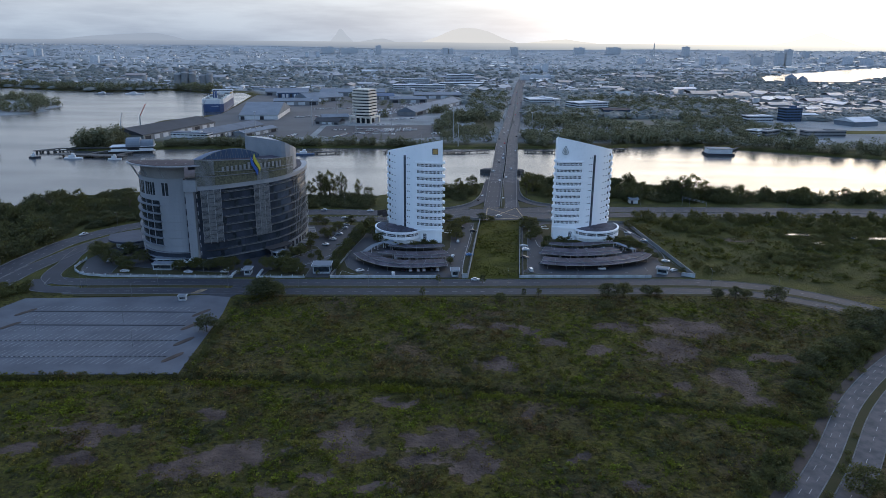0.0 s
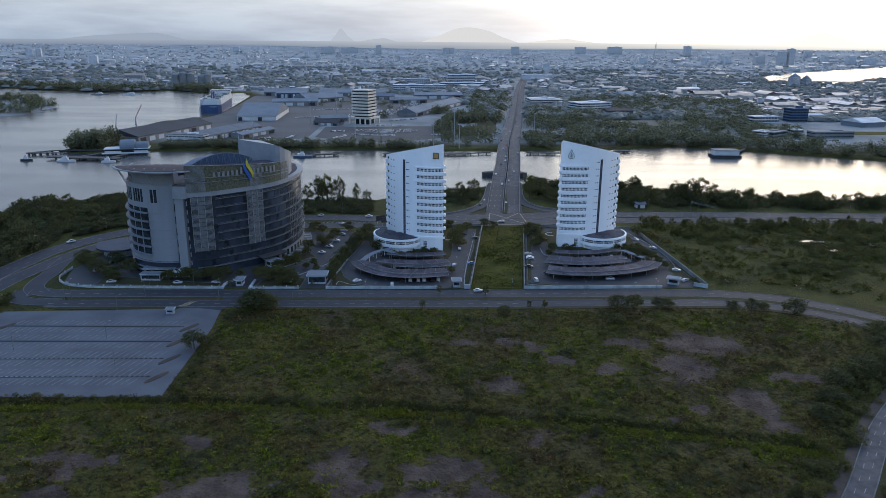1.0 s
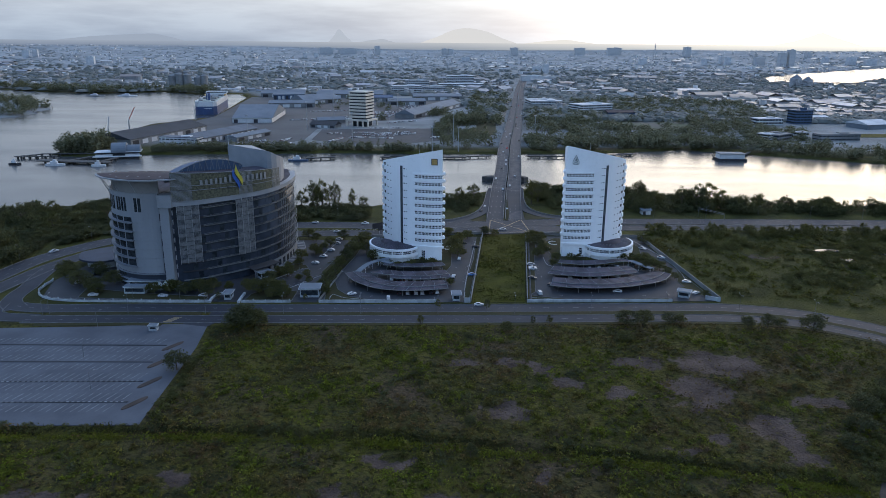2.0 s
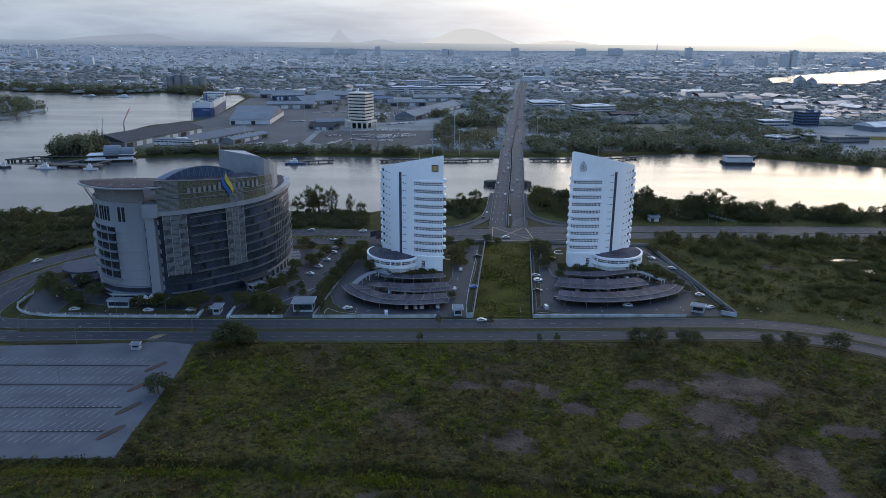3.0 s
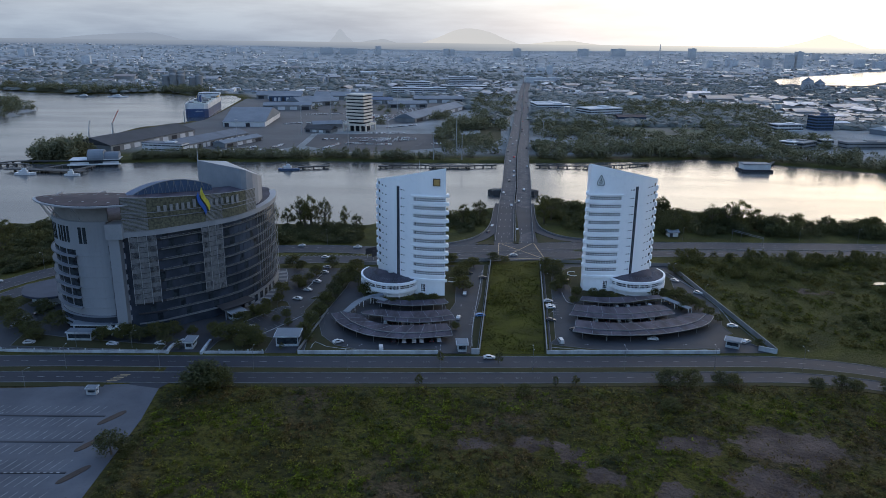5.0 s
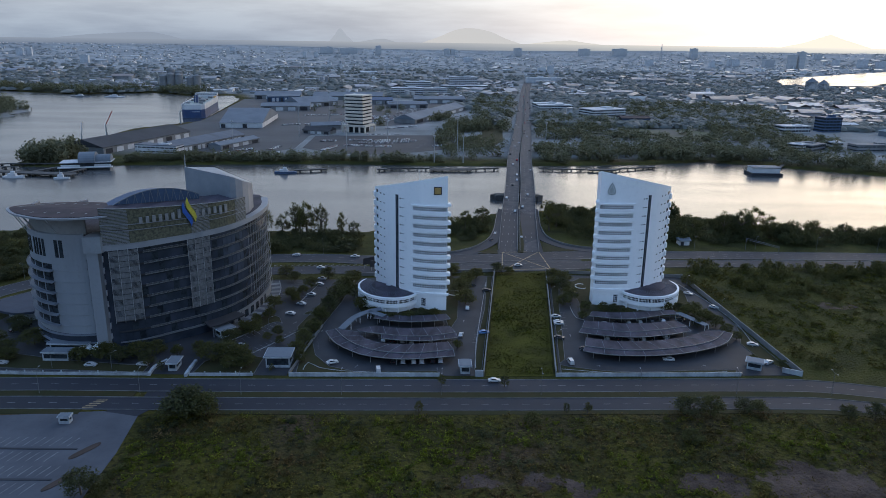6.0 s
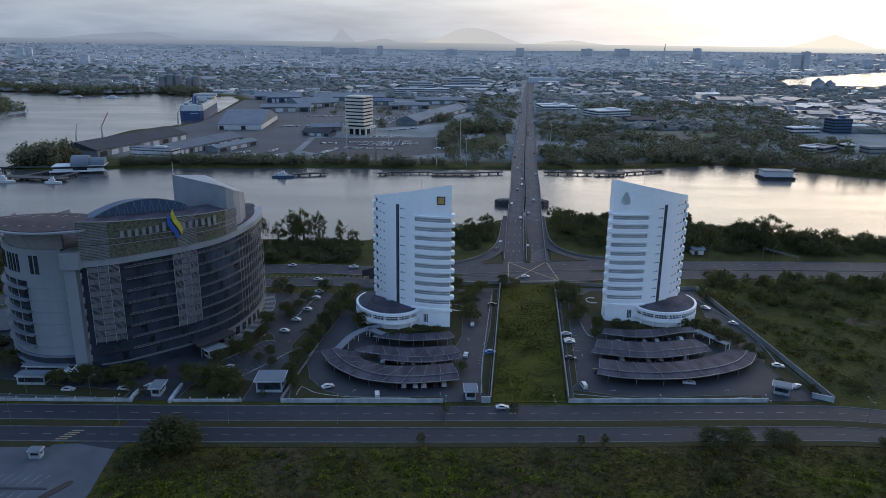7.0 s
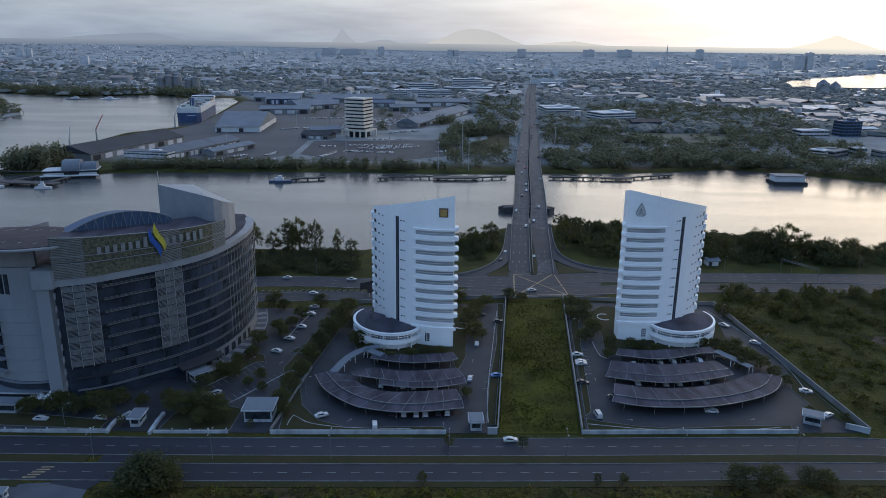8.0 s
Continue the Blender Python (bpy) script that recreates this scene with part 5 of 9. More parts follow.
for pts, mat, lab in (
    ([(-61, 281.5), (-9, 283.8), (-10, 285.4), (-40, 283.8), (-50, 287), (-57, 295), (-60, 304), (-62, 312), (-63, 300)], M_verge, "grass bed inside the front wall"),
    ([(35.4, 285.2), (100, 288.4), (101, 291.2), (82, 290), (64, 287.8), (52, 288.4), (40, 290.6), (36, 292)], M_verge, "grass bed inside the front wall"),
    ([(3.6, 287), (6.4, 287), (15.2, 380), (12.5, 380), (9.6, 340), (5.6, 312)], M_verge, "grass strip beside the side wall"),
    ([(36, 293), (38.4, 296), (41, 318), (44, 345), (48, 372), (46, 383), (45, 383)], M_verge, "grass strip beside the side wall"),
    ([(-6, 318), (-2.6, 330), (-2.4, 350), (2, 372), (-6, 378), (-30, 376), (-50, 368), (-50, 345), (-44, 330), (-30, 329), (-8, 331)], M_verge, "planted bed round the foot of the tower"),
    ([(52, 336), (60, 333), (80, 334), (98, 338), (104, 344), (108, 366), (100, 380), (60, 380), (52, 372), (54, 350)], M_verge, "planted bed round the foot of the tower"),
    ([(114, 300), (121.4, 290.4), (117.5, 330), (116, 322), (112, 312)], M_verge, "grass bed beside the slanting wall"),
    ([(-176, 280.5), (-116, 279.5), (-116, 284), (-150, 287), (-178, 292)], M_verge, "planted bed inside the railings"),
    ([(-98, 280.2), (-76, 280.8), (-76, 292), (-90, 296), (-97, 288)], M_verge, "planted bed beside the gate"),
    ([(-63.6, 302), (-60, 318), (-56, 345), (-54.6, 372), (-60, 372), (-66, 340), (-70, 318)], M_verge, "dark planted strip between the plots"),
    ([(-93.9, 304.6), (-81, 322), (-77.4, 321.6), (-80, 327), (-86, 330), (-91, 322), (-97, 311)], M_verge, "planted island in the forecourt"),
    ([(-70.5, 330), (-69.2, 333.4), (-65.5, 333.6), (-62.6, 331.8), (-65, 329.6)], M_verge, "leaf-shaped planted island")):
    bm = bmesh.new()
    prism(bm, pts, -0.2, 0.14)
    ob = solo("planting_bed", bm, mat, lab, "planting bed", "structure")
    kb = bmesh.new()
    ring = [(*p, 0.1) for p in pts]
    for a, b_ in zip(ring, ring[1:] + ring[:1]):
        beam(kb, a, b_, 0.22, 0.24)
    part("kerb", kb, M_kerb, ob)


def wall_run(pts, h, th, label, mat=M_white_wall, posts=0.0, cap=True):
    L = spline(pts, 6) if len(pts) > 2 else [pts[0], pts[1]]
    bm = bmesh.new()
    band(bm, offset(L, th / 2), offset(L, -th / 2), -0.3, h)
    w = solo("boundary_wall", bm, mat, label, "wall", "structure")
    if cap:
        cb = bmesh.new()
        band(cb, offset(L, th / 2 + 0.08), offset(L, -th / 2 - 0.08), h, h + 0.12)
        part("coping", cb, mat, w)
    if posts:
        acc = length_at(L)
        s = 0.0
        while s < acc[-1]:
            p = stretch_of(L, acc, s, min(s + 0.1, acc[-1]), 1)[0]
            pb = bmesh.new()
            box(pb, (*p, -0.2), (0.34, 0.34, h + 1.1))
            part("post", pb, mat, w)
            s += posts
        rb = bmesh.new()
        band(rb, offset(L, 0.05), offset(L, -0.05), h + 0.5, h + 0.56)
        part("rail", rb, M_steel, w)
    return w


wall_run([(-200, 300), (-199, 288), (-192, 280), (-178, 276.6), (-145, 276.9), (-113, 278)], 0.85, 0.22, "low white boundary wall with posts and rails", posts=6.5)
wall_run([(-98.5, 278.4), (-76, 279.4)], 0.85, 0.22, "low white boundary wall with posts and rails", posts=5.5)
wall_run([(-63, 279.6), (-9.0, 282.0)], 1.3, 0.22, "long white boundary wall along the road", posts=0)
wall_run([(3.8, 282.6), (6.7, 282.7)], 2.2, 0.4, "short white gate wall")
wall_run([(33.1, 283.9), (101.1, 287.2)], 1.3, 0.22, "long white boundary wall along the road")
wall_run([(6.9, 282.7), (16.9, 388.6)], 2.1, 0.25, "grey plastered side wall of the plot", M_concrete)
wall_run([(33.2, 284), (43.8, 388.8)], 2.1, 0.25, "grey plastered side wall of the plot", M_concrete)
wall_run([(123.6, 288), (113, 384)], 2.1, 0.25, "grey plastered wall slanting along the drive", M_concrete)
wall_run([(117.6, 290.6), (123.6, 288)], 1.9, 0.3, "short white gate wall")
wall_run([(113, 384), (45, 387)], 1.6, 0.25, "grey rear boundary wall", M_concrete)
wall_run([(16, 387), (-52, 377)], 1.6, 0.25, "grey rear boundary wall", M_concrete)


def resample(pts, n):
    L = spline(pts, 0.8)
    return stretch_of(L, length_at(L), 0, length_at(L)[-1], n)


def shelter(front, back, label, n=28, zf=3.3, zb=2.7, posts=7):
    """A curved open car shelter: sloping metal roof, pale fascia, posts."""
    Fp, Bp = resample(front, n), resample(back, n)
    e = thing("car_shelter", label, "car shelter", "curved car shelters")
    bm = bmesh.new()
    R = [[bm.verts.new((*f, zf)), bm.verts.new((*b_, zb)), bm.verts.new((*b_, zb - 0.12)), bm.verts.new((*f, zf - 0.12))] for f, b_ in zip(Fp, Bp)]
    for a, b_ in zip(R, R[1:]):
        for i in range(4):
            bm.faces.new((a[i], a[(i + 1) % 4], b_[(i + 1) % 4], b_[i]))
    bm.faces.new(R[0])
    bm.faces.new(R[-1][::-1])
    part("roof", bm, M_roof, e)
    bm = bmesh.new()
    band(bm, offset(Fp, 0.08), offset(Fp, -0.08), zf - 0.2, zf + 0.1)
    part("fascia", bm, M_louvre, e, "pale front fascia")
    for k in range(0, n + 1, 4):
        bm = bmesh.new()
        beam(bm, (*Fp[k], zf + 0.06), (*Bp[k], zb + 0.06), 0.16, 0.06)
        part("roof_joint", bm, M_greyroof, e, "pale roof joint strip")
    for k in range(posts):
        i = round(n * (k + 0.4) / posts)
        p = (Fp[i][0] * 0.85 + Bp[i][0] * 0.15, Fp[i][1] * 0.85 + Bp[i][1] * 0.15)
        bm = bmesh.new()
        tube(bm, (*p, 0), (*p, zf - 0.15), 0.08, n=6)
        part("post", bm, M_steel, e)
    return e


SHL = "curved open car shelter with a dark metal roof"
A5f = [(-56.0, 309.4), (-50.3, 300.0), (-41.3, 292.7), (-34.4, 289.9), (-21.6, 288.6), (-3.6, 291.7)]
A5m = [(-52.3, 310.8), (-45.9, 301.9), (-37.2, 295.5), (-27.5, 292.7), (-16.5, 293.0), (-4.2, 296.1)]
A5i = [(-43.0, 309.6), (-38.5, 304.0), (-30.3, 300.6), (-20.8, 300.7), (-6.5, 303.1)]
shelter(A5f, A5m, SHL, 36, 3.0, 3.1)
shelter(A5m, A5i, SHL, 36, 3.4, 2.8)
shelter([(-42.4, 309.4), (-33.2, 307.6), (-23.2, 306.2), (-13.4, 307.1), (-3.6, 310.5)], [(-43.7, 312.3), (-36.3, 315.5), (-23.8, 314.1), (-6.0, 317.0)], SHL, 28)
shelter([(-32.7, 304.3), (-22.9, 303.0), (-13.2, 303.5), (-2.6, 306.5)], [(-33.0, 307.3), (-23.2, 306.0), (-13.4, 306.9), (-3.4, 310.2)], SHL, 24, 3.0, 3.1)
shelter([(-38.2, 321.5), (-24.3, 318.9), (-9.8, 320.8), (-5.7, 322.7)], [(-37.2, 327.4), (-24, 326), (-7.9, 328.6)], SHL, 24)
B5f = [(45.5, 297.9), (53.5, 295.7), (64.4, 295.2), (79.6, 296.9), (94.7, 301.9), (104.0, 307.5), (109.7, 315.0)]
B5m = [(47.0, 301.3), (58.2, 299.1), (71.3, 299.4), (87.8, 303.2), (99.9, 309.0), (107.0, 316.8)]
B5i = [(49.0, 309.4), (60.6, 307.1), (74.3, 307.8), (89.7, 312.2), (100.3, 318.4)]
shelter(B5f, B5m, SHL, 36, 3.0, 3.1)
shelter(B5m, B5i, SHL, 36, 3.4, 2.8)
shelter([(46.8, 313.4), (57.8, 311.0), (69.4, 310.4), (82.1, 312.9), (93.6, 316.9)], [(48.9, 317.2), (62.8, 314.4), (73.0, 314.9), (93.1, 320.2)], SHL, 28, 3.0, 3.1)
shelter([(48.9, 317.4), (62.8, 314.6), (73.0, 315.1), (93.1, 320.4)], [(51.7, 325.2), (65.4, 323.4), (76.0, 323.9), (90.7, 327.2)], SHL, 28)
shelter([(54.3, 328.7), (66.3, 326.4), (75.0, 327.2), (87.0, 331.3), (93.7, 332.0)], [(56.9, 335.0), (68, 334), (93.1, 338)], SHL, 24)


def walkway(pts, label):
    L = spline(pts, 2)
    e = thing("covered_walkway", label, "walkway")
    bm = bmesh.new()
    band(bm, offset(L, 1.5), offset(L, -1.5), 3.1, 3.35)
    part("roof", bm, M_greyroof, e)
    for k in range(0, len(L), 3):
        for s in (1.2, -1.2):
            p = offset(L, s)[k]
            bm = bmesh.new()
            tube(bm, (p[0], p[1], 0), (p[0], p[1], 3.1), 0.1, n=6)
            part("post", bm, M_white, e)


walkway([(-50, 311), (-46.5, 322), (-41, 328.5), (-36, 331)], "pale covered walkway from tower to car shelters")
walkway([(-41, 328.5), (-34, 324)], "pale covered walkway from tower to car shelters")
walkway([(102, 322), (98, 328), (94, 334)], "pale covered walkway from tower to car shelters")


def gatehouse(c, s, rz, label, roof_over=0.7, dark_front=True):
    e = thing("gatehouse", label, "gatehouse", m=pose(c[0], c[1], 0.03, 0, 0, rz))
    bm = bmesh.new()
    w, d, h = s
    box(bm, (0, 0, 0), (w, d, 0.9))
    for x in (-w / 2 + 0.2, w / 2 - 0.2):
        for y in (-d / 2 + 0.2, d / 2 - 0.2):
            box(bm, (x, y, 0.9), (0.4, 0.4, h - 0.9))
    box(bm, (0, d / 2 - 0.15, 0.9), (w, 0.3, h - 0.9))
    box(bm, (0, 0, h - 0.5), (w, d, 0.5))
    part("wall", bm, M_white_wall, e)
    bm = bmesh.new()
    box(bm, (0, 0, 0.9), (w - 0.5, d - 0.5, h - 1.5))
    part("window", bm, M_glass, e)
    bm = bmesh.new()
    box(bm, (0, 0, h), (w + 2 * roof_over, d + 2 * roof_over, 0.35))
    part("roof_rim", bm, M_white_wall, e)
    bm = bmesh.new()
    box(bm, (0, 0, h + 0.3), (w + 2 * roof_over - 0.5, d + 2 * roof_over - 0.5, 0.15))
    part("roof", bm, M_greyroof, e)
    return e


gatehouse((-68.8, 288.5), (8.6, 7.5, 4.0), 2.5, "white gatehouse with a flat grey roof and dark opening")
gatehouse((0.2, 286.0), (3.4, 5.0, 3.0), 2.5, "small white guard post at the tower gate")
gatehouse((108.6, 293.2), (5.0, 3.6, 2.9), -22, "small white guard post beside the tower gate")
gatehouse((-106, 283.5), (3.0, 5.5, 2.8), 2.5, "small guard post in the office entrance")
gatehouse((-152, 287.8), (9.5, 4.0, 3.2), 1, "low white pavilion beside the railings", 0.4)
gatehouse((-150, 294.5), (14.0, 8.0, 4.2), 1, "white low annex with a dark flat roof", 0.8)
gatehouse((-97.5, 309.5), (5.5, 4.5, 3.2), 40, "small white shelter in the forecourt", 0.9)
gatehouse((-125, 249.6), (3.2, 2.2, 2.2), 3, "small white ticket booth in the car park", 0.3)
bm = bmesh.new()
prism(bm, spline([(-203, 329), (-197, 318), (-185, 315), (-176, 322), (-178, 334), (-190, 339), (-203, 329)], 3)[:-1], 4.2, 5.2)
e = thing("pavilion", "low pavilion with a broad curved blue-grey roof", "pavilion")
part("roof", bm, M_slate_roof, e)
bm = bmesh.new()
prism(bm, spline([(-199, 328), (-194, 320), (-186, 318), (-179, 323), (-181, 332), (-190, 336), (-199, 328)], 3)[:-1], 0, 4.2)
part("wall", bm, M_white_wall, e)
for x in (-144, -139):
    bm = bmesh.new()
    v = bm.verts.new((x, 297.5 - 4.5, 5.4))
    base = [bm.verts.new((x + dx, 293 + dy, 2.6)) for dx, dy in ((-2.4, -2.4), (2.4, -2.4), (2.4, 2.4), (-2.4, 2.4))]
    for i in range(4):
        bm.faces.new((base[i], base[(i + 1) % 4], v))
    bm.faces.new(base[::-1])
    e = thing("tent", "small white peaked tent beside the office", "tent")
    part("canopy", bm, M_white, e)
    for dx, dy in ((-2.2, -2.2), (2.2, -2.2), (2.2, 2.2), (-2.2, 2.2)):
        bm = bmesh.new()
        tube(bm, (x + dx, 293 + dy, 0), (x + dx, 293 + dy, 2.7), 0.06, n=6)
        part("pole", bm, M_white, e)
# entrance islands of the office gate
for x in (-112.8, -99.6):
    bm = bmesh.new()
    L = spline([(x, 277.6), (x - 0.4, 283), (x + (2 if x < -105 else -0.5), 288)], 1)
    band(bm, offset(L, 0.5), offset(L, -0.5), -0.1, 1.0)
    solo("gate_wall", bm, M_white_wall, "low curved white gate wall", "wall", "structure")

# kerbs, paving and painted bays of the forecourts
def kerb_run(pts, w=0.3):
    L = spline(pts, 2)
    bm = bmesh.new()
    band(bm, offset(L, w / 2), offset(L, -w / 2), -0.1, 0.2)
    solo("kerb", bm, M_kerb_pale, "pale concrete kerb edging the drive", "kerb", "structure")


for pts in ([(-87.5, 296.4), (-83.1, 293.9), (-75, 304.6), (-67.3, 316), (-65.5, 315.7)], [(-75.6, 340.2), (-72.6, 357.2), (-70.5, 368)], [(-87.1, 288.8), (-84.5, 292.2)], [(-93.9, 304), (-87, 313.4), (-81, 321.9), (-77.1, 321.3)],
            [(-59.0, 284), (-58.4, 289.3), (-53.6, 286.0), (-46.4, 284.3), (-37.2, 283.6), (-20, 283.9)], [(36, 289), (52.2, 287.2), (63.8, 286.6), (80, 287.4), (97.2, 290)], [(48.9, 344.9), (49.0, 338), (49.8, 333), (52.7, 331.1)],
            [(107.6, 377.4), (114.1, 357.1), (116, 348.5), (118.4, 331), (117.1, 314.1), (115.5, 309.6)], [(4.2, 288), (4.8, 306), (8.2, 340), (11.6, 372)], [(-46, 333), (-38, 330.6), (-30, 330)]):
    kerb_run(pts)
bm = bmesh.new()
L = stretch_of(FAC, FACC, 38, FL, 24)
band(bm, offset(L, -0.7), offset(L, -5.0), -0.2, 0.12)
ob = solo("pavement", bm, M_lot, "paved walk along the foot of the office", "pavement", "structure")
kb = bmesh.new()
band(kb, offset(L, -5.0), offset(L, -5.3), -0.2, 0.18)
part("kerb", kb, M_kerb_pale, ob)
for k in range(0, 24, 2):
    kb = bmesh.new()
    band(kb, offset(L[k:k + 2], -0.8), offset(L[k:k + 2], -4.9), 0.10, 0.128)
    part("paving_band", kb, M_concrete, ob, "pale paving band")
bays = bmesh.new()
for (xa, ya), (xb, yb_), n_, rz, ln in (((-91, 305), (-79, 320), 8, -40, 4.6), ((-82, 297), (-69, 314), 9, -40, 4.6), ((-75.2, 342), (-70.4, 368), 10, 12, 4.6), ((-88, 346), (-82, 366), 8, 12, 4.2), ((-185, 296), (-181, 316), 8, 30, 4.4),
                                        ((41.6, 320), (43.4, 338), 7, 0, 4.2), ((5.4, 308), (7.6, 322), 6, 0, 4.2)):
    for k in range(n_ + 1):
        f = k / n_
        box(bays, (xa + (xb - xa) * f, ya + (yb_ - ya) * f, 0.04), (ln, 0.12, 0.012), rz)
for x, y, rz in ((-40, 287.6, 60), (-10, 287, 95), (50, 292, 5), (90, 294, 20), (113, 330, 100), (44, 316, 85), (0, 327, 85), (-78, 300, 55), (-72, 322, 60), (-112, 300, 80)):
    box(bays, (x, y, 0.04), (1.8, 0.18, 0.012), rz)
    a = radians(rz)
    for s_ in (35, -35):
        box(bays, (x + math.cos(a) * 0.75 - math.sin(a) * 0.2 * s_ / 35, y + math.sin(a) * 0.75 + math.cos(a) * 0.2 * s_ / 35, 0.04), (0.7, 0.16, 0.012), rz - s_)
solo("road_markings", bays, M_line, "worn white parking bays and arrows of the forecourts", "road markings", "stuff")
wall_run([(-63.3, 280.2), (-59.4, 318.6)], 1.2, 0.2, "low grey wall between the office and tower plots", M_concrete)

# ---------- trees and scrub ----------
RNG = np.random.default_rng(7)


def crown_mesh(name, rx, rz, clumps, per, spread, leaf, seed, mat):
    r = np.random.default_rng(seed)
    p = crown_points(r, rx, rz, clumps, per, spread)
    v, f = leaf_tris(p, r.uniform(leaf * 0.6, leaf * 1.3, len(p)), r)
    return np_mesh(name, v, f, mat)


CROWNS = [crown_mesh("crown", 1.0, 0.85, 58, 36, 0.17, 0.088, k, M_leaf if k in (1, 3) else M_leaf_dark) for k in range(5)]


def trunk_mesh(seed):
    r = random.Random(seed)
    bm = bmesh.new()
    tube(bm, (0, 0, -0.1), (0.02, 0.01, 0.62), 0.05, 0.032, 7)
    for k in range(5):
        a = k * 1.26 + r.random()
        tube(bm, (0.015, 0.01, 0.42 + 0.04 * k), (math.cos(a) * 0.4, math.sin(a) * 0.4, 0.8 + 0.1 * r.random()), 0.022, 0.008, 5)
    return mesh_of("trunk", finish(bm), M_bark)


THIN = [crown_mesh("crown", 1.0, 0.95, 46, 34, 0.13, 0.085, k + 20, M_leaf_dark if k else M_leaf) for k in range(2)]
TRUNKS = [trunk_mesh(k) for k in range(3)]


def tree(x, y, h, r, label="bushy broad-leaved tree with a dark green crown", seed=0, z=0.0, group="", name="tree", crown=None):
    e = thing(name, label, "tree" if name == "tree" else "shrub", group, pose(x, y, z, 0, 0, seed * 47 % 360))
    t = new("trunk", TRUNKS[seed % 3])
    t.parent = e
    t.scale = (h * 0.8, h * 0.8, h * 0.85)
    c = new("crown", (CROWNS + THIN)[seed % 5 if crown is None else crown])
    c.parent = e
    c.location = (0, 0, h * 0.50)
    c.scale = (r, r, h * 0.52)
    return e


TREES = [(-89, 256, 8.5, 7.2), (-83, 255, 6, 4.0), (-92, 256.6, 7.5, 5.4), (-86, 255.6, 7.2, 5.0), (-101.5, 219, 7.5, 4.2), (73, 262, 6.5, 4.6), (80, 262, 7, 3.6), (92, 264.5, 5, 3.0), (96.5, 264.5, 4.5, 2.6), (124.4, 262, 5, 2.8), (132.5, 261.5, 6, 3.2), (138, 262, 4.5, 2.4), (150.5, 259.5, 7.5, 4.6), (69, 248, 4, 3.0), (168, 223, 9, 6.5), (179, 229, 10, 7), (174, 236, 8, 6), (133, 200, 7, 4.8), (141, 205, 7, 5), (126, 190, 6, 4.2), (118, 181, 5, 3.6), (110, 133, 8, 5), (122, 128, 8, 6), (160, 214, 8, 5)]
TREES += [(4.8, 188, 4.2, 1.8), (4.6, 173.5, 4.6, 2.0), (-46.6, 180, 4.2, 1.7), (43.3, 170.5, 3.6, 1.5), (21.4, 254.5, 4.0, 2.6), (148, 208, 8, 5.4)]
for k, (x, y, h, r) in enumerate(TREES):
    tree(x, y, h, r, "bushy dark green tree standing in the rough grass", k, group="field trees")
PLOT_TREES = [(-143, 287, 5.5, 3.4), (-136, 289, 6, 3.8), (-123, 290, 6.5, 4.2), (-117, 293, 5.5, 3.2), (-116, 284, 6, 2.6), (-95, 289, 7, 4.4), (-89, 291, 7, 4.6), (-84, 290, 6.5, 4.0), (-80, 285, 5, 3.0), (-92, 301, 6.5, 3.6), (-86, 311, 6, 3.6), (-63.5, 304, 6.0, 3.2), (-62, 314, 5.6, 3.0), (-61.5, 325, 6.2, 3.6), (-60, 335, 6.5, 3.8), (-58, 346, 7.5, 4.4), (-57, 358, 7.2, 4.4), (-55, 368, 6.5, 4.0), (-51, 350, 6, 3.6), (-68, 372, 6, 3.4), (-74, 360, 5.5, 3.2), (-80, 347, 5.5, 3.4), (-85, 336, 6, 3.6), (-90, 374, 6, 3.6)]
PLOT_TREES += [(-84, 368, 5, 3.0), (-174, 290, 6, 4.2), (-168, 298, 6.5, 4.6), (-184, 296, 7, 5), (-195, 305, 7, 5.0), (-181, 308, 7, 4.6), (-174, 330, 6, 3.8), (-202, 313, 6, 4), (-170, 286, 5, 3.4), (1, 345, 7, 4.2), (-1, 353, 7.5, 4.4), (0, 362, 6.5, 4.2), (2, 371, 6, 3.6), (7, 377, 5.5, 3.4), (-24, 327, 4.4, 2.6), (-18, 328.5, 5, 2.6), (-13, 329.5, 4.6, 2.4), (-31, 325, 3.6, 2.2), (-35, 327, 3.4, 2.0), (50, 352, 6.5, 3.8), (48, 362, 7, 4.2), (50, 373, 6.5, 4.2), (45.5, 379, 5.5, 3.2), (55, 341, 4.6, 2.4)]
PLOT_TREES += [(63, 340, 4.4, 2.3), (67, 338.5, 4.6, 2.4), (99, 335, 6, 3.6), (104, 331, 6.5, 3.8), (108, 327, 5.5, 3.2), (103, 340, 5.6, 3.4), (97, 341, 4.5, 2.6), (110, 321, 4.5, 2.6), (113, 373, 6, 3.6), (44, 368, 5, 3.0), (-2.6, 303, 3.5, 1.8), (18, 386, 5, 3.6), (24, 384, 4, 2.6), (-6, 380, 6, 4.0), (-16, 381, 6, 3.8), (-30, 378, 5, 3.2), (119.5, 294, 3, 1.8), (110, 297.5, 3.0, 1.7), (-91, 314, 4.5, 2.4), (-88, 321, 4.2, 2.2), (-84, 326, 4.6, 2.5), (-92, 308, 3.6, 1.8), (-79, 306, 3.4, 1.8), (-76, 311, 3.8, 2.0)]
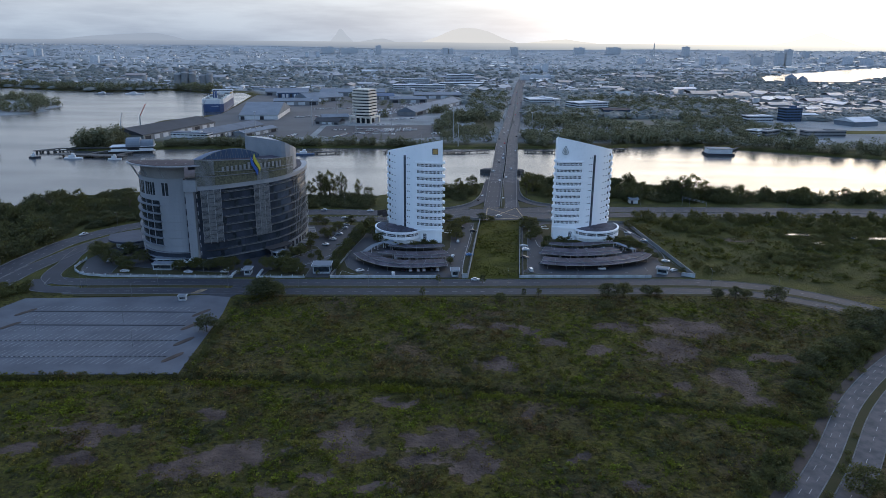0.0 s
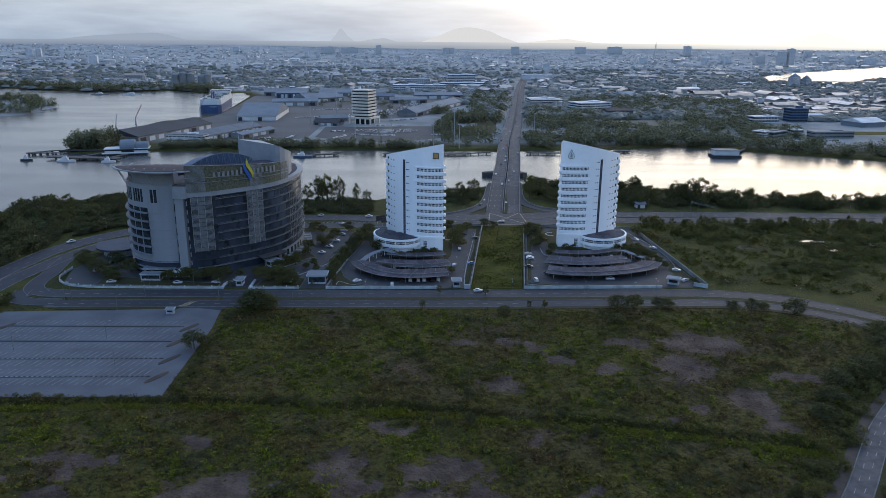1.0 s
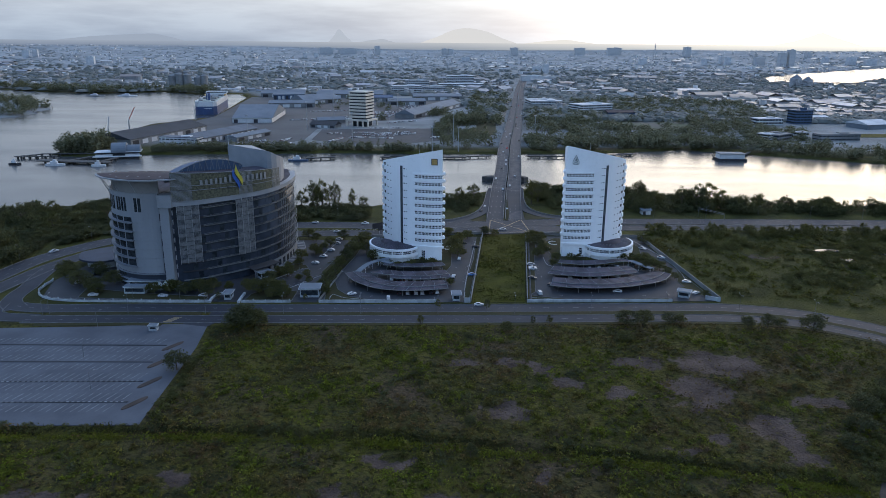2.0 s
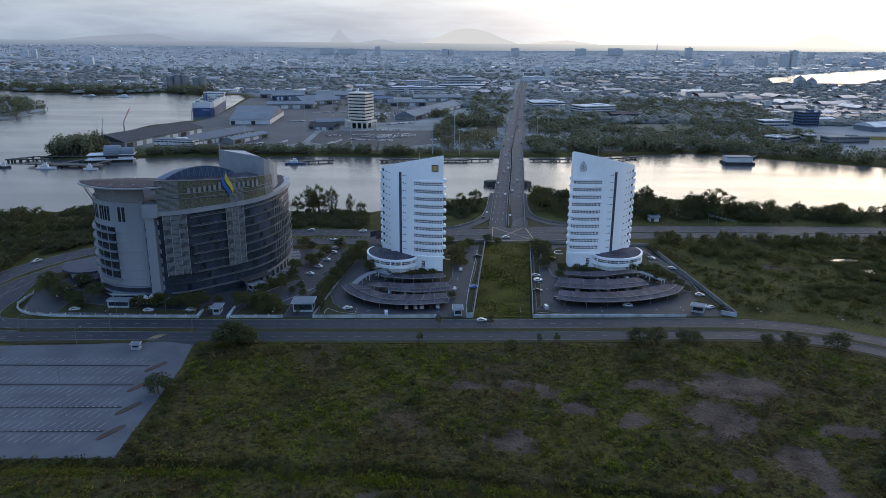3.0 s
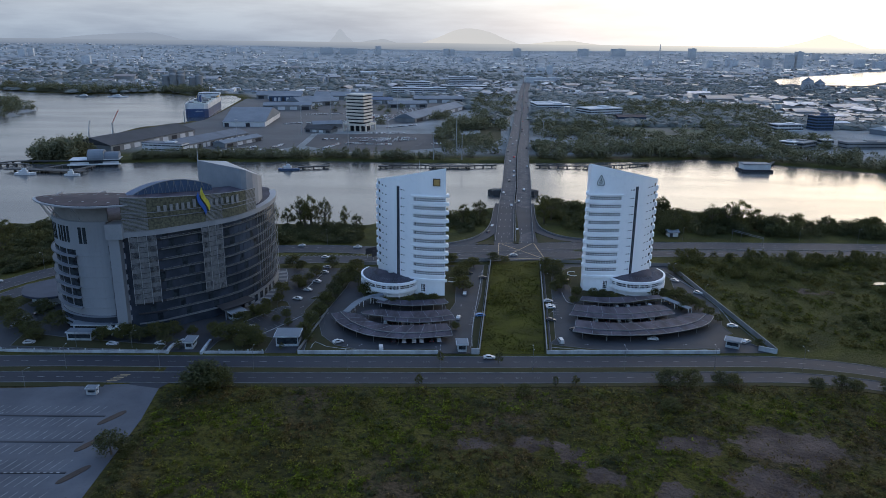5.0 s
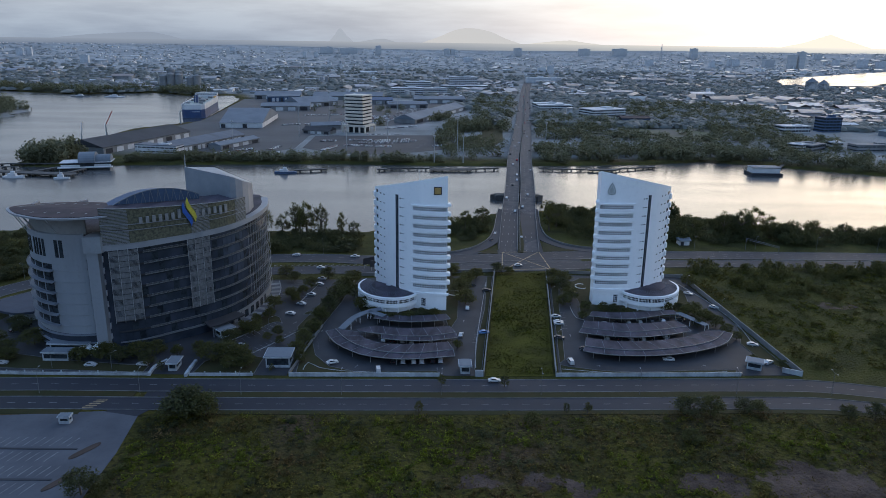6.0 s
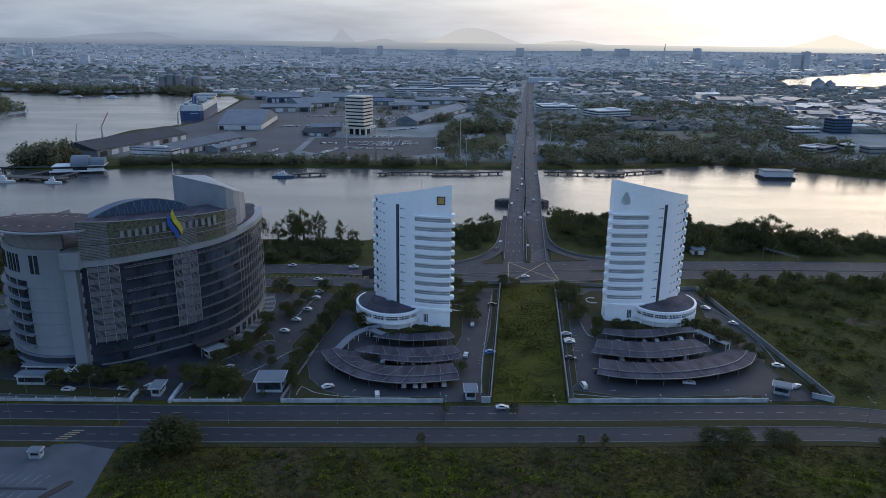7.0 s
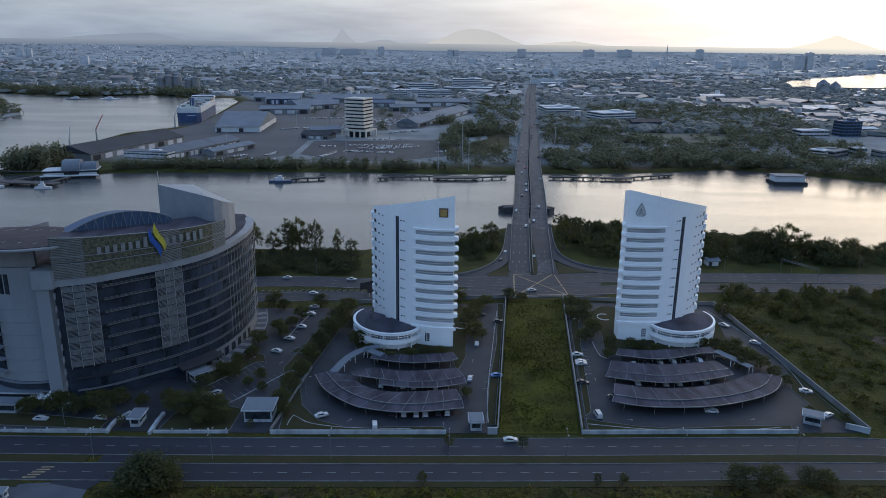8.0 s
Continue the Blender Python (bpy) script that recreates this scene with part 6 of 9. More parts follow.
PLOT_TREES += [(-73, 303, 3.6, 1.7), (-86, 284, 5, 3.0), (-82, 288, 4.6, 2.6), (-77, 343, 4.4, 2.2), (-76, 352, 4.6, 2.5), (-64, 296, 5.5, 3.0), (-61.5, 290, 4.4, 2.2), (-40, 332, 3.4, 2.2), (-46, 338, 5.5, 3.2), (-12, 331, 3.2, 2.0), (72, 337, 3.4, 2.0), (92, 343, 4.2, 2.6), (100, 326, 4.2, 2.4), (107, 333, 4.4, 2.4), (112, 316, 3.4, 1.9), (46, 346, 5.5, 3.2), (52, 332, 3.6, 2.0), (-128, 287, 5.5, 3.6), (-134, 291, 5, 3.4), (-109, 292, 4.6, 2.0), (-101, 294, 5.4, 2.4)]
for k, (x, y, h, r) in enumerate(PLOT_TREES):
    tree(x, y, h, r, "small ornamental tree in a planting bed", k + 3, 0.1, "garden trees", crown=(1, 3, 1, 3, 0)[k % 5])
for k, (x, y, h) in enumerate(((-70, 282.5, 3.0), (-110, 281, 4.0), (-8, 276, 4.2), (14, 276, 4.4), (40, 261.5, 4.0), (33, 261.2, 3.6), (-15, 259.5, 4.2))):
    tree(x, y, h, h * 0.34, "slender young street tree with a thin crown", k, 0.1, "young street trees", crown=5 + k % 2)


def wood(name, label, places, mat, templates, kind="stuff"):
    """Many trees in one mesh: places are rows of x, y, z, radius, height."""
    V, Fq, nv = [], [], 0
    r = np.random.default_rng(len(places))
    for i, (x, y, z, rad, h) in enumerate(places):
        tv, tf = templates[i % len(templates)]
        a = r.uniform(0, 6.28)
        c, s = math.cos(a), math.sin(a)
        v = np.empty_like(tv)
        v[:, 0] = (tv[:, 0] * c - tv[:, 1] * s) * rad + x
        v[:, 1] = (tv[:, 0] * s + tv[:, 1] * c) * rad + y
        v[:, 2] = tv[:, 2] * h + z
        V.append(v)
        Fq.append(tf + nv)
        nv += len(v)
    me = np_mesh(name, np.concatenate(V), np.concatenate(Fq), mat)
    me.polygons.foreach_set("use_smooth", np.ones(len(me.polygons), bool))
    ob = new(name, me)
    return tagged(ob, label, "woodland", kind=kind)


def template(seed, clumps, per, spread, leaf, flat=0.35):
    r = np.random.default_rng(seed)
    p = crown_points(r, 1.0, 0.46, clumps, per, spread) * np.array([1, 1, r.uniform(0.8, 1.25)]) + np.array([0, 0, 0.54])
    p = np.concatenate([p, np.stack([r.uniform(-0.8, 0.8, clumps * 2), r.uniform(-0.8, 0.8, clumps * 2), r.uniform(0.02, 0.4, clumps * 2)], 1)])
    v, f = leaf_tris(p, r.uniform(leaf * 0.6, leaf * 1.4, len(p)), r, flat)
    # a few limbs
    lv, lf = [], []
    for k in range(4):
        a = k * 1.6 + r.uniform(0, 1)
        b0, b1 = np.array([0, 0, 0.0]), np.array([math.cos(a) * 0.4, math.sin(a) * 0.4, 0.85])
        w = np.array([math.sin(a), -math.cos(a), 0]) * 0.03
        lf.append(np.array([0, 1, 2]) + len(v) + 3 * k)
        lv += [b0 - w, b0 + w, b1]
    return np.concatenate([v, np.array(lv)]), np.concatenate([f, np.array(lf)])


NEAR_T = [template(k, 30, 12, 0.145, 0.118) for k in range(7)]
BUSH_T = [template(k + 80, 22, 13, 0.15, 0.13) for k in range(5)]
BANK_T = [template(k + 40, 15, 8, 0.17, 0.18, 1.7) for k in range(5)]


def dome_template(seed):
    """A far crown: a lumpy leafy dome with loose sprays over it."""
    r = np.random.default_rng(seed)
    n, m = 7, 3
    v, f = [], []
    for i in range(m + 1):
        for j in range(n):
            t, a = i / m * 1.5, j / n * 2 * math.pi
            k = r.uniform(0.75, 1.1)
            v.append((math.cos(t) * math.cos(a) * k, math.cos(t) * math.sin(a) * k, 0.12 + math.sin(t) * 0.85 * r.uniform(0.85, 1.1)))
    for i in range(m):
        for j in range(n):
            f.append((i * n + j, i * n + (j + 1) % n, (i + 1) * n + (j + 1) % n, (i + 1) * n + j))
    p = crown_points(r, 1.0, 0.5, 6, 2, 0.15) + np.array([0, 0, 0.5])
    lv, lf = leaf_quads(p, r.uniform(0.16, 0.32, len(p)), r, 1.6)
    return np.concatenate([np.array(v), lv]), np.concatenate([np.array(f), lf + len(v)])


FAR_T = [dome_template(k + 60) for k in range(6)]



def scatter(poly, n, seed, rmin, rmax, hmin, hmax, avoid=None, z=None):
    r = np.random.default_rng(seed)
    xs = np.array([p[0] for p in poly])
    ys = np.array([p[1] for p in poly])
    x = r.uniform(xs.min(), xs.max(), n * 6)
    y = r.uniform(ys.min(), ys.max(), n * 6)
    ok = inside(poly, x, y)
    if avoid is not None:
        ok &= ~avoid(x, y)
    x, y = x[ok][:n], y[ok][:n]
    zz = np.maximum(land_z(x, y), -2.0) if z is None else np.full(len(x), z)
    rad = r.uniform(rmin, rmax, len(x))
    h = r.uniform(hmin, hmax, len(x)) * (0.8 + 0.2 * wobble(x, y, 22.0, 3.0) + 0.2)
    return np.stack([x, y, zz, rad, h], 1)


def near_slip(x, y):
    return (np.abs(x - (33 + (y - 420) * 0.1)) < 16) | ((y < 430 + 0.25 * np.abs(x - 33)) & (x > -60) & (x < 120) & (y < 446)) | (edge_dist(HU, x, y, False) < 9.5)


BANK_R = [(66, 447), (130, 440), (320, 441), (620, 446), (620, 478), (380, 466), (290, 462), (222, 468), (176, 488), (138, 503), (58, 507), (60, 470)]
BANK_L = [(18, 490), (0, 477), (-28, 456), (-60, 446), (-120, 444), (-170, 448), (-208, 458), (-284, 436), (-300, 400), (-240, 344), (-218, 368), (-176, 394), (-100, 408), (-40, 412), (0, 430), (16, 458)]
BANK_LL = [(-240, 226), (-240, 320), (-234, 346), (-292, 430), (-345, 355), (-410, 250), (-420, 200)]


def patchy(rows):
    """Stands of taller and lower growth."""
    k = np.clip(0.9 + 0.55 * wobble(rows[:, 0], rows[:, 1], 9.0, 2.0) + 0.3 * wobble(rows[:, 0], rows[:, 1], 30.0, 6.0), 0.5, 1.6)
    return rows * np.stack([np.ones_like(k), np.ones_like(k), np.ones_like(k), np.sqrt(k), k], 1)


wood("riverside_trees", "dense dark riverside trees of uneven height", np.concatenate([
    patchy(scatter(BANK_R, 560, 1, 2.6, 5.2, 4.2, 8.0, near_slip)), patchy(scatter(BANK_L, 720, 2, 2.4, 4.6, 2.4, 4.8, near_slip)), patchy(scatter(BANK_LL, 560, 3, 3.2, 6.4, 5.0, 8.6, near_slip))]), M_leaf_dark, NEAR_T)
# taller single trees on the bank
TALL = [(56, 462, 17, 5.2), (62, 470, 14, 5), (-97, 446, 20, 5.5), (-104, 447, 18, 5.5), (-100, 442, 16, 4.5), (-88, 446, 18, 4.5), (-123, 444, 17, 5), (-130, 447, 16, 5.5), (-75, 445, 14, 2.8), (-67, 443, 9, 3.5), (-112, 445, 12, 4), (-40, 446, 8, 5), (2, 462, 12, 5), (13, 468, 13, 5), (-10, 458, 10, 4.5)]
TALL += [(176, 456, 17, 7), (186, 460, 18, 7.5), (166, 458, 15, 6.5), (194, 456, 14, 6), (138, 452, 14, 6), (146, 458, 12, 5.5), (130, 458, 11, 5), (222, 458, 11, 5), (240, 456, 10, 4.5), (268, 452, 11, 5), (300, 454, 10, 5), (345, 456, 10, 5)]
TALL += [(-280, 392, 14, 6), (-268, 405, 13, 5.5), (-230, 402, 13, 5), (-252, 380, 12, 5)]
for k, (x, y, h, r) in enumerate(TALL):
    tree(x, y, h, r, "tall riverside tree rising over the thicket", k + 1, 0, "tall bank trees", crown=5 + k % 2)
# rough scrub east of the towers
wood("scrub_bushes", "dark bushes and small trees in the rough ground", np.concatenate([
    scatter([(122, 386), (330, 384), (330, 403), (120, 401)], 120, 5, 1.8, 3.8, 2.5, 6.0, z=0), scatter([(140, 360), (180, 362), (176, 386), (134, 386)], 30, 6, 1.6, 3.4, 2.2, 5.0, z=0),
    scatter([(168, 304), (215, 304), (212, 326), (170, 326)], 46, 7, 1.5, 3.2, 1.2, 2.8, z=0), scatter([(196, 335), (330, 318), (330, 384), (205, 384)], 170, 8, 1.5, 3.8, 1.5, 4.2,
            lambda x, y: (np.hypot((x - 219) / 9, (y - 362) / 5) < 1) | (np.hypot((x - 221) / 7, (y - 346) / 5) < 1) | (np.hypot((x - 258) / 16, (y - 357) / 5) < 1), z=0),
    scatter([(128, 292), (136, 290), (140, 300), (126, 310)], 5, 9, 1.4, 2.2, 1.8, 3.0, z=0), scatter([(125, 310), (330, 290), (330, 380), (122, 380)], 60, 10, 0.9, 1.8, 0.8, 2.0, z=0)]), M_leaf, BUSH_T)
wood("hedge_bushes", "low bushes lining the field edge and road", np.concatenate([
    scatter([(86, 130), (106, 151), (134, 182), (166, 211), (186, 238), (178, 250), (160, 218), (130, 188), (100, 158), (78, 132)], 170, 11, 1.2, 3.0, 1.2, 3.4, z=0),
    scatter([(78, 108), (84, 108), (120, 148), (150, 180), (184, 208), (182, 212), (140, 176), (110, 143)], 150, 12, 0.7, 1.2, 1.0, 1.9, lambda x, y: (edge_dist(R1, x, y, False) < 2.9) | (edge_dist(R2, x, y, False) < 3.6), z=0.1),
    scatter([(-230, 240), (-200, 250), (-204, 262), (-232, 262)], 30, 13, 1.8, 3.2, 2, 4, z=0),
    scatter([(-99.6, 238), (-96.8, 187), (-93, 187), (-97, 246)], 46, 14, 0.8, 1.8, 0.8, 1.8, z=0),
    scatter([(-230, 178), (-96, 182), (-96, 185.4), (-230, 184)], 70, 15, 0.8, 1.5, 0.7, 1.5, z=0),
    scatter([(-96, 184), (-20, 184), (56, 177), (108, 168), (108, 171), (56, 179.4), (-20, 186.4), (-96, 187)], 60, 16, 0.7, 1.4, 0.7, 1.6, z=0)]), M_leaf, BUSH_T)

# low dark shrubs in drifts over the field
SHRUB_T = [template(k + 120, 13, 9, 0.17, 0.17) for k in range(4)]


def no_drift(x, y):
    return (wobble(x, y, 8.0, 3.0) + 0.6 * wobble(x, y, 21.0, 5.0) < 0.12) | (bare_at(x, y) > 0.4) | (edge_dist(R1, x, y, False) < 6.8)


wood("field_shrubs", "low dark shrubs in drifts over the field", scatter([(-96, 188), (-99, 236), (-100, 254), (20, 257), (100, 262), (146, 258), (172, 246), (130, 186), (104, 158), (84, 136), (60, 106), (-190, 106), (-220, 178), (-96, 176)], 950, 51, 0.5, 1.5, 0.5, 1.5, no_drift, z=0.1), M_leaf_dark, SHRUB_T)
CLUMP_T = [template(k + 160, 4, 7, 0.3, 0.36, 0.5) for k in range(6)]


def on_mud(x, y):
    return (bare_at(x, y) > 0.35 + 0.25 * wobble(x, y, 2.0, 1.0)) | (wobble(x, y, 6.0, 8.0) + 0.7 * wobble(x, y, 2.7, 2.0) < -0.25)


FIELD_IN = [(-96, 188), (-99, 236), (-100, 254), (20, 257), (100, 262), (146, 258), (172, 246), (130, 186), (104, 158), (84, 136), (60, 106), (-190, 106), (-220, 178), (-96, 176)]
wood("weed_clumps", "dense lumpy clumps of green and brown weeds", scatter(FIELD_IN, 5200, 61, 0.5, 1.25, 0.5, 1.15, on_mud, z=0.05), M_tuft, CLUMP_T)
wood("rough_clumps", "lumpy green weeds over the rough ground by the towers", scatter([(130, 298), (176, 288), (225, 264), (328, 243), (328, 398), (122, 394), (116, 380)], 1500, 62, 0.7, 1.7, 0.6, 1.5, lambda x, y: wobble(x, y, 11.0, 8.0) < -0.2, z=0.05), M_tuft_rough, CLUMP_T)
wood("rough_shrubs", "green shrubs over the rough ground by the towers", scatter([(150, 320), (328, 290), (328, 398), (128, 392), (150, 350)], 330, 63, 0.9, 2.4, 0.9, 2.4, lambda x, y: wobble(x, y, 17.0, 1.0) < 0.0, z=0.05), M_leaf, SHRUB_T)
# field scrub: tufts of grass and weeds, thin over the mud
r = np.random.default_rng(31)
N = 88000
fxx, fyy = r.uniform(-235, 200, N), r.uniform(108, 264, N)
lawn_edge = inside(FIELD, fxx, fyy) & (edge_dist(FIELD, fxx, fyy) > 0.8)
dens = np.clip(0.62 + 0.5 * wobble(fxx, fyy, 9.0, 2.0) + 0.35 * wobble(fxx, fyy, 3.0, 5.0), 0.08, 1)
ok = lawn_edge & (bare_at(fxx, fyy) < r.uniform(0.2, 1.35, N)) & (r.uniform(0, 1, N) < dens)
fxx, fyy = fxx[ok], fyy[ok]
brown = (0.5 + 0.5 * wobble(fxx, fyy, 16.0, 7.0) + 0.25 * wobble(fxx, fyy, 5.0, 1.0) + 0.35 * bare_at(fxx, fyy) + 0.22 * np.clip((fxx - 10) / 70, -1, 1) * (fyy > 178) + 0.1 * (fyy < 172) + r.uniform(-0.25, 0.25, len(fxx))) > 0.70


def tufts(name, label, x, y, mat, seed, per=6, hh=0.6):
    r = np.random.default_rng(seed)
    tall = np.clip(0.7 + 0.5 * wobble(x, y, 11.0, 9.0) + r.uniform(-0.2, 0.3, len(x)), 0.35, 1.5)
    tall = tall * np.where(r.uniform(0, 1, len(x)) < 0.1, 1.7, 1.0)
    T = np.repeat(tall, per)
    ox, oy = r.normal(0, 0.36, len(T)) * T, r.normal(0, 0.36, len(T)) * T
    dome = np.clip(1.1 - np.hypot(ox, oy) / (0.9 * T), 0.1, 1)
    c = np.stack([np.repeat(x, per) + ox, np.repeat(y, per) + oy, r.uniform(0.3, 1.0, len(T)) * dome * hh * 1.5 * T + 0.1], 1)
    v, f = leaf_tris(c, r.uniform(0.16, 0.42, len(c)) * T, r, 0.25)
    return tagged(new(name, np_mesh(name, v, f, mat)), label, "scrub", kind="stuff")


tufts("field_scrub", "rank green grass and weeds over the field", fxx[~brown], fyy[~brown], M_tuft, 1)
tufts("dry_field_scrub", "dry brownish weeds over the field", fxx[brown], fyy[brown], M_tuft_brown, 2)
N = 26000
fxx, fyy = r.uniform(112, 330, N), r.uniform(240, 400, N)
ok = inside(ROUGH, fxx, fyy) & (r.uniform(0, 1, N) < np.clip(0.6 + 0.5 * wobble(fxx, fyy, 12.0, 3.0), 0.1, 1))
tufts("rough_grass", "rank yellow-green grass over the rough ground by the towers", fxx[ok], fyy[ok], M_tuft_rough, 3, 5)
N = 9000
fxx, fyy = r.uniform(7, 43, N), r.uniform(283, 386, N)
ok = inside([(8.2, 283.4), (31.8, 284.4), (42.2, 385.5), (18.2, 384.5)], fxx, fyy)
tufts("plot_grass", "knee-high grass over the walled plot", fxx[ok], fyy[ok], M_tuft_rough, 4, 4, 0.3)
N = 15000
t_ = r.uniform(0, 1, N)
dl = offset(spline(DITCH, 4), -3.4)
da = length_at(dl)
pts_ = stretch_of(dl, da, 0.0, da[-1] - 0.2, 300)
px_ = np.interp(t_ * 300, range(301), [p[0] for p in pts_])
py_ = np.interp(t_ * 300, range(301), [p[1] for p in pts_]) + r.normal(0, 1.0, N)
ok = r.uniform(0, 1, N) < np.clip(0.6 + 0.6 * wobble(px_, py_, 8.0, 1.0), 0.1, 1)
tufts("ditch_grass", "bright green grass along the field ditch", px_[ok], py_[ok], M_tuft_bright, 6, 4, 0.5)
dk = r.uniform(0, 1, N) < 0.4
tufts("ditch_weeds", "dark wet weeds along the field ditch", px_[dk], py_[dk] + 3.6 + 0.3 * r.normal(0, 1, int(dk.sum())), M_tuft_dark, 7, 5, 0.5)
# small ponds in the rough ground
for cx_, cy_, rx_, ry_ in ((217, 363, 8, 2.6), (219.5, 346, 3.0, 4.0), (258, 357, 13, 3.4), (206, 364, 1.4, 1.2), (262, 300, 9, 3)):
    bm = bmesh.new()
    prism(bm, [(cx_ + math.cos(a) * rx_ * (1 + 0.25 * math.sin(3 * a + cx_)), cy_ + math.sin(a) * ry_ * (1 + 0.3 * math.cos(2 * a))) for a in [k * math.pi / 12 for k in range(24)]], 0.2, 0.62)
    solo("pond", bm, M_water, "small still pool among the bushes", "pond", "structure")

# ---------- far bank: port, town and skyline ----------


def ramp_mat(name, cols, rough=0.6, spec=0.3):
    """Colour by island, from a list."""
    m, nt, b = base_mat(name, rough, 0, spec)
    g_ = nt.nodes.new("ShaderNodeNewGeometry")
    r_ = nt.nodes.new("ShaderNodeValToRGB")
    r_.color_ramp.interpolation = "CONSTANT"
    while len(r_.color_ramp.elements) < len(cols):
        r_.color_ramp.elements.new(0.5)
    for k, (e_, c) in enumerate(zip(r_.color_ramp.elements, cols)):
        e_.position, e_.color = k / len(cols), (*c, 1)
    nt.links.new(g_.outputs["Random Per Island"], r_.inputs[0])
    out = hsv_mix(nt, r_.outputs[0], (0.12, 0.12, 0.12), 0.0)
    mixn = hsv_mix(nt, out, (0.16, 0.16, 0.17), noise_fac(nt, 0.08, 0.5, 0.8))
    nt.links.new(mixn, b.inputs["Base Color"])
    return m


M_town_wall = ramp_mat("town_walls", [(0.36, 0.365, 0.37), (0.27, 0.275, 0.285), (0.45, 0.45, 0.45), (0.24, 0.245, 0.25), (0.33, 0.32, 0.31), (0.68, 0.68, 0.68)])
M_town_roof = ramp_mat("town_roofs", [(0.17, 0.18, 0.20), (0.11, 0.115, 0.13), (0.23, 0.245, 0.27), (0.15, 0.12, 0.115), (0.42, 0.43, 0.45), (0.14, 0.17, 0.22), (0.12, 0.122, 0.13)], 0.46, 0.5)
M_cars = ramp_mat("parked_car_paint", [(0.6, 0.6, 0.6), (0.45, 0.46, 0.48), (0.05, 0.05, 0.06), (0.6, 0.61, 0.62), (0.12, 0.13, 0.15), (0.14, 0.06, 0.06), (0.55, 0.55, 0.56)], 0.35)
M_cream = surface("cream_concrete", (0.60, 0.54, 0.46), (0.48, 0.44, 0.38), 0.7, s1=0.1, s2=0.6)
M_hull = surface("navy_hull_paint", (0.03, 0.07, 0.17), (0.03, 0.05, 0.12), 0.5, s1=0.05, s2=0.5)
M_palewall = surface("pale_town_wall", (0.55, 0.56, 0.57), (0.42, 0.43, 0.45), 0.7, s1=0.08, s2=0.6)
# skyline walls and panes: haze put into the colour as low-contrast pale grey
M_greyhaze = surface("hazed_skyline_grey", (0.46, 0.455, 0.45), (0.41, 0.41, 0.405), 0.7, s1=0.03, s2=0.2)
M_tower_pane = surface("hazed_skyline_glazing", (0.38, 0.40, 0.43), (0.33, 0.35, 0.38), 0.4, s1=0.05, s2=0.3)
M_dark_yard = surface("dark_tarmac_yard", (0.058, 0.055, 0.058), (0.040, 0.039, 0.042), 0.8, s1=0.03, s2=0.3, spec=0.3)
M_red = surface("red_chimney_paint", (0.40, 0.06, 0.05), None, 0.6, s1=0.2, s2=2)


def hall(name, a, b_, depth, h, roof_h, label, wall=M_palewall, roof=M_greyroof, doors=0, cat="warehouse", z=0.0):
    """A gabled hall: front foot from a to b_, reaching depth behind."""
    a, b_ = Vector((*a, z)), Vector((*b_, z))
    L = (b_ - a).length
    d = (b_ - a).normalized()
    n_ = Vector((-d.y, d.x, 0))
    if n_.y < 0:
        n_ = -n_
    e = thing(name, label, cat)
    bm = bmesh.new()
    prism(bm, [tuple(p)[:2] for p in (a, b_, b_ + n_ * depth, a + n_ * depth)], z - 0.3, z + h)
    part("wall", bm, wall, e)
    bm = bmesh.new()
    o = 0.8
    q_ = []
    for s in (-o, L + o):
        base = a + d * s
        q_.append([bm.verts.new(tuple(base + n_ * f + Vector((0, 0, zz)))) for f, zz in ((-o, h - 0.1), (depth / 2, h + roof_h), (depth + o, h - 0.1), (depth + o, h - 0.4), (-o, h - 0.4))])
    for i in range(5):
        bm.faces.new((q_[0][i], q_[1][i], q_[1][(i + 1) % 5], q_[0][(i + 1) % 5]))
    bm.faces.new(q_[0])
    bm.faces.new(q_[1][::-1])
    part("roof", bm, roof, e)
    for k in range(doors):
        bm = bmesh.new()
        p = a + d * (L * (k + 0.5) / doors) - n_ * 0.1
        box(bm, (p.x, p.y, z), (L / doors * 0.6, 0.3, h * 0.72), math.degrees(math.atan2(d.y, d.x)))
        part("door", bm, M_palewall if k % 3 else M_asphalt_dark, e)
    return e


def block(name, c, w, d, h, rz, floors, label, wall=M_palewall, cat="building", strip=0.5, z=0.0, roof=None, pane=M_glass):
    """A flat-roofed block with a window strip on every storey."""
    e = thing(name, label, cat, m=pose(c[0], c[1], z, 0, 0, rz))
    bm = bmesh.new()
    box(bm, (0, 0, -0.5), (w, d, h + 0.5))
    part("wall", bm, wall, e)
    fh = h / floors
    for k in range(floors):
        bm = bmesh.new()
        box(bm, (0, 0, k * fh + fh * 0.35), (w + 0.12, d + 0.12, fh * strip))
        part("window_strip", bm, pane, e)
    for x in [(-0.5 + (k + 0.5) / max(2, int(w / 5))) * w for k in range(max(2, int(w / 5)))]:
        bm = bmesh.new()
        box(bm, (x, 0, 0), (0.7, d + 0.4, h))
        part("pier", bm, wall, e)
    bm = bmesh.new()
    box(bm, (0, 0, h), (w + 0.8, d + 0.8, 0.6))
    part("roof", bm, roof or wall, e)
    bm = bmesh.new()
    box(bm, (w * 0.15, 0, h + 0.6), (w * 0.25, d * 0.4, min(3.0, h * 0.15)))
    part("roof_hut", bm, wall, e)
    return e


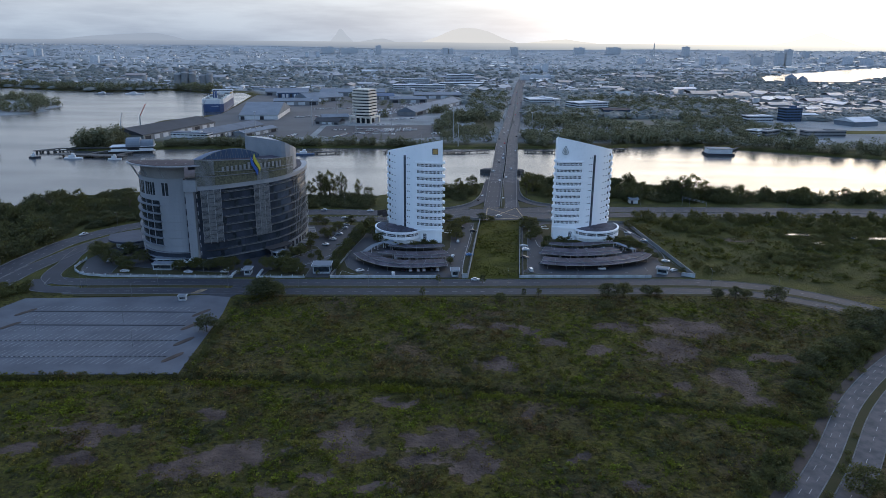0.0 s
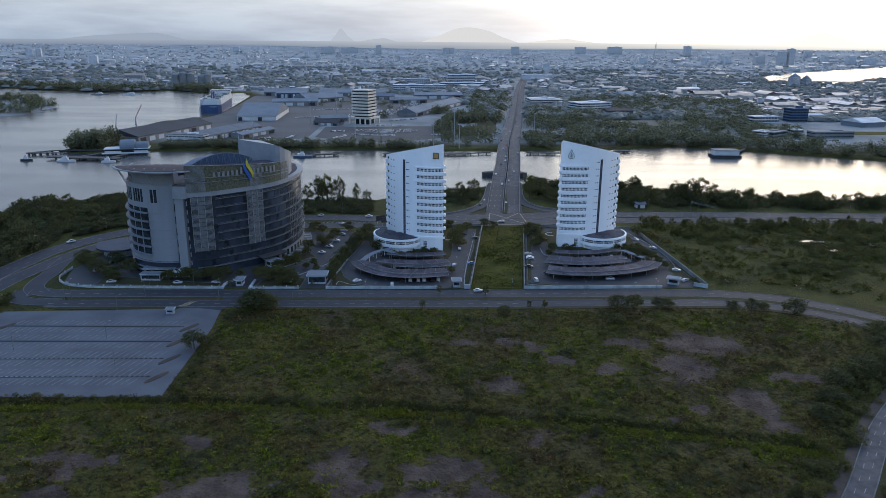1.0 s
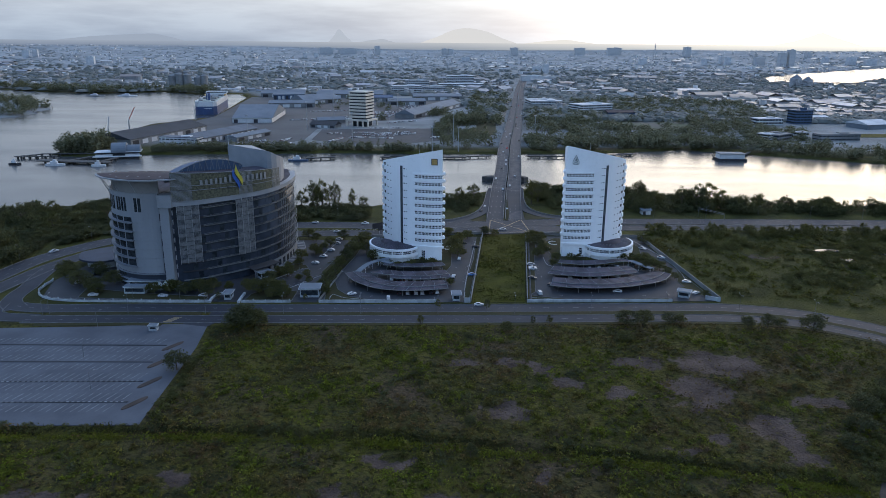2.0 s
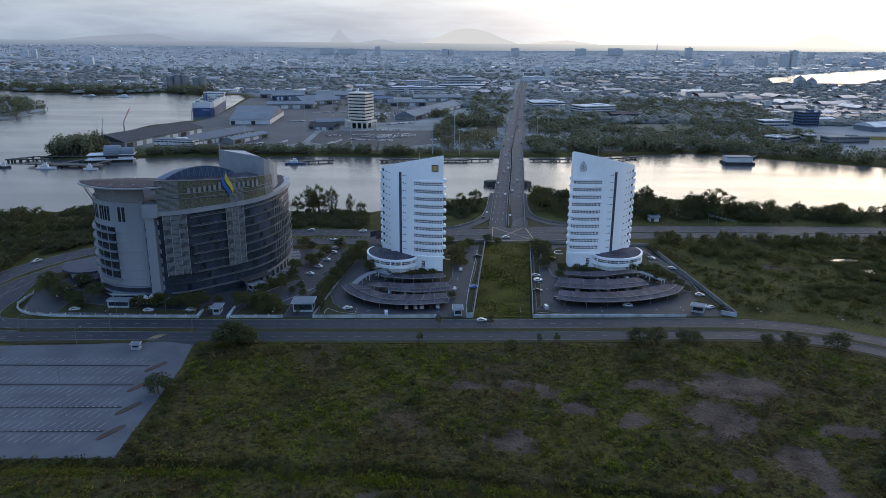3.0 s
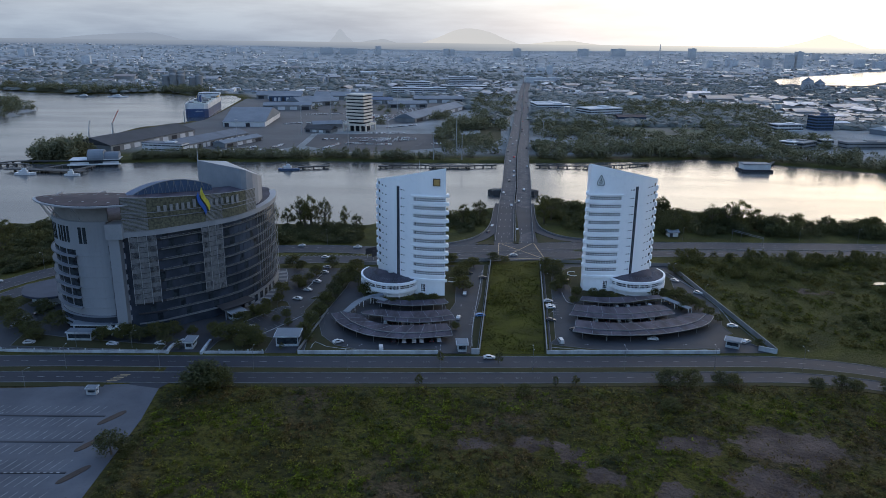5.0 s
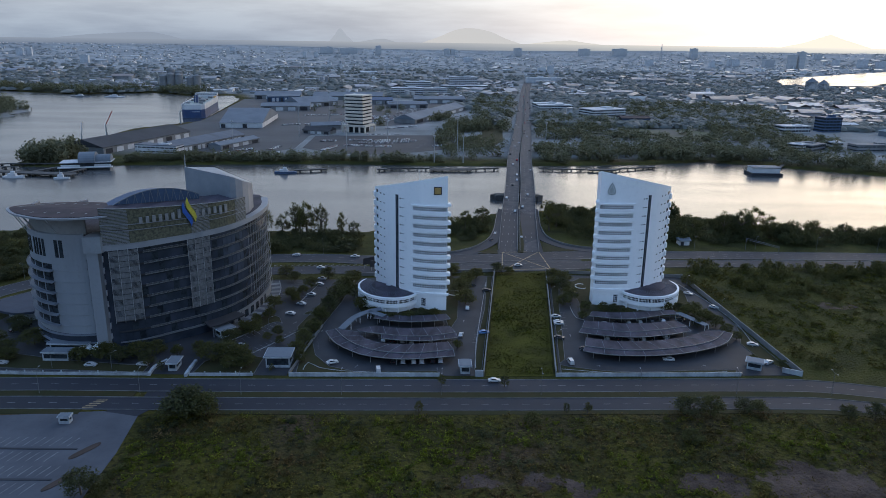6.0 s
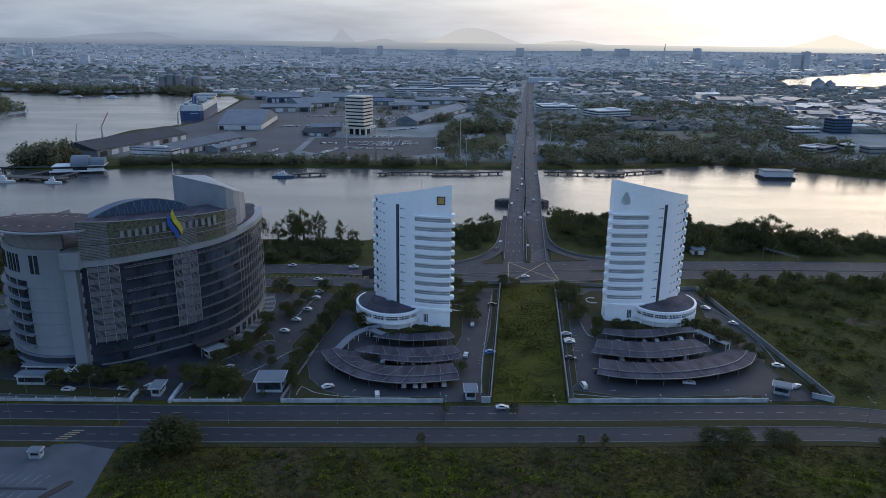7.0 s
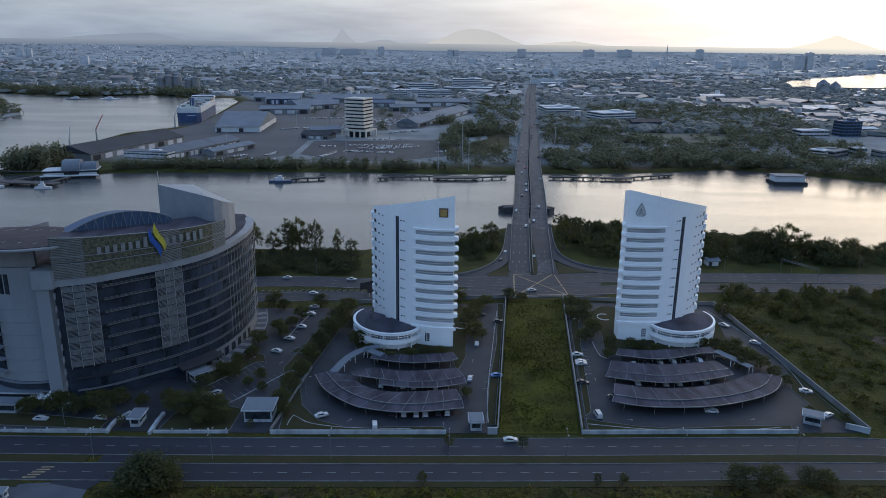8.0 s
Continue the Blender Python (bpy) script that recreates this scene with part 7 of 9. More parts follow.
# port office block: stacked pale bands over a podium
e = thing("office_block", "cream port office block with stacked overhanging storeys", "office block", m=pose(-136, 891, 0, 0, 0, -16))
for k in range(8):
    bm = bmesh.new()
    box(bm, (0, 0, 12 + k * 4.3), (26, 27, 2.6))
    part("storey_band", bm, M_cream, e)
    bm = bmesh.new()
    box(bm, (0, 0, 14.6 + k * 4.3), (23.6, 24.6, 1.7))
    part("window_strip", bm, M_glass, e)
bm = bmesh.new()
box(bm, (0, 0, 46.4), (26, 27, 1.4))
part("roof", bm, M_cream, e)
bm = bmesh.new()
box(bm, (0, 0, 0), (22, 18, 12))
part("podium", bm, M_glass, e)
bm = bmesh.new()
box(bm, (0, 0, 7.5), (34, 30, 2.2))
part("podium_slab", bm, M_cream, e)
for x in (-16, -8, 0, 8, 16):
    for y in (-14, 14):
        bm = bmesh.new()
        box(bm, (x, y, 0), (1.8, 1.8, 7.5))
        part("column", bm, M_cream, e)

M_shed = surface("slate_blue_sheet_roof", (0.088, 0.107, 0.135), (0.062, 0.076, 0.098), 0.6, spec=0.25, s1=0.12, s2=0.6, stretch=(0.3, 1, 1))
hall("warehouse", (-370, 698), (-334, 824), 54, 7, 7, "long quayside warehouse with a dark brown roof", M_concrete, M_asphalt_dark, 9)
hall("warehouse", (-297, 711), (-261, 808), 32, 6.5, 5, "long shed with a slate-blue roof and pale doors", M_concrete, M_shed, 16)
block("building", (-318, 712), 46, 15, 8.5, -8, 2, "low white quayside office with a grey roof", M_palewall, strip=0.26, roof=M_shed)
hall("warehouse", (-329, 906), (-272, 912), 115, 7, 14, "broad port shed with a tall blue-grey hipped roof", M_palewall, M_greyroof, 6)
hall("warehouse", (-378, 1278), (-318, 1296), 34, 10, 3, "long blue-walled port warehouse", M_blueroof, M_greyroof, 8)
hall("warehouse", (-290, 1180), (-230, 1230), 60, 8, 8, "grey port warehouse with a pitched roof", M_concrete, M_greyroof, 5)
hall("warehouse", (-300, 1330), (-160, 1345), 60, 8, 6, "grey port warehouse with a pitched roof", M_concrete, M_greyroof, 5)
hall("warehouse", (-420, 1330), (-330, 1350), 50, 8, 6, "grey port warehouse with a pitched roof", M_concrete, M_greyroof, 5)
hall("shed", (-206, 869), (-169, 860), 20, 4.5, 4, "low port shed with a black pitched roof", M_concrete, M_asphalt_dark, 4)
hall("shed", (-203, 906), (-165, 918), 22, 5, 3.5, "low port shed with a grey pitched roof", M_concrete, M_greyroof, 0)
hall("warehouse", (-67, 980), (7, 1181), 34, 6, 7, "long low grey shed with a shallow arched roof", M_concrete, M_greyroof, 6)
hall("shed", (-262, 735), (-238, 792), 18, 5, 2.5, "low quayside shed with a grey roof", M_concrete, M_greyroof, 4)

# car carrier at the quay
e = thing("ship", "moored car carrier with a navy hull and white upperworks", "ship", m=pose(-414, 1020, -2, 0, 0, 103))


def hull(bm, L, Wd, z0, z1, bow=0.85):
    c = min(0.16 * Wd, 0.04 * L)
    pts = [(0, -Wd / 2 + c), (c, -Wd / 2), (L * bow, -Wd / 2), (L * 0.95, -Wd * 0.3), (L, 0), (L * 0.95, Wd * 0.3), (L * bow, Wd / 2), (c, Wd / 2), (0, Wd / 2 - c)]
    prism(bm, pts, z0, z1)


for nm, z0, z1, mat in (("hull", -1, 13, M_hull), ("superstructure", 13, 20.5, M_palewall)):
    bm = bmesh.new()
    hull(bm, 185, 34, z0, z1)
    part(nm, bm, mat, e)
M_deck = surface("pale_green_deck_paint", (0.30, 0.35, 0.31), (0.22, 0.26, 0.24), 0.7, s1=0.05, s2=0.5)
bm = bmesh.new()
prism(bm, [(4, -15), (152, -15), (170, -9), (170, 9), (152, 15), (4, 15)], 20.4, 20.7)
part("deck", bm, M_deck, e, "pale green weather deck")
bm = bmesh.new()
for y in (-16.6, 16.6):
    beam(bm, (6, y, 21.6), (156, y, 21.6), 0.3, 0.9)
beam(bm, (0.6, -11, 21.6), (0.6, 11, 21.6), 0.3, 0.9)
part("bulwark", bm, M_palewall, e)
for z0, w, d, h in ((20.6, 20, 32, 4.0), (24.6, 14, 36, 3.4)):
    bm = bmesh.new()
    box(bm, (148, 0, z0), (w, d, h))
    part("deckhouse", bm, M_palewall, e)
bm = bmesh.new()
box(bm, (148, 0, 25.8), (14.3, 34, 1.2))
part("window_strip", bm, M_glass, e)
bm = bmesh.new()
prism(bm, [(33, 0), (35, -3), (43, -3), (45, 0), (43, 3), (35, 3)], 20.6, 32)
part("funnel", bm, M_hull, e, "dark blue funnel")
for x, y, w, d, h in ((56, -7, 12, 9, 3.4), (70, 9, 14, 7, 2.6), (88, -5, 9, 12, 2.4), (108, 6, 16, 8, 2.8), (126, -9, 9, 7, 3.0), (18, -10, 8, 6, 2.6), (16, 9, 7, 6, 2.4)):
    bm = bmesh.new()
    box(bm, (x, y, 20.6), (w, d, h))
    part("vent_house", bm, M_concrete, e)
for y in (-16.4, 16.4):
    for k in range(2):
        bm = bmesh.new()
        box(bm, (120 + k * 11, y, 22.2), (8, 2.2, 2.2))
        part("lifeboat", bm, M_gold, e, "orange lifeboat in its davit")
for x, h in ((30, 9), (152, 12), (100, 6)):
    bm = bmesh.new()
    tube(bm, (x, 0, 20.6), (x, 0, 24 + h), 0.6, 0.2, 6)
    beam(bm, (x, -2.2, 22 + h), (x, 2.2, 22 + h), 0.4, 0.4)
    part("mast", bm, M_steel, e)
bm = bmesh.new()
box(bm, (-0.3, 8, 1), (0.6, 9, 11))
part("stern_door", bm, M_hull, e)
bm = bmesh.new()
box(bm, (-0.15, -4, 9.2), (0.3, 12, 0.8))
part("name_bar", bm, M_palewall, e, "pale bar of ship's lettering")

# ferry terminal with a vaulted roof, pontoons and walkways
e = thing("ferry_terminal", "riverside passenger terminal with a vaulted pale roof", "terminal", m=pose(-352, 640, 0, 0, 0, 14))
bm = bmesh.new()
box(bm, (0, 0, -3), (40, 17, 7))
part("wall", bm, M_glass, e, "dark glazed hall wall")
for x, w in ((-13, 16), (14, 14)):
    bm = bmesh.new()
    box(bm, (x, -8.7, 0.6), (w, 0.5, 1.6))
    box(bm, (x, 0, 4.0), (w + 2, 19, 0.5))
    part("canopy_slab", bm, M_palewall, e, "white slab edge of the terminal")
for x0, x1, rad, lab in ((-6, 8, 11, "vaulted pale metal roof"), (6, 21, 8, "lower vaulted roof")):
    bm = bmesh.new()
    R = []
    for k in range(13):
        a = math.pi * k / 12
        R.append([bm.verts.new((x, -math.cos(a) * rad, 4 + math.sin(a) * rad * 0.8)) for x in (x0, x1)])
    for p, q_ in zip(R, R[1:]):
        bm.faces.new((p[0], p[1], q_[1], q_[0]))
    bm.faces.new([r_[0] for r_ in R])
    bm.faces.new([r_[1] for r_ in R][::-1])
    part("roof", bm, M_greyroof, e, lab)
bm = bmesh.new()
box(bm, (0, -12, 0), (46, 4, 0.8))
part("deck", bm, M_palewall, e)
for (xa, ya), (xb, yb), w in (((-431, 640), (-450, 622), 4), ((-448, 623), (-410, 628), 3), ((-431, 640), (-380, 646), 3), ((-372, 632), (-385, 603), 4), ((-345, 624), (-352, 598), 4), ((-415, 606), (-340, 600), 9)):
    bm = bmesh.new()
    beam(bm, (xa, ya, 0.4), (xb, yb, 0.4), w, 0.8)
    n_ = 5
    for k in range(n_):
        p = Vector((xa, ya, 0)).lerp(Vector((xb, yb, 0)), (k + 0.5) / n_)
        box(bm, (p.x, p.y, -5), (1.4, 1.4, 5.2))
    solo("jetty", bm, M_jetty, "low dark river jetty on concrete piles", "jetty", group="jetties")
for (xa, ya), (xb, yb), w in (((-155, 636), (-127, 645), 4), ((-80, 648), (-70, 649), 5), ((-70, 652), (-30, 656), 1.6), ((-30, 652), (10, 655), 8), ((10, 656), (36, 662), 1.8), ((75, 664), (120, 664), 1.8), ((122, 663), (150, 664), 6), ((150, 668), (184, 680), 1.6), ((184, 682), (192, 683), 5), ((300, 668), (330, 705), 3), ((-476, 592), (-466, 593), 7)):
    bm = bmesh.new()
    beam(bm, (xa, ya, -0.2), (xb, yb, -0.2), w, 1.0)
    n_ = max(2, int(math.hypot(xb - xa, yb - ya) / 8))
    for k in range(n_):
        p = Vector((xa, ya, 0)).lerp(Vector((xb, yb, 0)), (k + 0.5) / n_)
        box(bm, (p.x, p.y, -5), (1.4, 1.4, 5.2))
    solo("jetty", bm, M_jetty, "low dark river jetty on concrete piles", "jetty", group="jetties")


def boat(x, y, L, rz, label, hullmat, house=True):
    e = thing("boat", label, "boat", "river boats", pose(x, y, -2, 0, 0, rz))
    bm = bmesh.new()
    hull(bm, L, L * 0.27, -0.5, 1.6, 0.7)
    part("hull", bm, hullmat, e)
    if house:
        bm = bmesh.new()
        box(bm, (L * 0.42, 0, 1.6), (L * 0.36, L * 0.17, 2.2))
        part("cabin", bm, M_palewall, e)
        bm = bmesh.new()
        box(bm, (L * 0.46, 0, 3.8), (L * 0.16, L * 0.13, 1.8))
        part("wheelhouse", bm, M_palewall, e)
        bm = bmesh.new()
        tube(bm, (L * 0.4, 0, 5), (L * 0.4, 0, 9), 0.15, 0.05, 6)
        part("mast", bm, M_steel, e)
    return e


boat(-172, 630, 20, 5, "blue harbour tug moored at a jetty", M_blueroof)
boat(-398, 592, 18, 5, "white patrol boat moored at the pontoon", M_palewall)
boat(-352, 590, 13, 10, "white launch moored at the pontoon", M_palewall)
boat(-436, 594, 11, 10, "dark workboat with a short mast on the river", M_asphalt_dark)
boat(-740, 1346, 42, 4, "pale ferry moored off the far bank", M_palewall)
boat(-806, 1340, 40, 2, "dark barge moored off the far bank", M_concrete)
boat(-192, 470 + 60, 12, 15, "small dark workboat near the bank", M_asphalt_dark)
bm = bmesh.new()
box(bm, (290, 664, -3), (30, 15, 3.2))
e = thing("houseboat", "moored barge carrying a pale shed", "barge")
part("hull", bm, M_asphalt_dark, e)
bm = bmesh.new()
box(bm, (290, 664, 0.2), (26, 11, 5.0))
part("cabin", bm, M_palewall, e)
bm = bmesh.new()
box(bm, (290, 664, 5.2), (27.5, 12.5, 0.5))
part("roof", bm, M_greyroof, e)

# named town buildings
block("apartment_block", (-120, 1480), 70, 26, 16, 12, 4, "white apartment blocks beyond the port", M_palewall)
block("apartment_block", (-62, 1510), 60, 24, 14, 20, 4, "white apartment blocks beyond the port", M_palewall)
block("hospital", (8, 1765), 74, 30, 26, 4, 6, "wide pale hospital block above the trees", M_palewall)
block("building", (10, 1690), 120, 30, 9, 4, 2, "long low pale town building", M_palewall)
block("building", (-105, 1640), 60, 20, 20, 4, 4, "white office slab beside the woods", M_palewall)
block("building", (168, 1185), 60, 26, 11, 6, 3, "low white roadside block", M_palewall)
block("building", (165, 1240), 55, 26, 9, 6, 2, "low white roadside block", M_palewall)
block("building", (232, 1090), 62, 40, 15, 22, 4, "white multi-storey car deck beside the road", M_palewall, strip=0.45)
hall("warehouse", (245, 1014), (289, 1019), 24, 9, 2.5, "blue-walled warehouse with a dull red roof", M_blueroof, M_redroof, 0)
block("building", (470, 955), 40, 20, 9, 8, 2, "white riverside works with a pale roof", M_palewall)
block("building", (404, 796), 34, 24, 8, 35, 2, "grey riverside works yard building", M_concrete)
block("building", (386, 786), 12, 16, 9, 35, 3, "grey riverside works yard building", M_palewall)
block("office_block", (526, 968), 28, 20, 20, 10, 5, "blue-and-white office block among trees", M_blueroof)
hall("hall", (551, 984), (582, 988), 18, 8, 2, "long hall with a bright metal roof", M_concrete, M_palewall, 0)
hall("arena", (588, 903), (632, 918), 34, 7, 5, "sports hall with a broad pale arched roof", M_greyroof, M_palewall, 0)
block("building", (482, 800), 54, 16, 8, 8, 2, "weathered brown riverside building", M_concrete, strip=0.3)
block("building", (440, 806), 12, 14, 9, 8, 2, "small white riverside house", M_palewall)
e = thing("chimney", "red and white banded chimney by the river", "chimney")
for k in range(5):
    bm = bmesh.new()
    tube(bm, (576, 800, k * 4.4), (576, 800, k * 4.4 + 4.4), 3.0 - k * 0.15, 2.85 - k * 0.15, 16)
    part("chimney_band", bm, M_red if k % 2 == 0 else M_palewall, e)
bm = bmesh.new()
prism(bm, [(528, 826), (590, 830), (615, 862), (540, 858)], -0.2, 0.15)
solo("sports_lawn", bm, M_lawn, "bright mown sports lawn", "grass", "structure")
for x, y, w, h in ((958, 1790, 22, 25), (1003, 1812, 20, 19)):
    e = block("apartment_block", (x, y), w, w, h, 20, 9, "pale apartment tower with a pyramid roof", M_palewall)
    bm = bmesh.new()
    v = bm.verts.new((0, 0, h + 12))
    q_ = [bm.verts.new((sx * w / 2, sy * w / 2, h + 0.6)) for sx, sy in ((-1, -1), (1, -1), (1, 1), (-1, 1))]
    for i in range(4):
        bm.faces.new((q_[i], q_[(i + 1) % 4], v))
    part("pyramid_roof", bm, M_greyroof, e)
e = thing("silo_group", "cluster of grey cement silos above the river bend", "silos")
for k, (x, y, rr_, h) in enumerate(((-715, 1560, 10, 30), (-697, 1560, 10, 34), (-679, 1562, 9, 32), (-706, 1580, 9, 44), (-688, 1582, 9, 38), (-655, 1570, 9, 26), (-640, 1572, 9, 30))):
    bm = bmesh.new()
    tube(bm, (x, y, -0.3), (x, y, h), rr_, n=18)
    tube(bm, (x, y, h), (x, y, h + 4), rr_, 2, 18)
    part("silo", bm, M_concrete, e)
# second bridge over the far river bend
bm = bmesh.new()
beam(bm, (985, 1960, 5), (1600, 1905, 7), 12, 2.5)
for k in range(14):
    p = Vector((985, 1960, 0)).lerp(Vector((1600, 1905, 0)), (k + 0.5) / 14)
    box(bm, (p.x, p.y, -3), (6, 8, 8), -5)
solo("bridge", bm, M_concrete, "low concrete bridge over the far river bend", "bridge", "structure")


def far_place(px, dist):
    """Where a thing really dist metres off stands on the rising plain: x, y, z and its scale."""
    s = np.clip((1 / 2600 - 1 / dist) / (1 / 2600 - 1 / 15000), 0, 1)
    d = dist if dist < 2600 else 2600 + 2300 * s
    a = math.atan((px - 784 - 22) / 1048.0)
    x, y = math.sin(a) * d, math.cos(a) * d + 60
    return x, min(y, 4930), float(rise(np.hypot(x, y - 60))), d / dist


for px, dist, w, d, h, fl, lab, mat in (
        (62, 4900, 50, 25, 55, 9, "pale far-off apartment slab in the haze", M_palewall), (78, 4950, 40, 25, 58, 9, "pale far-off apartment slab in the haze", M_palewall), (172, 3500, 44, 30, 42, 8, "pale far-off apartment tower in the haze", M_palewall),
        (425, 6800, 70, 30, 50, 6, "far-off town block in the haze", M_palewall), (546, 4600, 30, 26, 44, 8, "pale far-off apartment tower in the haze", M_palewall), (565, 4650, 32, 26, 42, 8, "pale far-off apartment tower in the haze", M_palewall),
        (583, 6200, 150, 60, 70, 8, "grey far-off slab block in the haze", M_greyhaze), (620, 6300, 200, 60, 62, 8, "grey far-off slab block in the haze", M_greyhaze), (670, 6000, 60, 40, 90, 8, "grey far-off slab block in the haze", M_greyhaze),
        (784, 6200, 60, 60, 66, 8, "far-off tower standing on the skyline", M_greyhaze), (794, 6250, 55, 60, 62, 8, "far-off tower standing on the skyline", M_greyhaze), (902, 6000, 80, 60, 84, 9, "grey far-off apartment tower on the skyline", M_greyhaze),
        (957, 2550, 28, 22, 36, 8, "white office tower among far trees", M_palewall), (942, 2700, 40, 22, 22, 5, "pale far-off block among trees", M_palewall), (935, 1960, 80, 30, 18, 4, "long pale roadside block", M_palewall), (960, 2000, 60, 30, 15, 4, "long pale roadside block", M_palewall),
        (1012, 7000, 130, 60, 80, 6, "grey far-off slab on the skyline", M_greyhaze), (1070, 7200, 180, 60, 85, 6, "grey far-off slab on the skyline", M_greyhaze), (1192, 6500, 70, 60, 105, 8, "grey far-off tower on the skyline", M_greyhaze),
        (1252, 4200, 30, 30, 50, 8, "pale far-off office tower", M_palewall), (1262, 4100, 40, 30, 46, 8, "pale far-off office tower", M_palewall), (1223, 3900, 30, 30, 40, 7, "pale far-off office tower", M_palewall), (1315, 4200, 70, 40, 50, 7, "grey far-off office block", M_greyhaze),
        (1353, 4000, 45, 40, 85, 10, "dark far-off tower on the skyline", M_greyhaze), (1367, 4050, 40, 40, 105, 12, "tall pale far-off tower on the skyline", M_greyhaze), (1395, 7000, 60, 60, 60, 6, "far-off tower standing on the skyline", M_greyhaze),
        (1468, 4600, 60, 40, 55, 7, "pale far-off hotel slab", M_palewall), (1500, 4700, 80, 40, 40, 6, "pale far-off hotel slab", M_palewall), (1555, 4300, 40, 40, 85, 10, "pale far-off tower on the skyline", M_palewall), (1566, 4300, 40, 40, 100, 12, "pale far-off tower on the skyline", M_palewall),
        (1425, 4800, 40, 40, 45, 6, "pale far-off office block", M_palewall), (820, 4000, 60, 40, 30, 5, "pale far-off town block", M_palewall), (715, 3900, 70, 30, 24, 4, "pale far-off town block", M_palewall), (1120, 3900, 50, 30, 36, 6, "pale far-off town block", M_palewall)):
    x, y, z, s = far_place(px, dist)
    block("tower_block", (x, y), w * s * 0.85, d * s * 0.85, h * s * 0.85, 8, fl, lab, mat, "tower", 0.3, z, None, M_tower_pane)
x, y, z, s = far_place(1139, 5200)
e = thing("lattice_mast", "tall far-off lattice mast on the skyline", "mast", m=pose(x, y, z))
bm = bmesh.new()
for sx, sy in ((-1, -1), (1, -1), (1, 1), (-1, 1)):
    beam(bm, (sx * 8 * s, sy * 8 * s, 0), (0, 0, 125 * s), 2.2 * s)
for k in range(8):
    w = 8 * s * (1 - k / 8.5)
    box(bm, (0, 0, 14 * k * s), (2 * w, 2 * w, 1.2 * s))
part("mast_frame", bm, M_greyhaze, e)

# hills on the horizon, glowing in painted haze tones


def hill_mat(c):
    m, nt, b = base_mat("hill_haze_glow", 1.0, 0, 0.0)
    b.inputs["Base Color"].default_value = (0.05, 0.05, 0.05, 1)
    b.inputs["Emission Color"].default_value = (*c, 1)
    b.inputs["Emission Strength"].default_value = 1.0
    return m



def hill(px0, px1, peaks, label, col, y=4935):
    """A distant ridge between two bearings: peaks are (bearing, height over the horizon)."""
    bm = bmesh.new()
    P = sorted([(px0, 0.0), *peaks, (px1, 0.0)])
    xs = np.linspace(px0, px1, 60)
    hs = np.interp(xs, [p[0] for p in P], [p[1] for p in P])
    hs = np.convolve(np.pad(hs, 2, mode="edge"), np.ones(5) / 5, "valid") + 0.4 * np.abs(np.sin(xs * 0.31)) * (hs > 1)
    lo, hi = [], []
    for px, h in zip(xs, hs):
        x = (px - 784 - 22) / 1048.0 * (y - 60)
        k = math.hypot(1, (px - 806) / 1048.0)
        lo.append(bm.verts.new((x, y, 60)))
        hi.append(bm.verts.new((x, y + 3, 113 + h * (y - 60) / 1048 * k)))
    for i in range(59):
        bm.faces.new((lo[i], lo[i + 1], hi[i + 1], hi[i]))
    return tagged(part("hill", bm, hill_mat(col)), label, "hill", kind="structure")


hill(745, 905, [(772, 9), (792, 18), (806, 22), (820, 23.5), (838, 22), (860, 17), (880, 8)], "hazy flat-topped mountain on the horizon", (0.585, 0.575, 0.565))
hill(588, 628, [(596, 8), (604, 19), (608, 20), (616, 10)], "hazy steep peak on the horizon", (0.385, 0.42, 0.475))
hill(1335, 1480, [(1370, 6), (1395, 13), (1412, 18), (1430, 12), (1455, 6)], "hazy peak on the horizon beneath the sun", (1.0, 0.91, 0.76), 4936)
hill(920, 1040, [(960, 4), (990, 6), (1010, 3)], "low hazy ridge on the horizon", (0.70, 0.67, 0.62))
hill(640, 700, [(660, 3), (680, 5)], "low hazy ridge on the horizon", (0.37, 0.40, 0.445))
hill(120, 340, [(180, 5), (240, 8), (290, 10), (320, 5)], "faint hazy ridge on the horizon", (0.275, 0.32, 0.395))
# the last rim of the plain, a glowing backdrop: painted haze, brighter towards the sun
m_rim, nt, b = base_mat("distant_haze_glow", 1.0, 0, 0.0)
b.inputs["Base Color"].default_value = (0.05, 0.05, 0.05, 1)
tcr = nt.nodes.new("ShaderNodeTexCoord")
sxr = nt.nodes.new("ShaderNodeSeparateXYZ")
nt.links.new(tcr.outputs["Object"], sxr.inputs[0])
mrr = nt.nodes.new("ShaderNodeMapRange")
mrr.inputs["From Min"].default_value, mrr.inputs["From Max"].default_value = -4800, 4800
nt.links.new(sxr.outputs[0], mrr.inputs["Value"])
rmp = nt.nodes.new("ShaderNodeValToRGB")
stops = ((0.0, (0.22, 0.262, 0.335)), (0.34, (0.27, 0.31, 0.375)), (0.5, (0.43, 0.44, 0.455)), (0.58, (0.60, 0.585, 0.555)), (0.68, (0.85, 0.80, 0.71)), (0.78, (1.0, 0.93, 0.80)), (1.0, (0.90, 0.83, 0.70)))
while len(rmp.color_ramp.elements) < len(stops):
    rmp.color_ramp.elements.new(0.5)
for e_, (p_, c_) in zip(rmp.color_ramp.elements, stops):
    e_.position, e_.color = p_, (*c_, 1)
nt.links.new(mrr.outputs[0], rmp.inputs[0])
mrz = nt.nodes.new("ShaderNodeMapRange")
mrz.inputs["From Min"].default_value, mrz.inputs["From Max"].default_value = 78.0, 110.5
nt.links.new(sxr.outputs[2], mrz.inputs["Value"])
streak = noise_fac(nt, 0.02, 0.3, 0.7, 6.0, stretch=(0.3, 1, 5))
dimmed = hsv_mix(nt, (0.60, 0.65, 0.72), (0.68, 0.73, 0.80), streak)
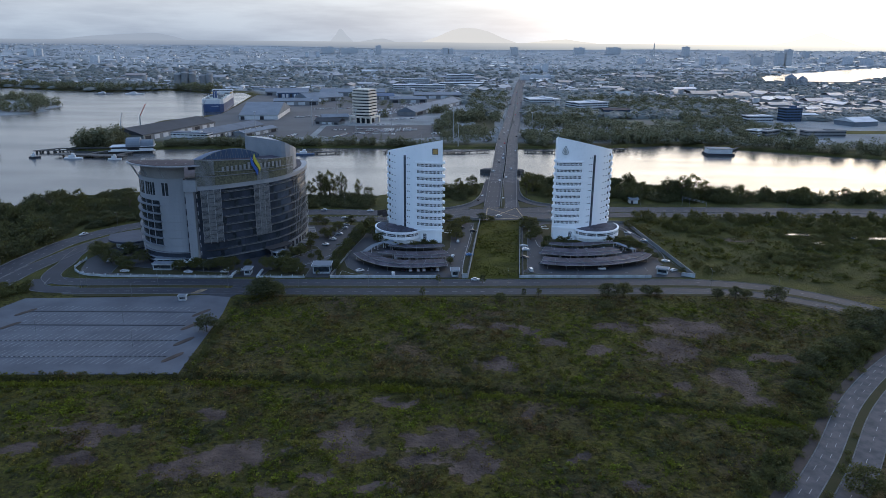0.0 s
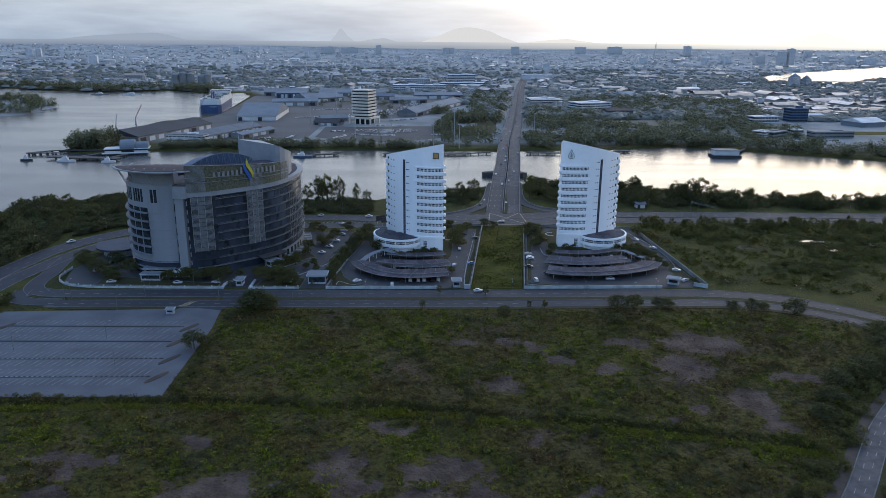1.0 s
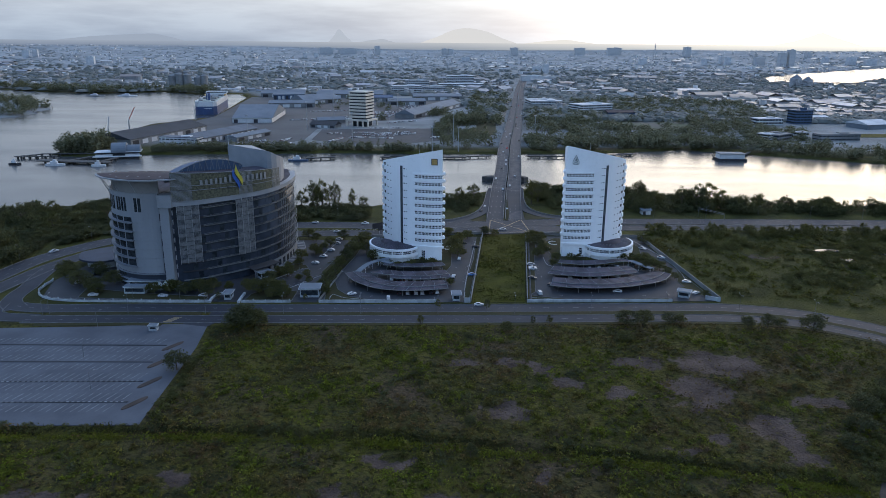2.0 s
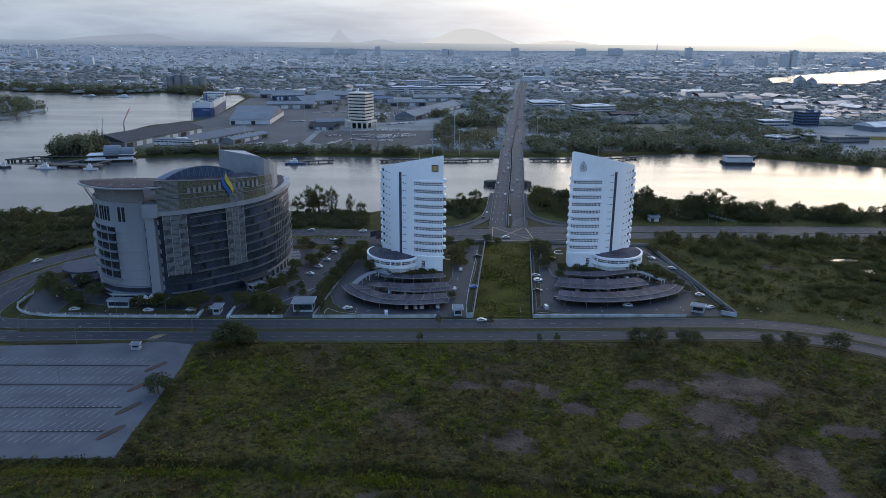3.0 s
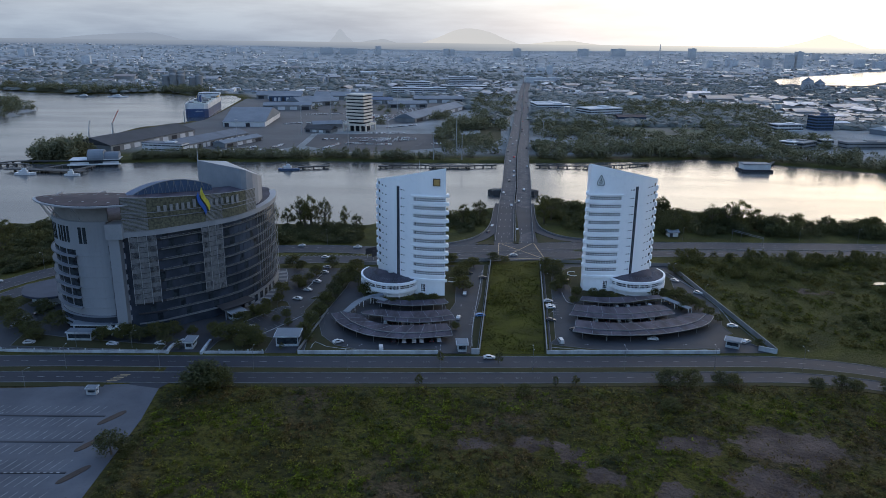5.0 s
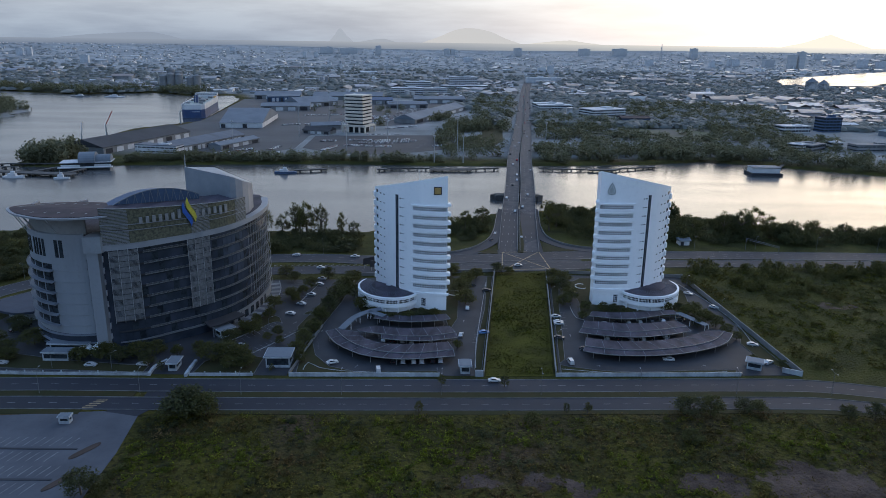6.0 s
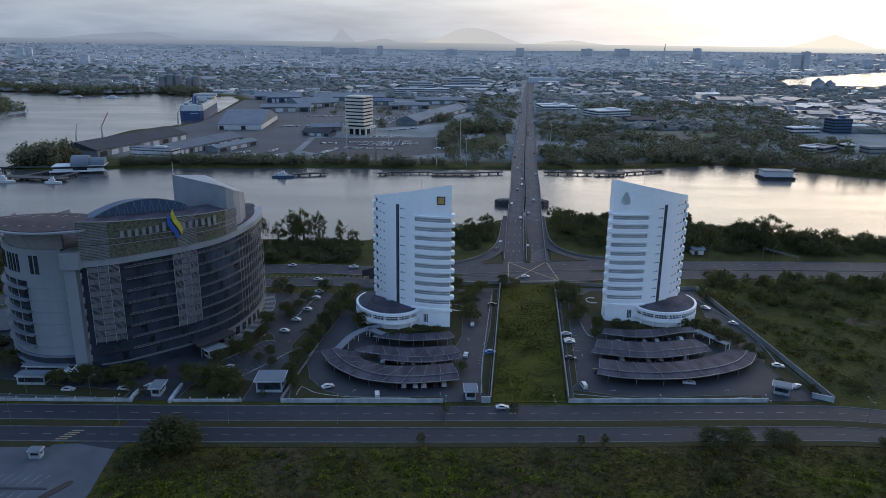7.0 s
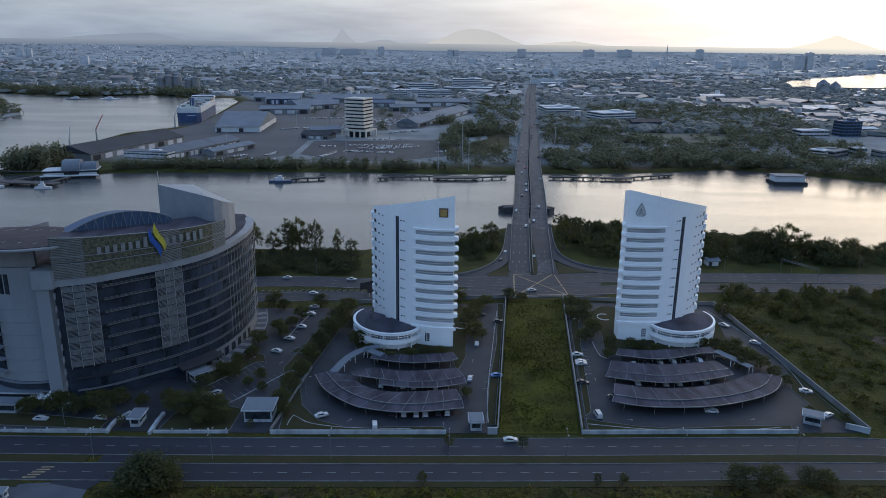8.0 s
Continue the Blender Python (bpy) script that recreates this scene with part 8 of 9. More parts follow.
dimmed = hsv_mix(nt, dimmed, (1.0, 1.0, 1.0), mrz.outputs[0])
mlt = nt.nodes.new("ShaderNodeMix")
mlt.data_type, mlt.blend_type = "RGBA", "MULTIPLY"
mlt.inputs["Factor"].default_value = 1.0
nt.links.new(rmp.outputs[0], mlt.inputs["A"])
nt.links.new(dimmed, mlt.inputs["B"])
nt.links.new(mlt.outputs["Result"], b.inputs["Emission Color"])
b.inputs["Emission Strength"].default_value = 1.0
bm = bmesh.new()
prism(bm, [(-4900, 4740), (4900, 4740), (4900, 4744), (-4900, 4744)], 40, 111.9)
tagged(part("backdrop", bm, m_rim), "glowing haze band in place of the distant plain under the horizon", "backdrop", kind="structure")

# the town: houses and works too many to count
PORT = [(-440, 660), (80, 680), (60, 860), (40, 1100), (-60, 1400), (-470, 1420)]
WOODS = [(82, 700), (250, 722), (300, 712), (360, 730), (440, 770), (480, 900), (580, 1270), (420, 1330), (230, 1290), (190, 1050), (110, 1120), (84, 900)]
# paler copies of the town colours, haze painted in for the far rows
M_dim_wall = ramp_mat("hazed_town_walls", [(0.50, 0.495, 0.49), (0.44, 0.44, 0.44), (0.54, 0.53, 0.515), (0.66, 0.65, 0.64)])
M_dim_roof = ramp_mat("hazed_town_roofs", [(0.335, 0.335, 0.34), (0.30, 0.298, 0.30), (0.38, 0.38, 0.385), (0.33, 0.31, 0.30)], 0.38, 0.9)
rg = np.random.default_rng(5)


def town_spots(n, ymin, ymax):
    """Places spread evenly over the view of the plain: x, y and the scale of things there."""
    px = rg.uniform(-80, 1650, n)
    yy = rg.uniform(ymin, ymax, n)
    real = 132400 / (yy - 79)
    s_ = np.clip((1 / 2600 - 1 / real) / (1 / 2600 - 1 / 15000), 0, 1)
    d = np.where(real < 2600, real, 2600 + 2300 * s_)
    return (px - 806) / 1048 * d, d + 0.0, np.where(real < 2600, 1.0, d / real), real


def builtup(x, y):
    return 0.5 * wobble(x, y, 190.0, 1.0) + 0.45 * wobble(x, y, 75.0, 2.0) + 0.3 * wobble(x, y, 420.0, 5.0)


def dry(x, y):
    return ~inside(RIVER, x, y) & ~inside(PORT, x, y) & (~inside(RIVER2, x, y) | inside(SPIT, x, y)) & ~inside(ISLAND, x, y)


def houses(n, ymin, ymax, suffix, wall, roof):
    bx, by, sc, real = town_spots(n, ymin, ymax)
    keep = (by > 760) & (by < 4900) & dry(bx, by) & (edge_dist(RIVER, bx, by) > 45) & ~inside(WOODS, bx, by) & ~inside(SPIT, bx, by) & (edge_dist(AX, bx, by, False) > 34)
    keep &= rg.uniform(0, 1, n) < np.clip(builtup(bx, by) * 1.9 + 0.42, 0.02, 1)
    bx, by, sc = bx[keep], by[keep], np.maximum(sc[keep], 0.45)
    n = len(bx)
    u = rg.uniform(0, 1, n)
    W_ = np.where(u < 0.06, rg.uniform(30, 60, n), np.where(u < 0.3, rg.uniform(24, 46, n), rg.uniform(8, 16, n))) * sc
    D_ = np.where(u < 0.06, rg.uniform(18, 30, n), rg.uniform(7, 11, n)) * sc
    H_ = np.where(u < 0.06, rg.uniform(6, 11, n), np.where(u > 0.93, rg.uniform(9, 16, n), rg.uniform(3.5, 7, n))) * sc
    A_ = radians(8) + np.round(rg.uniform(0, 1, n)) * np.pi / 2 + 0.5 * wobble(bx, by, 260.0, 4.0)
    Z_ = rise(np.hypot(bx, by - 60)) - 0.2
    ca_, sa_ = np.cos(A_), np.sin(A_)

    def corner(fx_, fy_, z):
        return np.stack([bx + fx_ * W_ / 2 * ca_ - fy_ * D_ / 2 * sa_, by + fx_ * W_ / 2 * sa_ + fy_ * D_ / 2 * ca_, z], 1)
    wv = np.stack([corner(fx_, fy_, Z_ + t_ * H_) for t_ in (0, 1) for fx_, fy_ in ((-1, -1), (1, -1), (1, 1), (-1, 1))], 1).reshape(-1, 3)
    wf = (np.arange(n)[:, None, None] * 8 + np.array([[0, 1, 5, 4], [1, 2, 6, 5], [2, 3, 7, 6], [3, 0, 4, 7]])[None]).reshape(-1, 4)
    rh = np.where(u > 0.93, 0.02, 0.2) * D_
    rv = np.stack([corner(fx_, fy_, Z_ + H_ + t_ * rh) for fx_, fy_, t_ in ((-1.08, -1.12, 0), (1.08, -1.12, 0), (1.08, 0, 1), (-1.08, 0, 1), (1.08, 1.12, 0), (-1.08, 1.12, 0))], 1).reshape(-1, 3)
    rf = (np.arange(n)[:, None, None] * 6 + np.array([[0, 1, 2, 3], [3, 2, 4, 5]])[None]).reshape(-1, 4)
    tagged(new("town_walls", np_mesh("town_walls", wv, wf, wall)), "pale walls of crowded low town houses" + suffix, "town", kind="stuff")
    tagged(new("town_roofs", np_mesh("town_roofs", rv, rf, roof)), "grey and brown roofs of crowded low town houses" + suffix, "town", kind="stuff")


houses(3700, 126, 208, "", M_town_wall, M_town_roof)
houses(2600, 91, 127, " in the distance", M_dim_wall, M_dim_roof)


def town_woods(n, ymin, ymax, label, mat, low=1.0):
    tx, ty, sc, real = town_spots(n, ymin, ymax)
    keep = (ty > 740) & (ty < 4900) & dry(tx, ty) & (edge_dist(AX, tx, ty, False) > 24)
    keep &= rg.uniform(0, 1, n) < np.clip(0.72 - builtup(tx, ty) * 1.5, 0.15, 1)
    tx, ty, sc = tx[keep], ty[keep], np.maximum(sc[keep], 0.4)
    rows = np.stack([tx, ty, rise(np.hypot(tx, ty - 60)), rg.uniform(7, 16, len(tx)) * sc, rg.uniform(5, 9, len(tx)) * sc * low], 1)
    wood("town_trees", label, rows, mat, FAR_T)


town_woods(9600, 126, 215, "haze-paled trees between the far town houses", M_leaf_far)
town_woods(4600, 93, 127, "haze-paled distant trees across the plain", M_leaf_dim, 0.6)


def bank_strip(i0, i1, width, n, seed):
    L = RIVER[i0:i1]
    acc = length_at(L)
    r_ = np.random.default_rng(seed)
    rows = []
    for k in range(n):
        s = r_.uniform(0, acc[-1] - 0.1)
        p = stretch_of(L, acc, s, s + 0.1, 1)
        dx, dy = p[1][0] - p[0][0], p[1][1] - p[0][1]
        l_ = math.hypot(dx, dy) + 1e-9
        o = r_.uniform(2, width)
        x, y = p[0][0] - dy / l_ * o, p[0][1] + dx / l_ * o
        rows.append((x, y, 0, r_.uniform(4, 7.5), r_.uniform(7, 13)))
    return np.array(rows)


i_a = RIVER.index((-134, 679))
i_b = RIVER.index((73, 687))
far_bank = np.concatenate([scatter([(-260, 1100), (-100, 1080), (-60, 1230), (-60, 1330), (-300, 1330), (-330, 1140)], 50, 33, 4, 7, 5, 9, z=0), scatter([(-26, 882), (26, 905), (20, 975), (-22, 955)], 60, 34, 5, 8, 8, 13, z=0), scatter([(-48, 1002), (-22, 1032), (-16, 1066), (-40, 1034)], 12, 35, 5, 7, 10, 13, z=0), scatter([(-117, 946), (-109, 946), (-109, 954), (-117, 954)], 2, 36, 6, 8, 11, 13, z=0), bank_strip(i_a - 1, i_b, 18, 130, 1)[:, :] * np.array([1, 1, 1, 0.8, 0.75]), bank_strip(i_b, len(RIVER), 60, 700, 2),
                           bank_strip(RIVER.index((-1133, 1494)) - 1, RIVER.index((-500, 1420)), 70, 420, 3) * np.array([1, 1, 1, 1.3, 1.2]),
                           scatter(WOODS, 1150, 21, 5, 9, 6, 11, lambda x, y: (wobble(x, y, 38.0, 2.0) > 0.42) | (np.hypot(x - 232, y - 1075) < 42) | (np.hypot(x - 267, y - 1010) < 30) | (np.hypot(x - 470, y - 945) < 34) | (np.hypot(x - 404, y - 788) < 30) | ((np.hypot((x - 290) / 62, (y - 955) / 95) < 1) & (wobble(x, y, 13.0, 4.0) < 0.45)), z=0), scatter(ISLAND, 520, 22, 6, 10, 9, 15, z=-1.5), scatter([(-424, 646), (-378, 650), (-384, 690), (-430, 690)], 60, 23, 6, 9, 11, 17, z=0),
                           scatter([(-330, 662), (-140, 682), (-140, 700), (-330, 690)], 70, 24, 3, 6, 5, 8, z=0), scatter([(-10, 700), (60, 705), (60, 800), (20, 830), (-20, 900), (-40, 860)], 80, 25, 4, 7, 7, 11, z=0),
                           scatter([(10, 900), (80, 900), (95, 1120), (110, 1400), (40, 1500), (20, 1150)], 160, 26, 5, 9, 7, 12, z=0)])
ok_ = edge_dist(AX, far_bank[:, 0], far_bank[:, 1], False) > 20
wood("far_bank_trees", "thick haze-paled trees along the far river bank", far_bank[ok_], M_leaf_mid, BANK_T)
# port ground: tarmac yards and rows of parked cars
for pts, lab in (([(-184, 847), (-10, 872), (-6, 768), (-60, 736), (-100, 722), (-127, 724), (-178, 757)], "dark tarmac port yard"), ([(-330, 690), (-230, 700), (-186, 752), (-192, 850), (-150, 930), (-60, 975), (14, 1180), (-40, 1330), (-440, 1330), (-384, 985), (-400, 850)], "broad grey port yard")):
    bm = bmesh.new()
    prism(bm, pts, -0.3, 0.04)
    solo("pavement", bm, M_dark_yard if "dark" in lab else M_yard, lab, "yard", "structure")

for pa, pb, w in (((-177, 858), (-11, 813), 3.0), ((-65, 829), (-54, 867), 3.5), ((-54, 751), (-42, 806), 3.5)):
    bm = bmesh.new()
    beam(bm, (*pa, 0.02), (*pb, 0.02), w, 0.12)
    solo("pavement", bm, M_pale_asphalt, "pale concrete strip across the port yard", "path", "structure")
bm = bmesh.new()
prism(bm, [(0, 775), (36, 786), (52, 830), (60, 960), (52, 1014), (30, 1000), (28, 880), (8, 860)], -0.2, 0.05)
solo("verge", bm, M_verge, "rough grass beside the bridge approach", "grass", "structure")

bm = bmesh.new()
prism(bm, [(290 + math.cos(k * 0.2618) * 66 * (1 + 0.12 * math.sin(k * 2.1)), 955 + math.sin(k * 0.2618) * 98 * (1 + 0.1 * math.cos(k * 1.7))) for k in range(24)], -0.2, 0.06)
solo("ground_cover", bm, M_meadow, "open scrubby meadow among the riverside woods", "grass", "structure")


def car_rows(rows, seed):
    r_ = np.random.default_rng(seed)
    bm = bmesh.new()
    for (xa, ya), (xb, yb), n_ in rows:
        for k in range(n_):
            if r_.uniform() < 0.2:
                continue
            f = k / n_
            x, y = xa + (xb - xa) * f, ya + (yb - ya) * f
            rz = math.degrees(math.atan2(yb - ya, xb - xa)) + 90
            box(bm, (x, y, 0.3), (4.3, 1.75, 0.75), rz)
            box(bm, (x, y, 1.05), (2.3, 1.55, 0.55), rz)
    return bm


for (xa, ya), (xb, yb_), dp, hh, rh_, rf in (((-340, 1120), (-260, 1135), 34, 8, 4, M_greyroof), 
                                              ((-130, 1190), (-60, 1205), 40, 7, 4, M_greyroof), ((-200, 1250), (-130, 1262), 40, 8, 4, M_blueroof), ((-90, 1290), (10, 1305), 46, 8, 4, M_greyroof)):
    hall("shed", (xa, ya), (xb, yb_), dp, hh, rh_, "low port shed with a dull pitched metal roof", M_concrete, rf, 4)
rows = [((-170, 805), (-148, 807), 9), ((-138, 817), (-52, 817), 30), ((-134, 777), (-72, 772), 22), ((-120, 795), (-70, 800), 18), ((-112, 806), (-60, 808), 18), ((-80, 824), (-58, 828), 8), ((-32, 782), (-8, 790), 10), ((-153, 738), (-141, 776), 14), ((-210, 743), (-204, 764), 8), ((-200, 704), (-194, 726), 9),
        ((-250, 700), (-215, 730), 14), ((-262, 712), (-228, 745), 14), ((-120, 862), (-70, 866), 14), ((-102, 920), (-60, 950), 14), ((-255, 940), (-205, 960), 22), ((-250, 1060), (-190, 1078), 24)]
rows += [((-190 + 3 * k, 960 + 11 * k), (-110 + 4 * k, 985 + 11 * k), 26) for k in range(10)]
rows += [((-110 + 4 * k, 1110 + 16 * k), (-58 + 3 * k, 1122 + 16 * k), 15) for k in range(5)]
tagged(part("parked_cars", car_rows(rows, 3), M_cars), "rows of parked cars in the port yards", "cars", kind="stuff")
for x, y, h in ((-27, 684, 26), (2, 686, 26), (-122, 724, 36), (-4, 767, 36), (-204, 845, 36), (-200, 1010, 40), (-91, 835, 30), (-250, 740, 30), (-110, 1150, 40), (100, 800, 26)):
    e = thing("floodlight_mast", "tall grey floodlight mast over the port yard", "light mast", "floodlight masts")
    bm = bmesh.new()
    tube(bm, (x, y, 0), (x, y, h), 0.5, 0.22, 8)
    part("pole", bm, M_steel, e)
    bm = bmesh.new()
    box(bm, (x, y, h), (3.2, 1.4, 0.9))
    part("lamp_head", bm, M_steel, e)
for x, y, h, a in ((-436, 820, 30, 20), (-430, 760, 24, 0), (-398, 940, 34, 25)):
    e = thing("harbour_crane", "slim harbour crane standing on the quay", "crane")
    bm = bmesh.new()
    tube(bm, (x, y, -2), (x, y, h * 0.5), 1.2, 0.8, 8)
    part("tower", bm, M_steel, e)
    bm = bmesh.new()
    beam(bm, (x, y, h * 0.45), (x + math.sin(radians(a)) * 22, y + 4, h), 0.9)
    part("jib", bm, M_red if a == 20 else M_steel, e)

# ---------- vehicles and street furniture ----------


def car_paint(name, c):
    return surface(name, c, tuple(v * 0.85 for v in c), 0.25, 0.1, s1=0.5, s2=3, amount=0.2, spec=0.6)


P_white, P_silver, P_black, P_blue, P_red = (car_paint(n, c) for n, c in (("white_car_paint", (0.46, 0.47, 0.48)), ("silver_car_paint", (0.42, 0.43, 0.45)), ("black_car_paint", (0.03, 0.03, 0.035)), ("blue_car_paint", (0.08, 0.2, 0.42)), ("red_car_paint", (0.45, 0.05, 0.06))))
M_tyre = surface("tyre_rubber", (0.02, 0.02, 0.02), None, 0.8, s1=2, s2=8)
M_lamp_red = surface("red_tail_lens", (0.3, 0.02, 0.02), None, 0.3, s1=2, s2=8)


def profile(bm, pts, w, taper=0.0):
    """A side outline (x, z) drawn out across the car."""
    A = [bm.verts.new((x, -w / 2 + (taper if z > 0.95 else 0), z)) for x, z in pts]
    B = [bm.verts.new((x, w / 2 - (taper if z > 0.95 else 0), z)) for x, z in pts]
    bm.faces.new(A)
    bm.faces.new(B[::-1])
    for i in range(len(pts)):
        j = (i + 1) % len(pts)
        bm.faces.new((A[i], A[j], B[j], B[i]))


def car_model(kind, paint, label):
    e = thing("car", label, "car", "cars on the roads and plots", pose(0, 0, -30))
    bm = bmesh.new()
    if kind == "pickup":
        body = [(-2.5, 0.35), (2.45, 0.35), (2.5, 0.75), (2.3, 1.0), (1.2, 1.08), (0.55, 1.68), (-0.75, 1.72), (-0.95, 1.1), (-2.5, 1.05)]
        glass = [(1.1, 1.12), (0.55, 1.62), (-0.7, 1.65), (-0.8, 1.12)]
    elif kind == "van":
        body = [(-2.2, 0.3), (2.2, 0.3), (2.3, 0.8), (1.9, 1.1), (1.3, 1.75), (0.9, 1.9), (-2.1, 1.9), (-2.25, 1.0)]
        glass = [(1.75, 1.15), (1.2, 1.72), (-2.0, 1.75), (-2.1, 1.15)]
    else:
        body = [(-2.15, 0.3), (2.15, 0.3), (2.2, 0.65), (2.0, 0.85), (1.0, 0.98), (0.3, 1.45), (-0.95, 1.47), (-1.6, 1.02), (-2.15, 0.95)]
        glass = [(0.9, 1.0), (0.3, 1.40), (-0.9, 1.42), (-1.45, 1.03)]
    profile(bm, body, 1.76, 0.16)
    bmesh.ops.bevel(bm, geom=bm.edges[:], offset=0.05, segments=1, affect="EDGES")
    part("body", bm, paint, e)
    bm = bmesh.new()
    profile(bm, glass, 1.5)
    for v in bm.verts:
        v.co.y *= 1.03
    part("cabin_glass", bm, M_glass, e)
    for s in (-1, 1):
        for x in (-1.35, 1.35):
            bm = bmesh.new()
            tube(bm, (x, s * 0.72, 0.33), (x, s * 0.9, 0.33), 0.33, n=12)
            w = part("wheel", bm, M_tyre, e)
            bm = bmesh.new()
            tube(bm, (x, s * 0.89, 0.33), (x, s * 0.915, 0.33), 0.19, n=10)
            part("rim", bm, M_steel, w)
        bm = bmesh.new()
        box(bm, (2.12, s * 0.62, 0.62), (0.1, 0.36, 0.16))
        part("headlight", bm, M_signletter, e)
        bm = bmesh.new()
        box(bm, (-2.16 if kind != "pickup" else -2.48, s * 0.7, 0.75), (0.06, 0.26, 0.18))
        part("tail_light", bm, M_lamp_red, e)
    return e


MODELS = {"white": car_model("sedan", P_white, "white saloon car with dark windows"), "silver": car_model("sedan", P_silver, "silver saloon car with dark windows"),
          "black": car_model("sedan", P_black, "black saloon car with dark windows"), "blue": car_model("sedan", P_blue, "blue saloon car with dark windows"),
          "red": car_model("sedan", P_red, "red saloon car with dark windows"), "pickup": car_model("pickup", P_white, "white pickup truck with an open bed"), "van": car_model("van", P_white, "white van with dark windows")}
used = set()


def put_car(kind, x, y, rz, z=0.05):
    m = pose(x, y, z, 0, 0, rz)
    if kind not in used:
        used.add(kind)
        MODELS[kind].matrix_basis = m
    else:
        copy_thing(MODELS[kind], m)


CARS = [("white", 10.6, 279.2, 3), ("white", -49.3, 289.1, 25), ("van", -31.4, 284.2, 100), ("van", 40.1, 293.4, 100), ("white", 78.1, 297.4, 175), ("white", 116.2, 311.0, -12), ("white", 115.6, 296.8, 30), ("white", 115.0, 346.4, -32), ("white", -1.2, 313.5, 80), ("white", 1.8, 339.8, 88), ("black", 1.8, 352.2, 80), ("black", 4.0, 366.4, 8), ("black", 11.3, 360.6, 5), ("blue", 8.4, 316.2, 8), ("black", 47.5, 303.5, -40), ("white", 40.6, 333.0, 5), ("silver", 40.9, 327.6, 5), ("white", 40.8, 326.0, 5), ("black", 39.0, 313.0, -10), ("black", 52.8, 359.4, 10), ("white", -71.8, 351.1, 170), ("white", -73.8, 340.4, 165), ("white", -70.8, 363.6, 172), ("silver", -71.0, 371.0, 172)]
CARS += [("white", -76.0, 330.0, 165), ("white", -118.5, 284.6, 175), ("silver", -137, 283.2, 0), ("white", -93, 297, 200), ("silver", -90.6, 298.6, 200), ("silver", -88, 300, 200), ("white", -170, 283, 8), ("silver", -186, 298, 70), ("white", -186, 304, 70), ("black", -184, 309, 60), ("black", -182, 313, 55), ("pickup", -60, 404.5, 183), ("white", -93, 405, 185), ("white", -75, 386.2, 4), ("pickup", -227, 342, 230), ("black", -20, 411, 200), ("black", 17.5, 438, 70), ("white", 21, 452, 72), ("white", 36.6, 445, 84), ("white", 30, 396, 8), ("red", -47, 366, 60), ("white", 109, 362, -40)]
CARS += [("black", 95, 333, 150), ("silver", -23, 291.2, 95), ("white", -19, 291.4, 95), ("silver", -16, 291.6, 95), ("black", -12, 292.2, 95), ("silver", -9, 292.6, 95), ("black", -27, 291.4, 95)]
for kind, x, y, rz in CARS:
    put_car(kind, x, y, rz)
rc = random.Random(4)
for k in range(36):
    i = rc.randrange(4, len(AXS) - 40)
    f = (k / 36) ** 1.3
    y = 500 + f * 1050
    i = min(range(len(AXS)), key=lambda j: abs(AXS[j][1] - y))
    o = rc.choice((-9.6, -6.1, -2.6, 2.6, 6.1, 9.6))
    p = offset(AXS, -o)[i]
    put_car(rc.choice(("white", "white", "silver", "black", "black", "red")), p[0], p[1], 84 if o > 0 else 264, AXS[i][2] + 0.03)
# under the shelters
for F_, n_ in ((A5i, 9), (B5i, 10), ([(57.8, 317), (69.4, 317), (82.1, 319)], 5), ([(-33, 311), (-14, 310)], 5), ([(60, 330), (86, 334)], 5)):
    for k, p in enumerate(resample(F_, n_)):
        put_car(("white", "black", "silver")[k % 3], p[0] + 0.6, p[1] - 3.2, 92 + k)


def lamp(x, y, rz, h=9.0, z=0.0, double=False):
    e = thing("street_lamp", "slim grey street lamp on a curved arm", "street lamp", "street lamps", pose(x, y, z, 0, 0, rz))
    bm = bmesh.new()
    tube(bm, (0, 0, 0), (0, 0, h), 0.085, 0.05, 8)
    part("pole", bm, M_pole, e)
    for s in (1, -1) if double else (1,):
        bm = bmesh.new()
        tube(bm, (0, 0, h - 0.1), (s * 1.7, 0, h + 0.35), 0.05, 0.04, 6)
        part("arm", bm, M_pole, e)
        bm = bmesh.new()
        box(bm, (s * 1.95, 0, h + 0.28), (0.75, 0.3, 0.14))
        part("lamp_head", bm, M_signletter, e)
    return e


FACCL = length_at(FRONT)
for k in range(11):
    p = offset(stretch_of(FRONT, FACCL, 18 + k * 34, 18.2 + k * 34, 1), -11.3)[0]
    lamp(p[0], p[1], 90, 8.5, 0.1, True)
HACC = length_at(HU)
for k in range(19):
    p = offset(stretch_of(HU, HACC, 90 + k * 36, 90.3 + k * 36, 1), 7.4)[0]
    if not (-10 < p[0] < 70):
        lamp(p[0], p[1], -90, 9)
BACC = length_at(AXS)
for k in range(16):
    for o in (11.6, -11.6):
        q_ = stretch_of(AXS, BACC, 110 + k * 46, 110.3 + k * 46, 1)
        p = offset(q_, o)[0]
        i = min(range(len(AXS)), key=lambda j: abs(AXS[j][1] - p[1]))
        lamp(p[0], p[1], 180 if o < 0 else 0, 9, AXS[i][2])
for x, y in ((4.6, 310), (8.8, 350), (37, 306), (41, 350), (-57, 300), (-100, 330), (-80, 312), (115.5, 340), (110, 368), (-150, 281), (-128, 281), (-180, 262), (-150, 252), (-140, 226), (-125, 205), (-170, 215)):
    lamp(x, y, 40, 6.5)
# small hut beyond the highway
hall("hut", (131, 437), (137, 437.5), 5, 3.2, 1.2, "small blue-walled hut beside the highway", M_palewall, M_greyroof, 2, "hut")
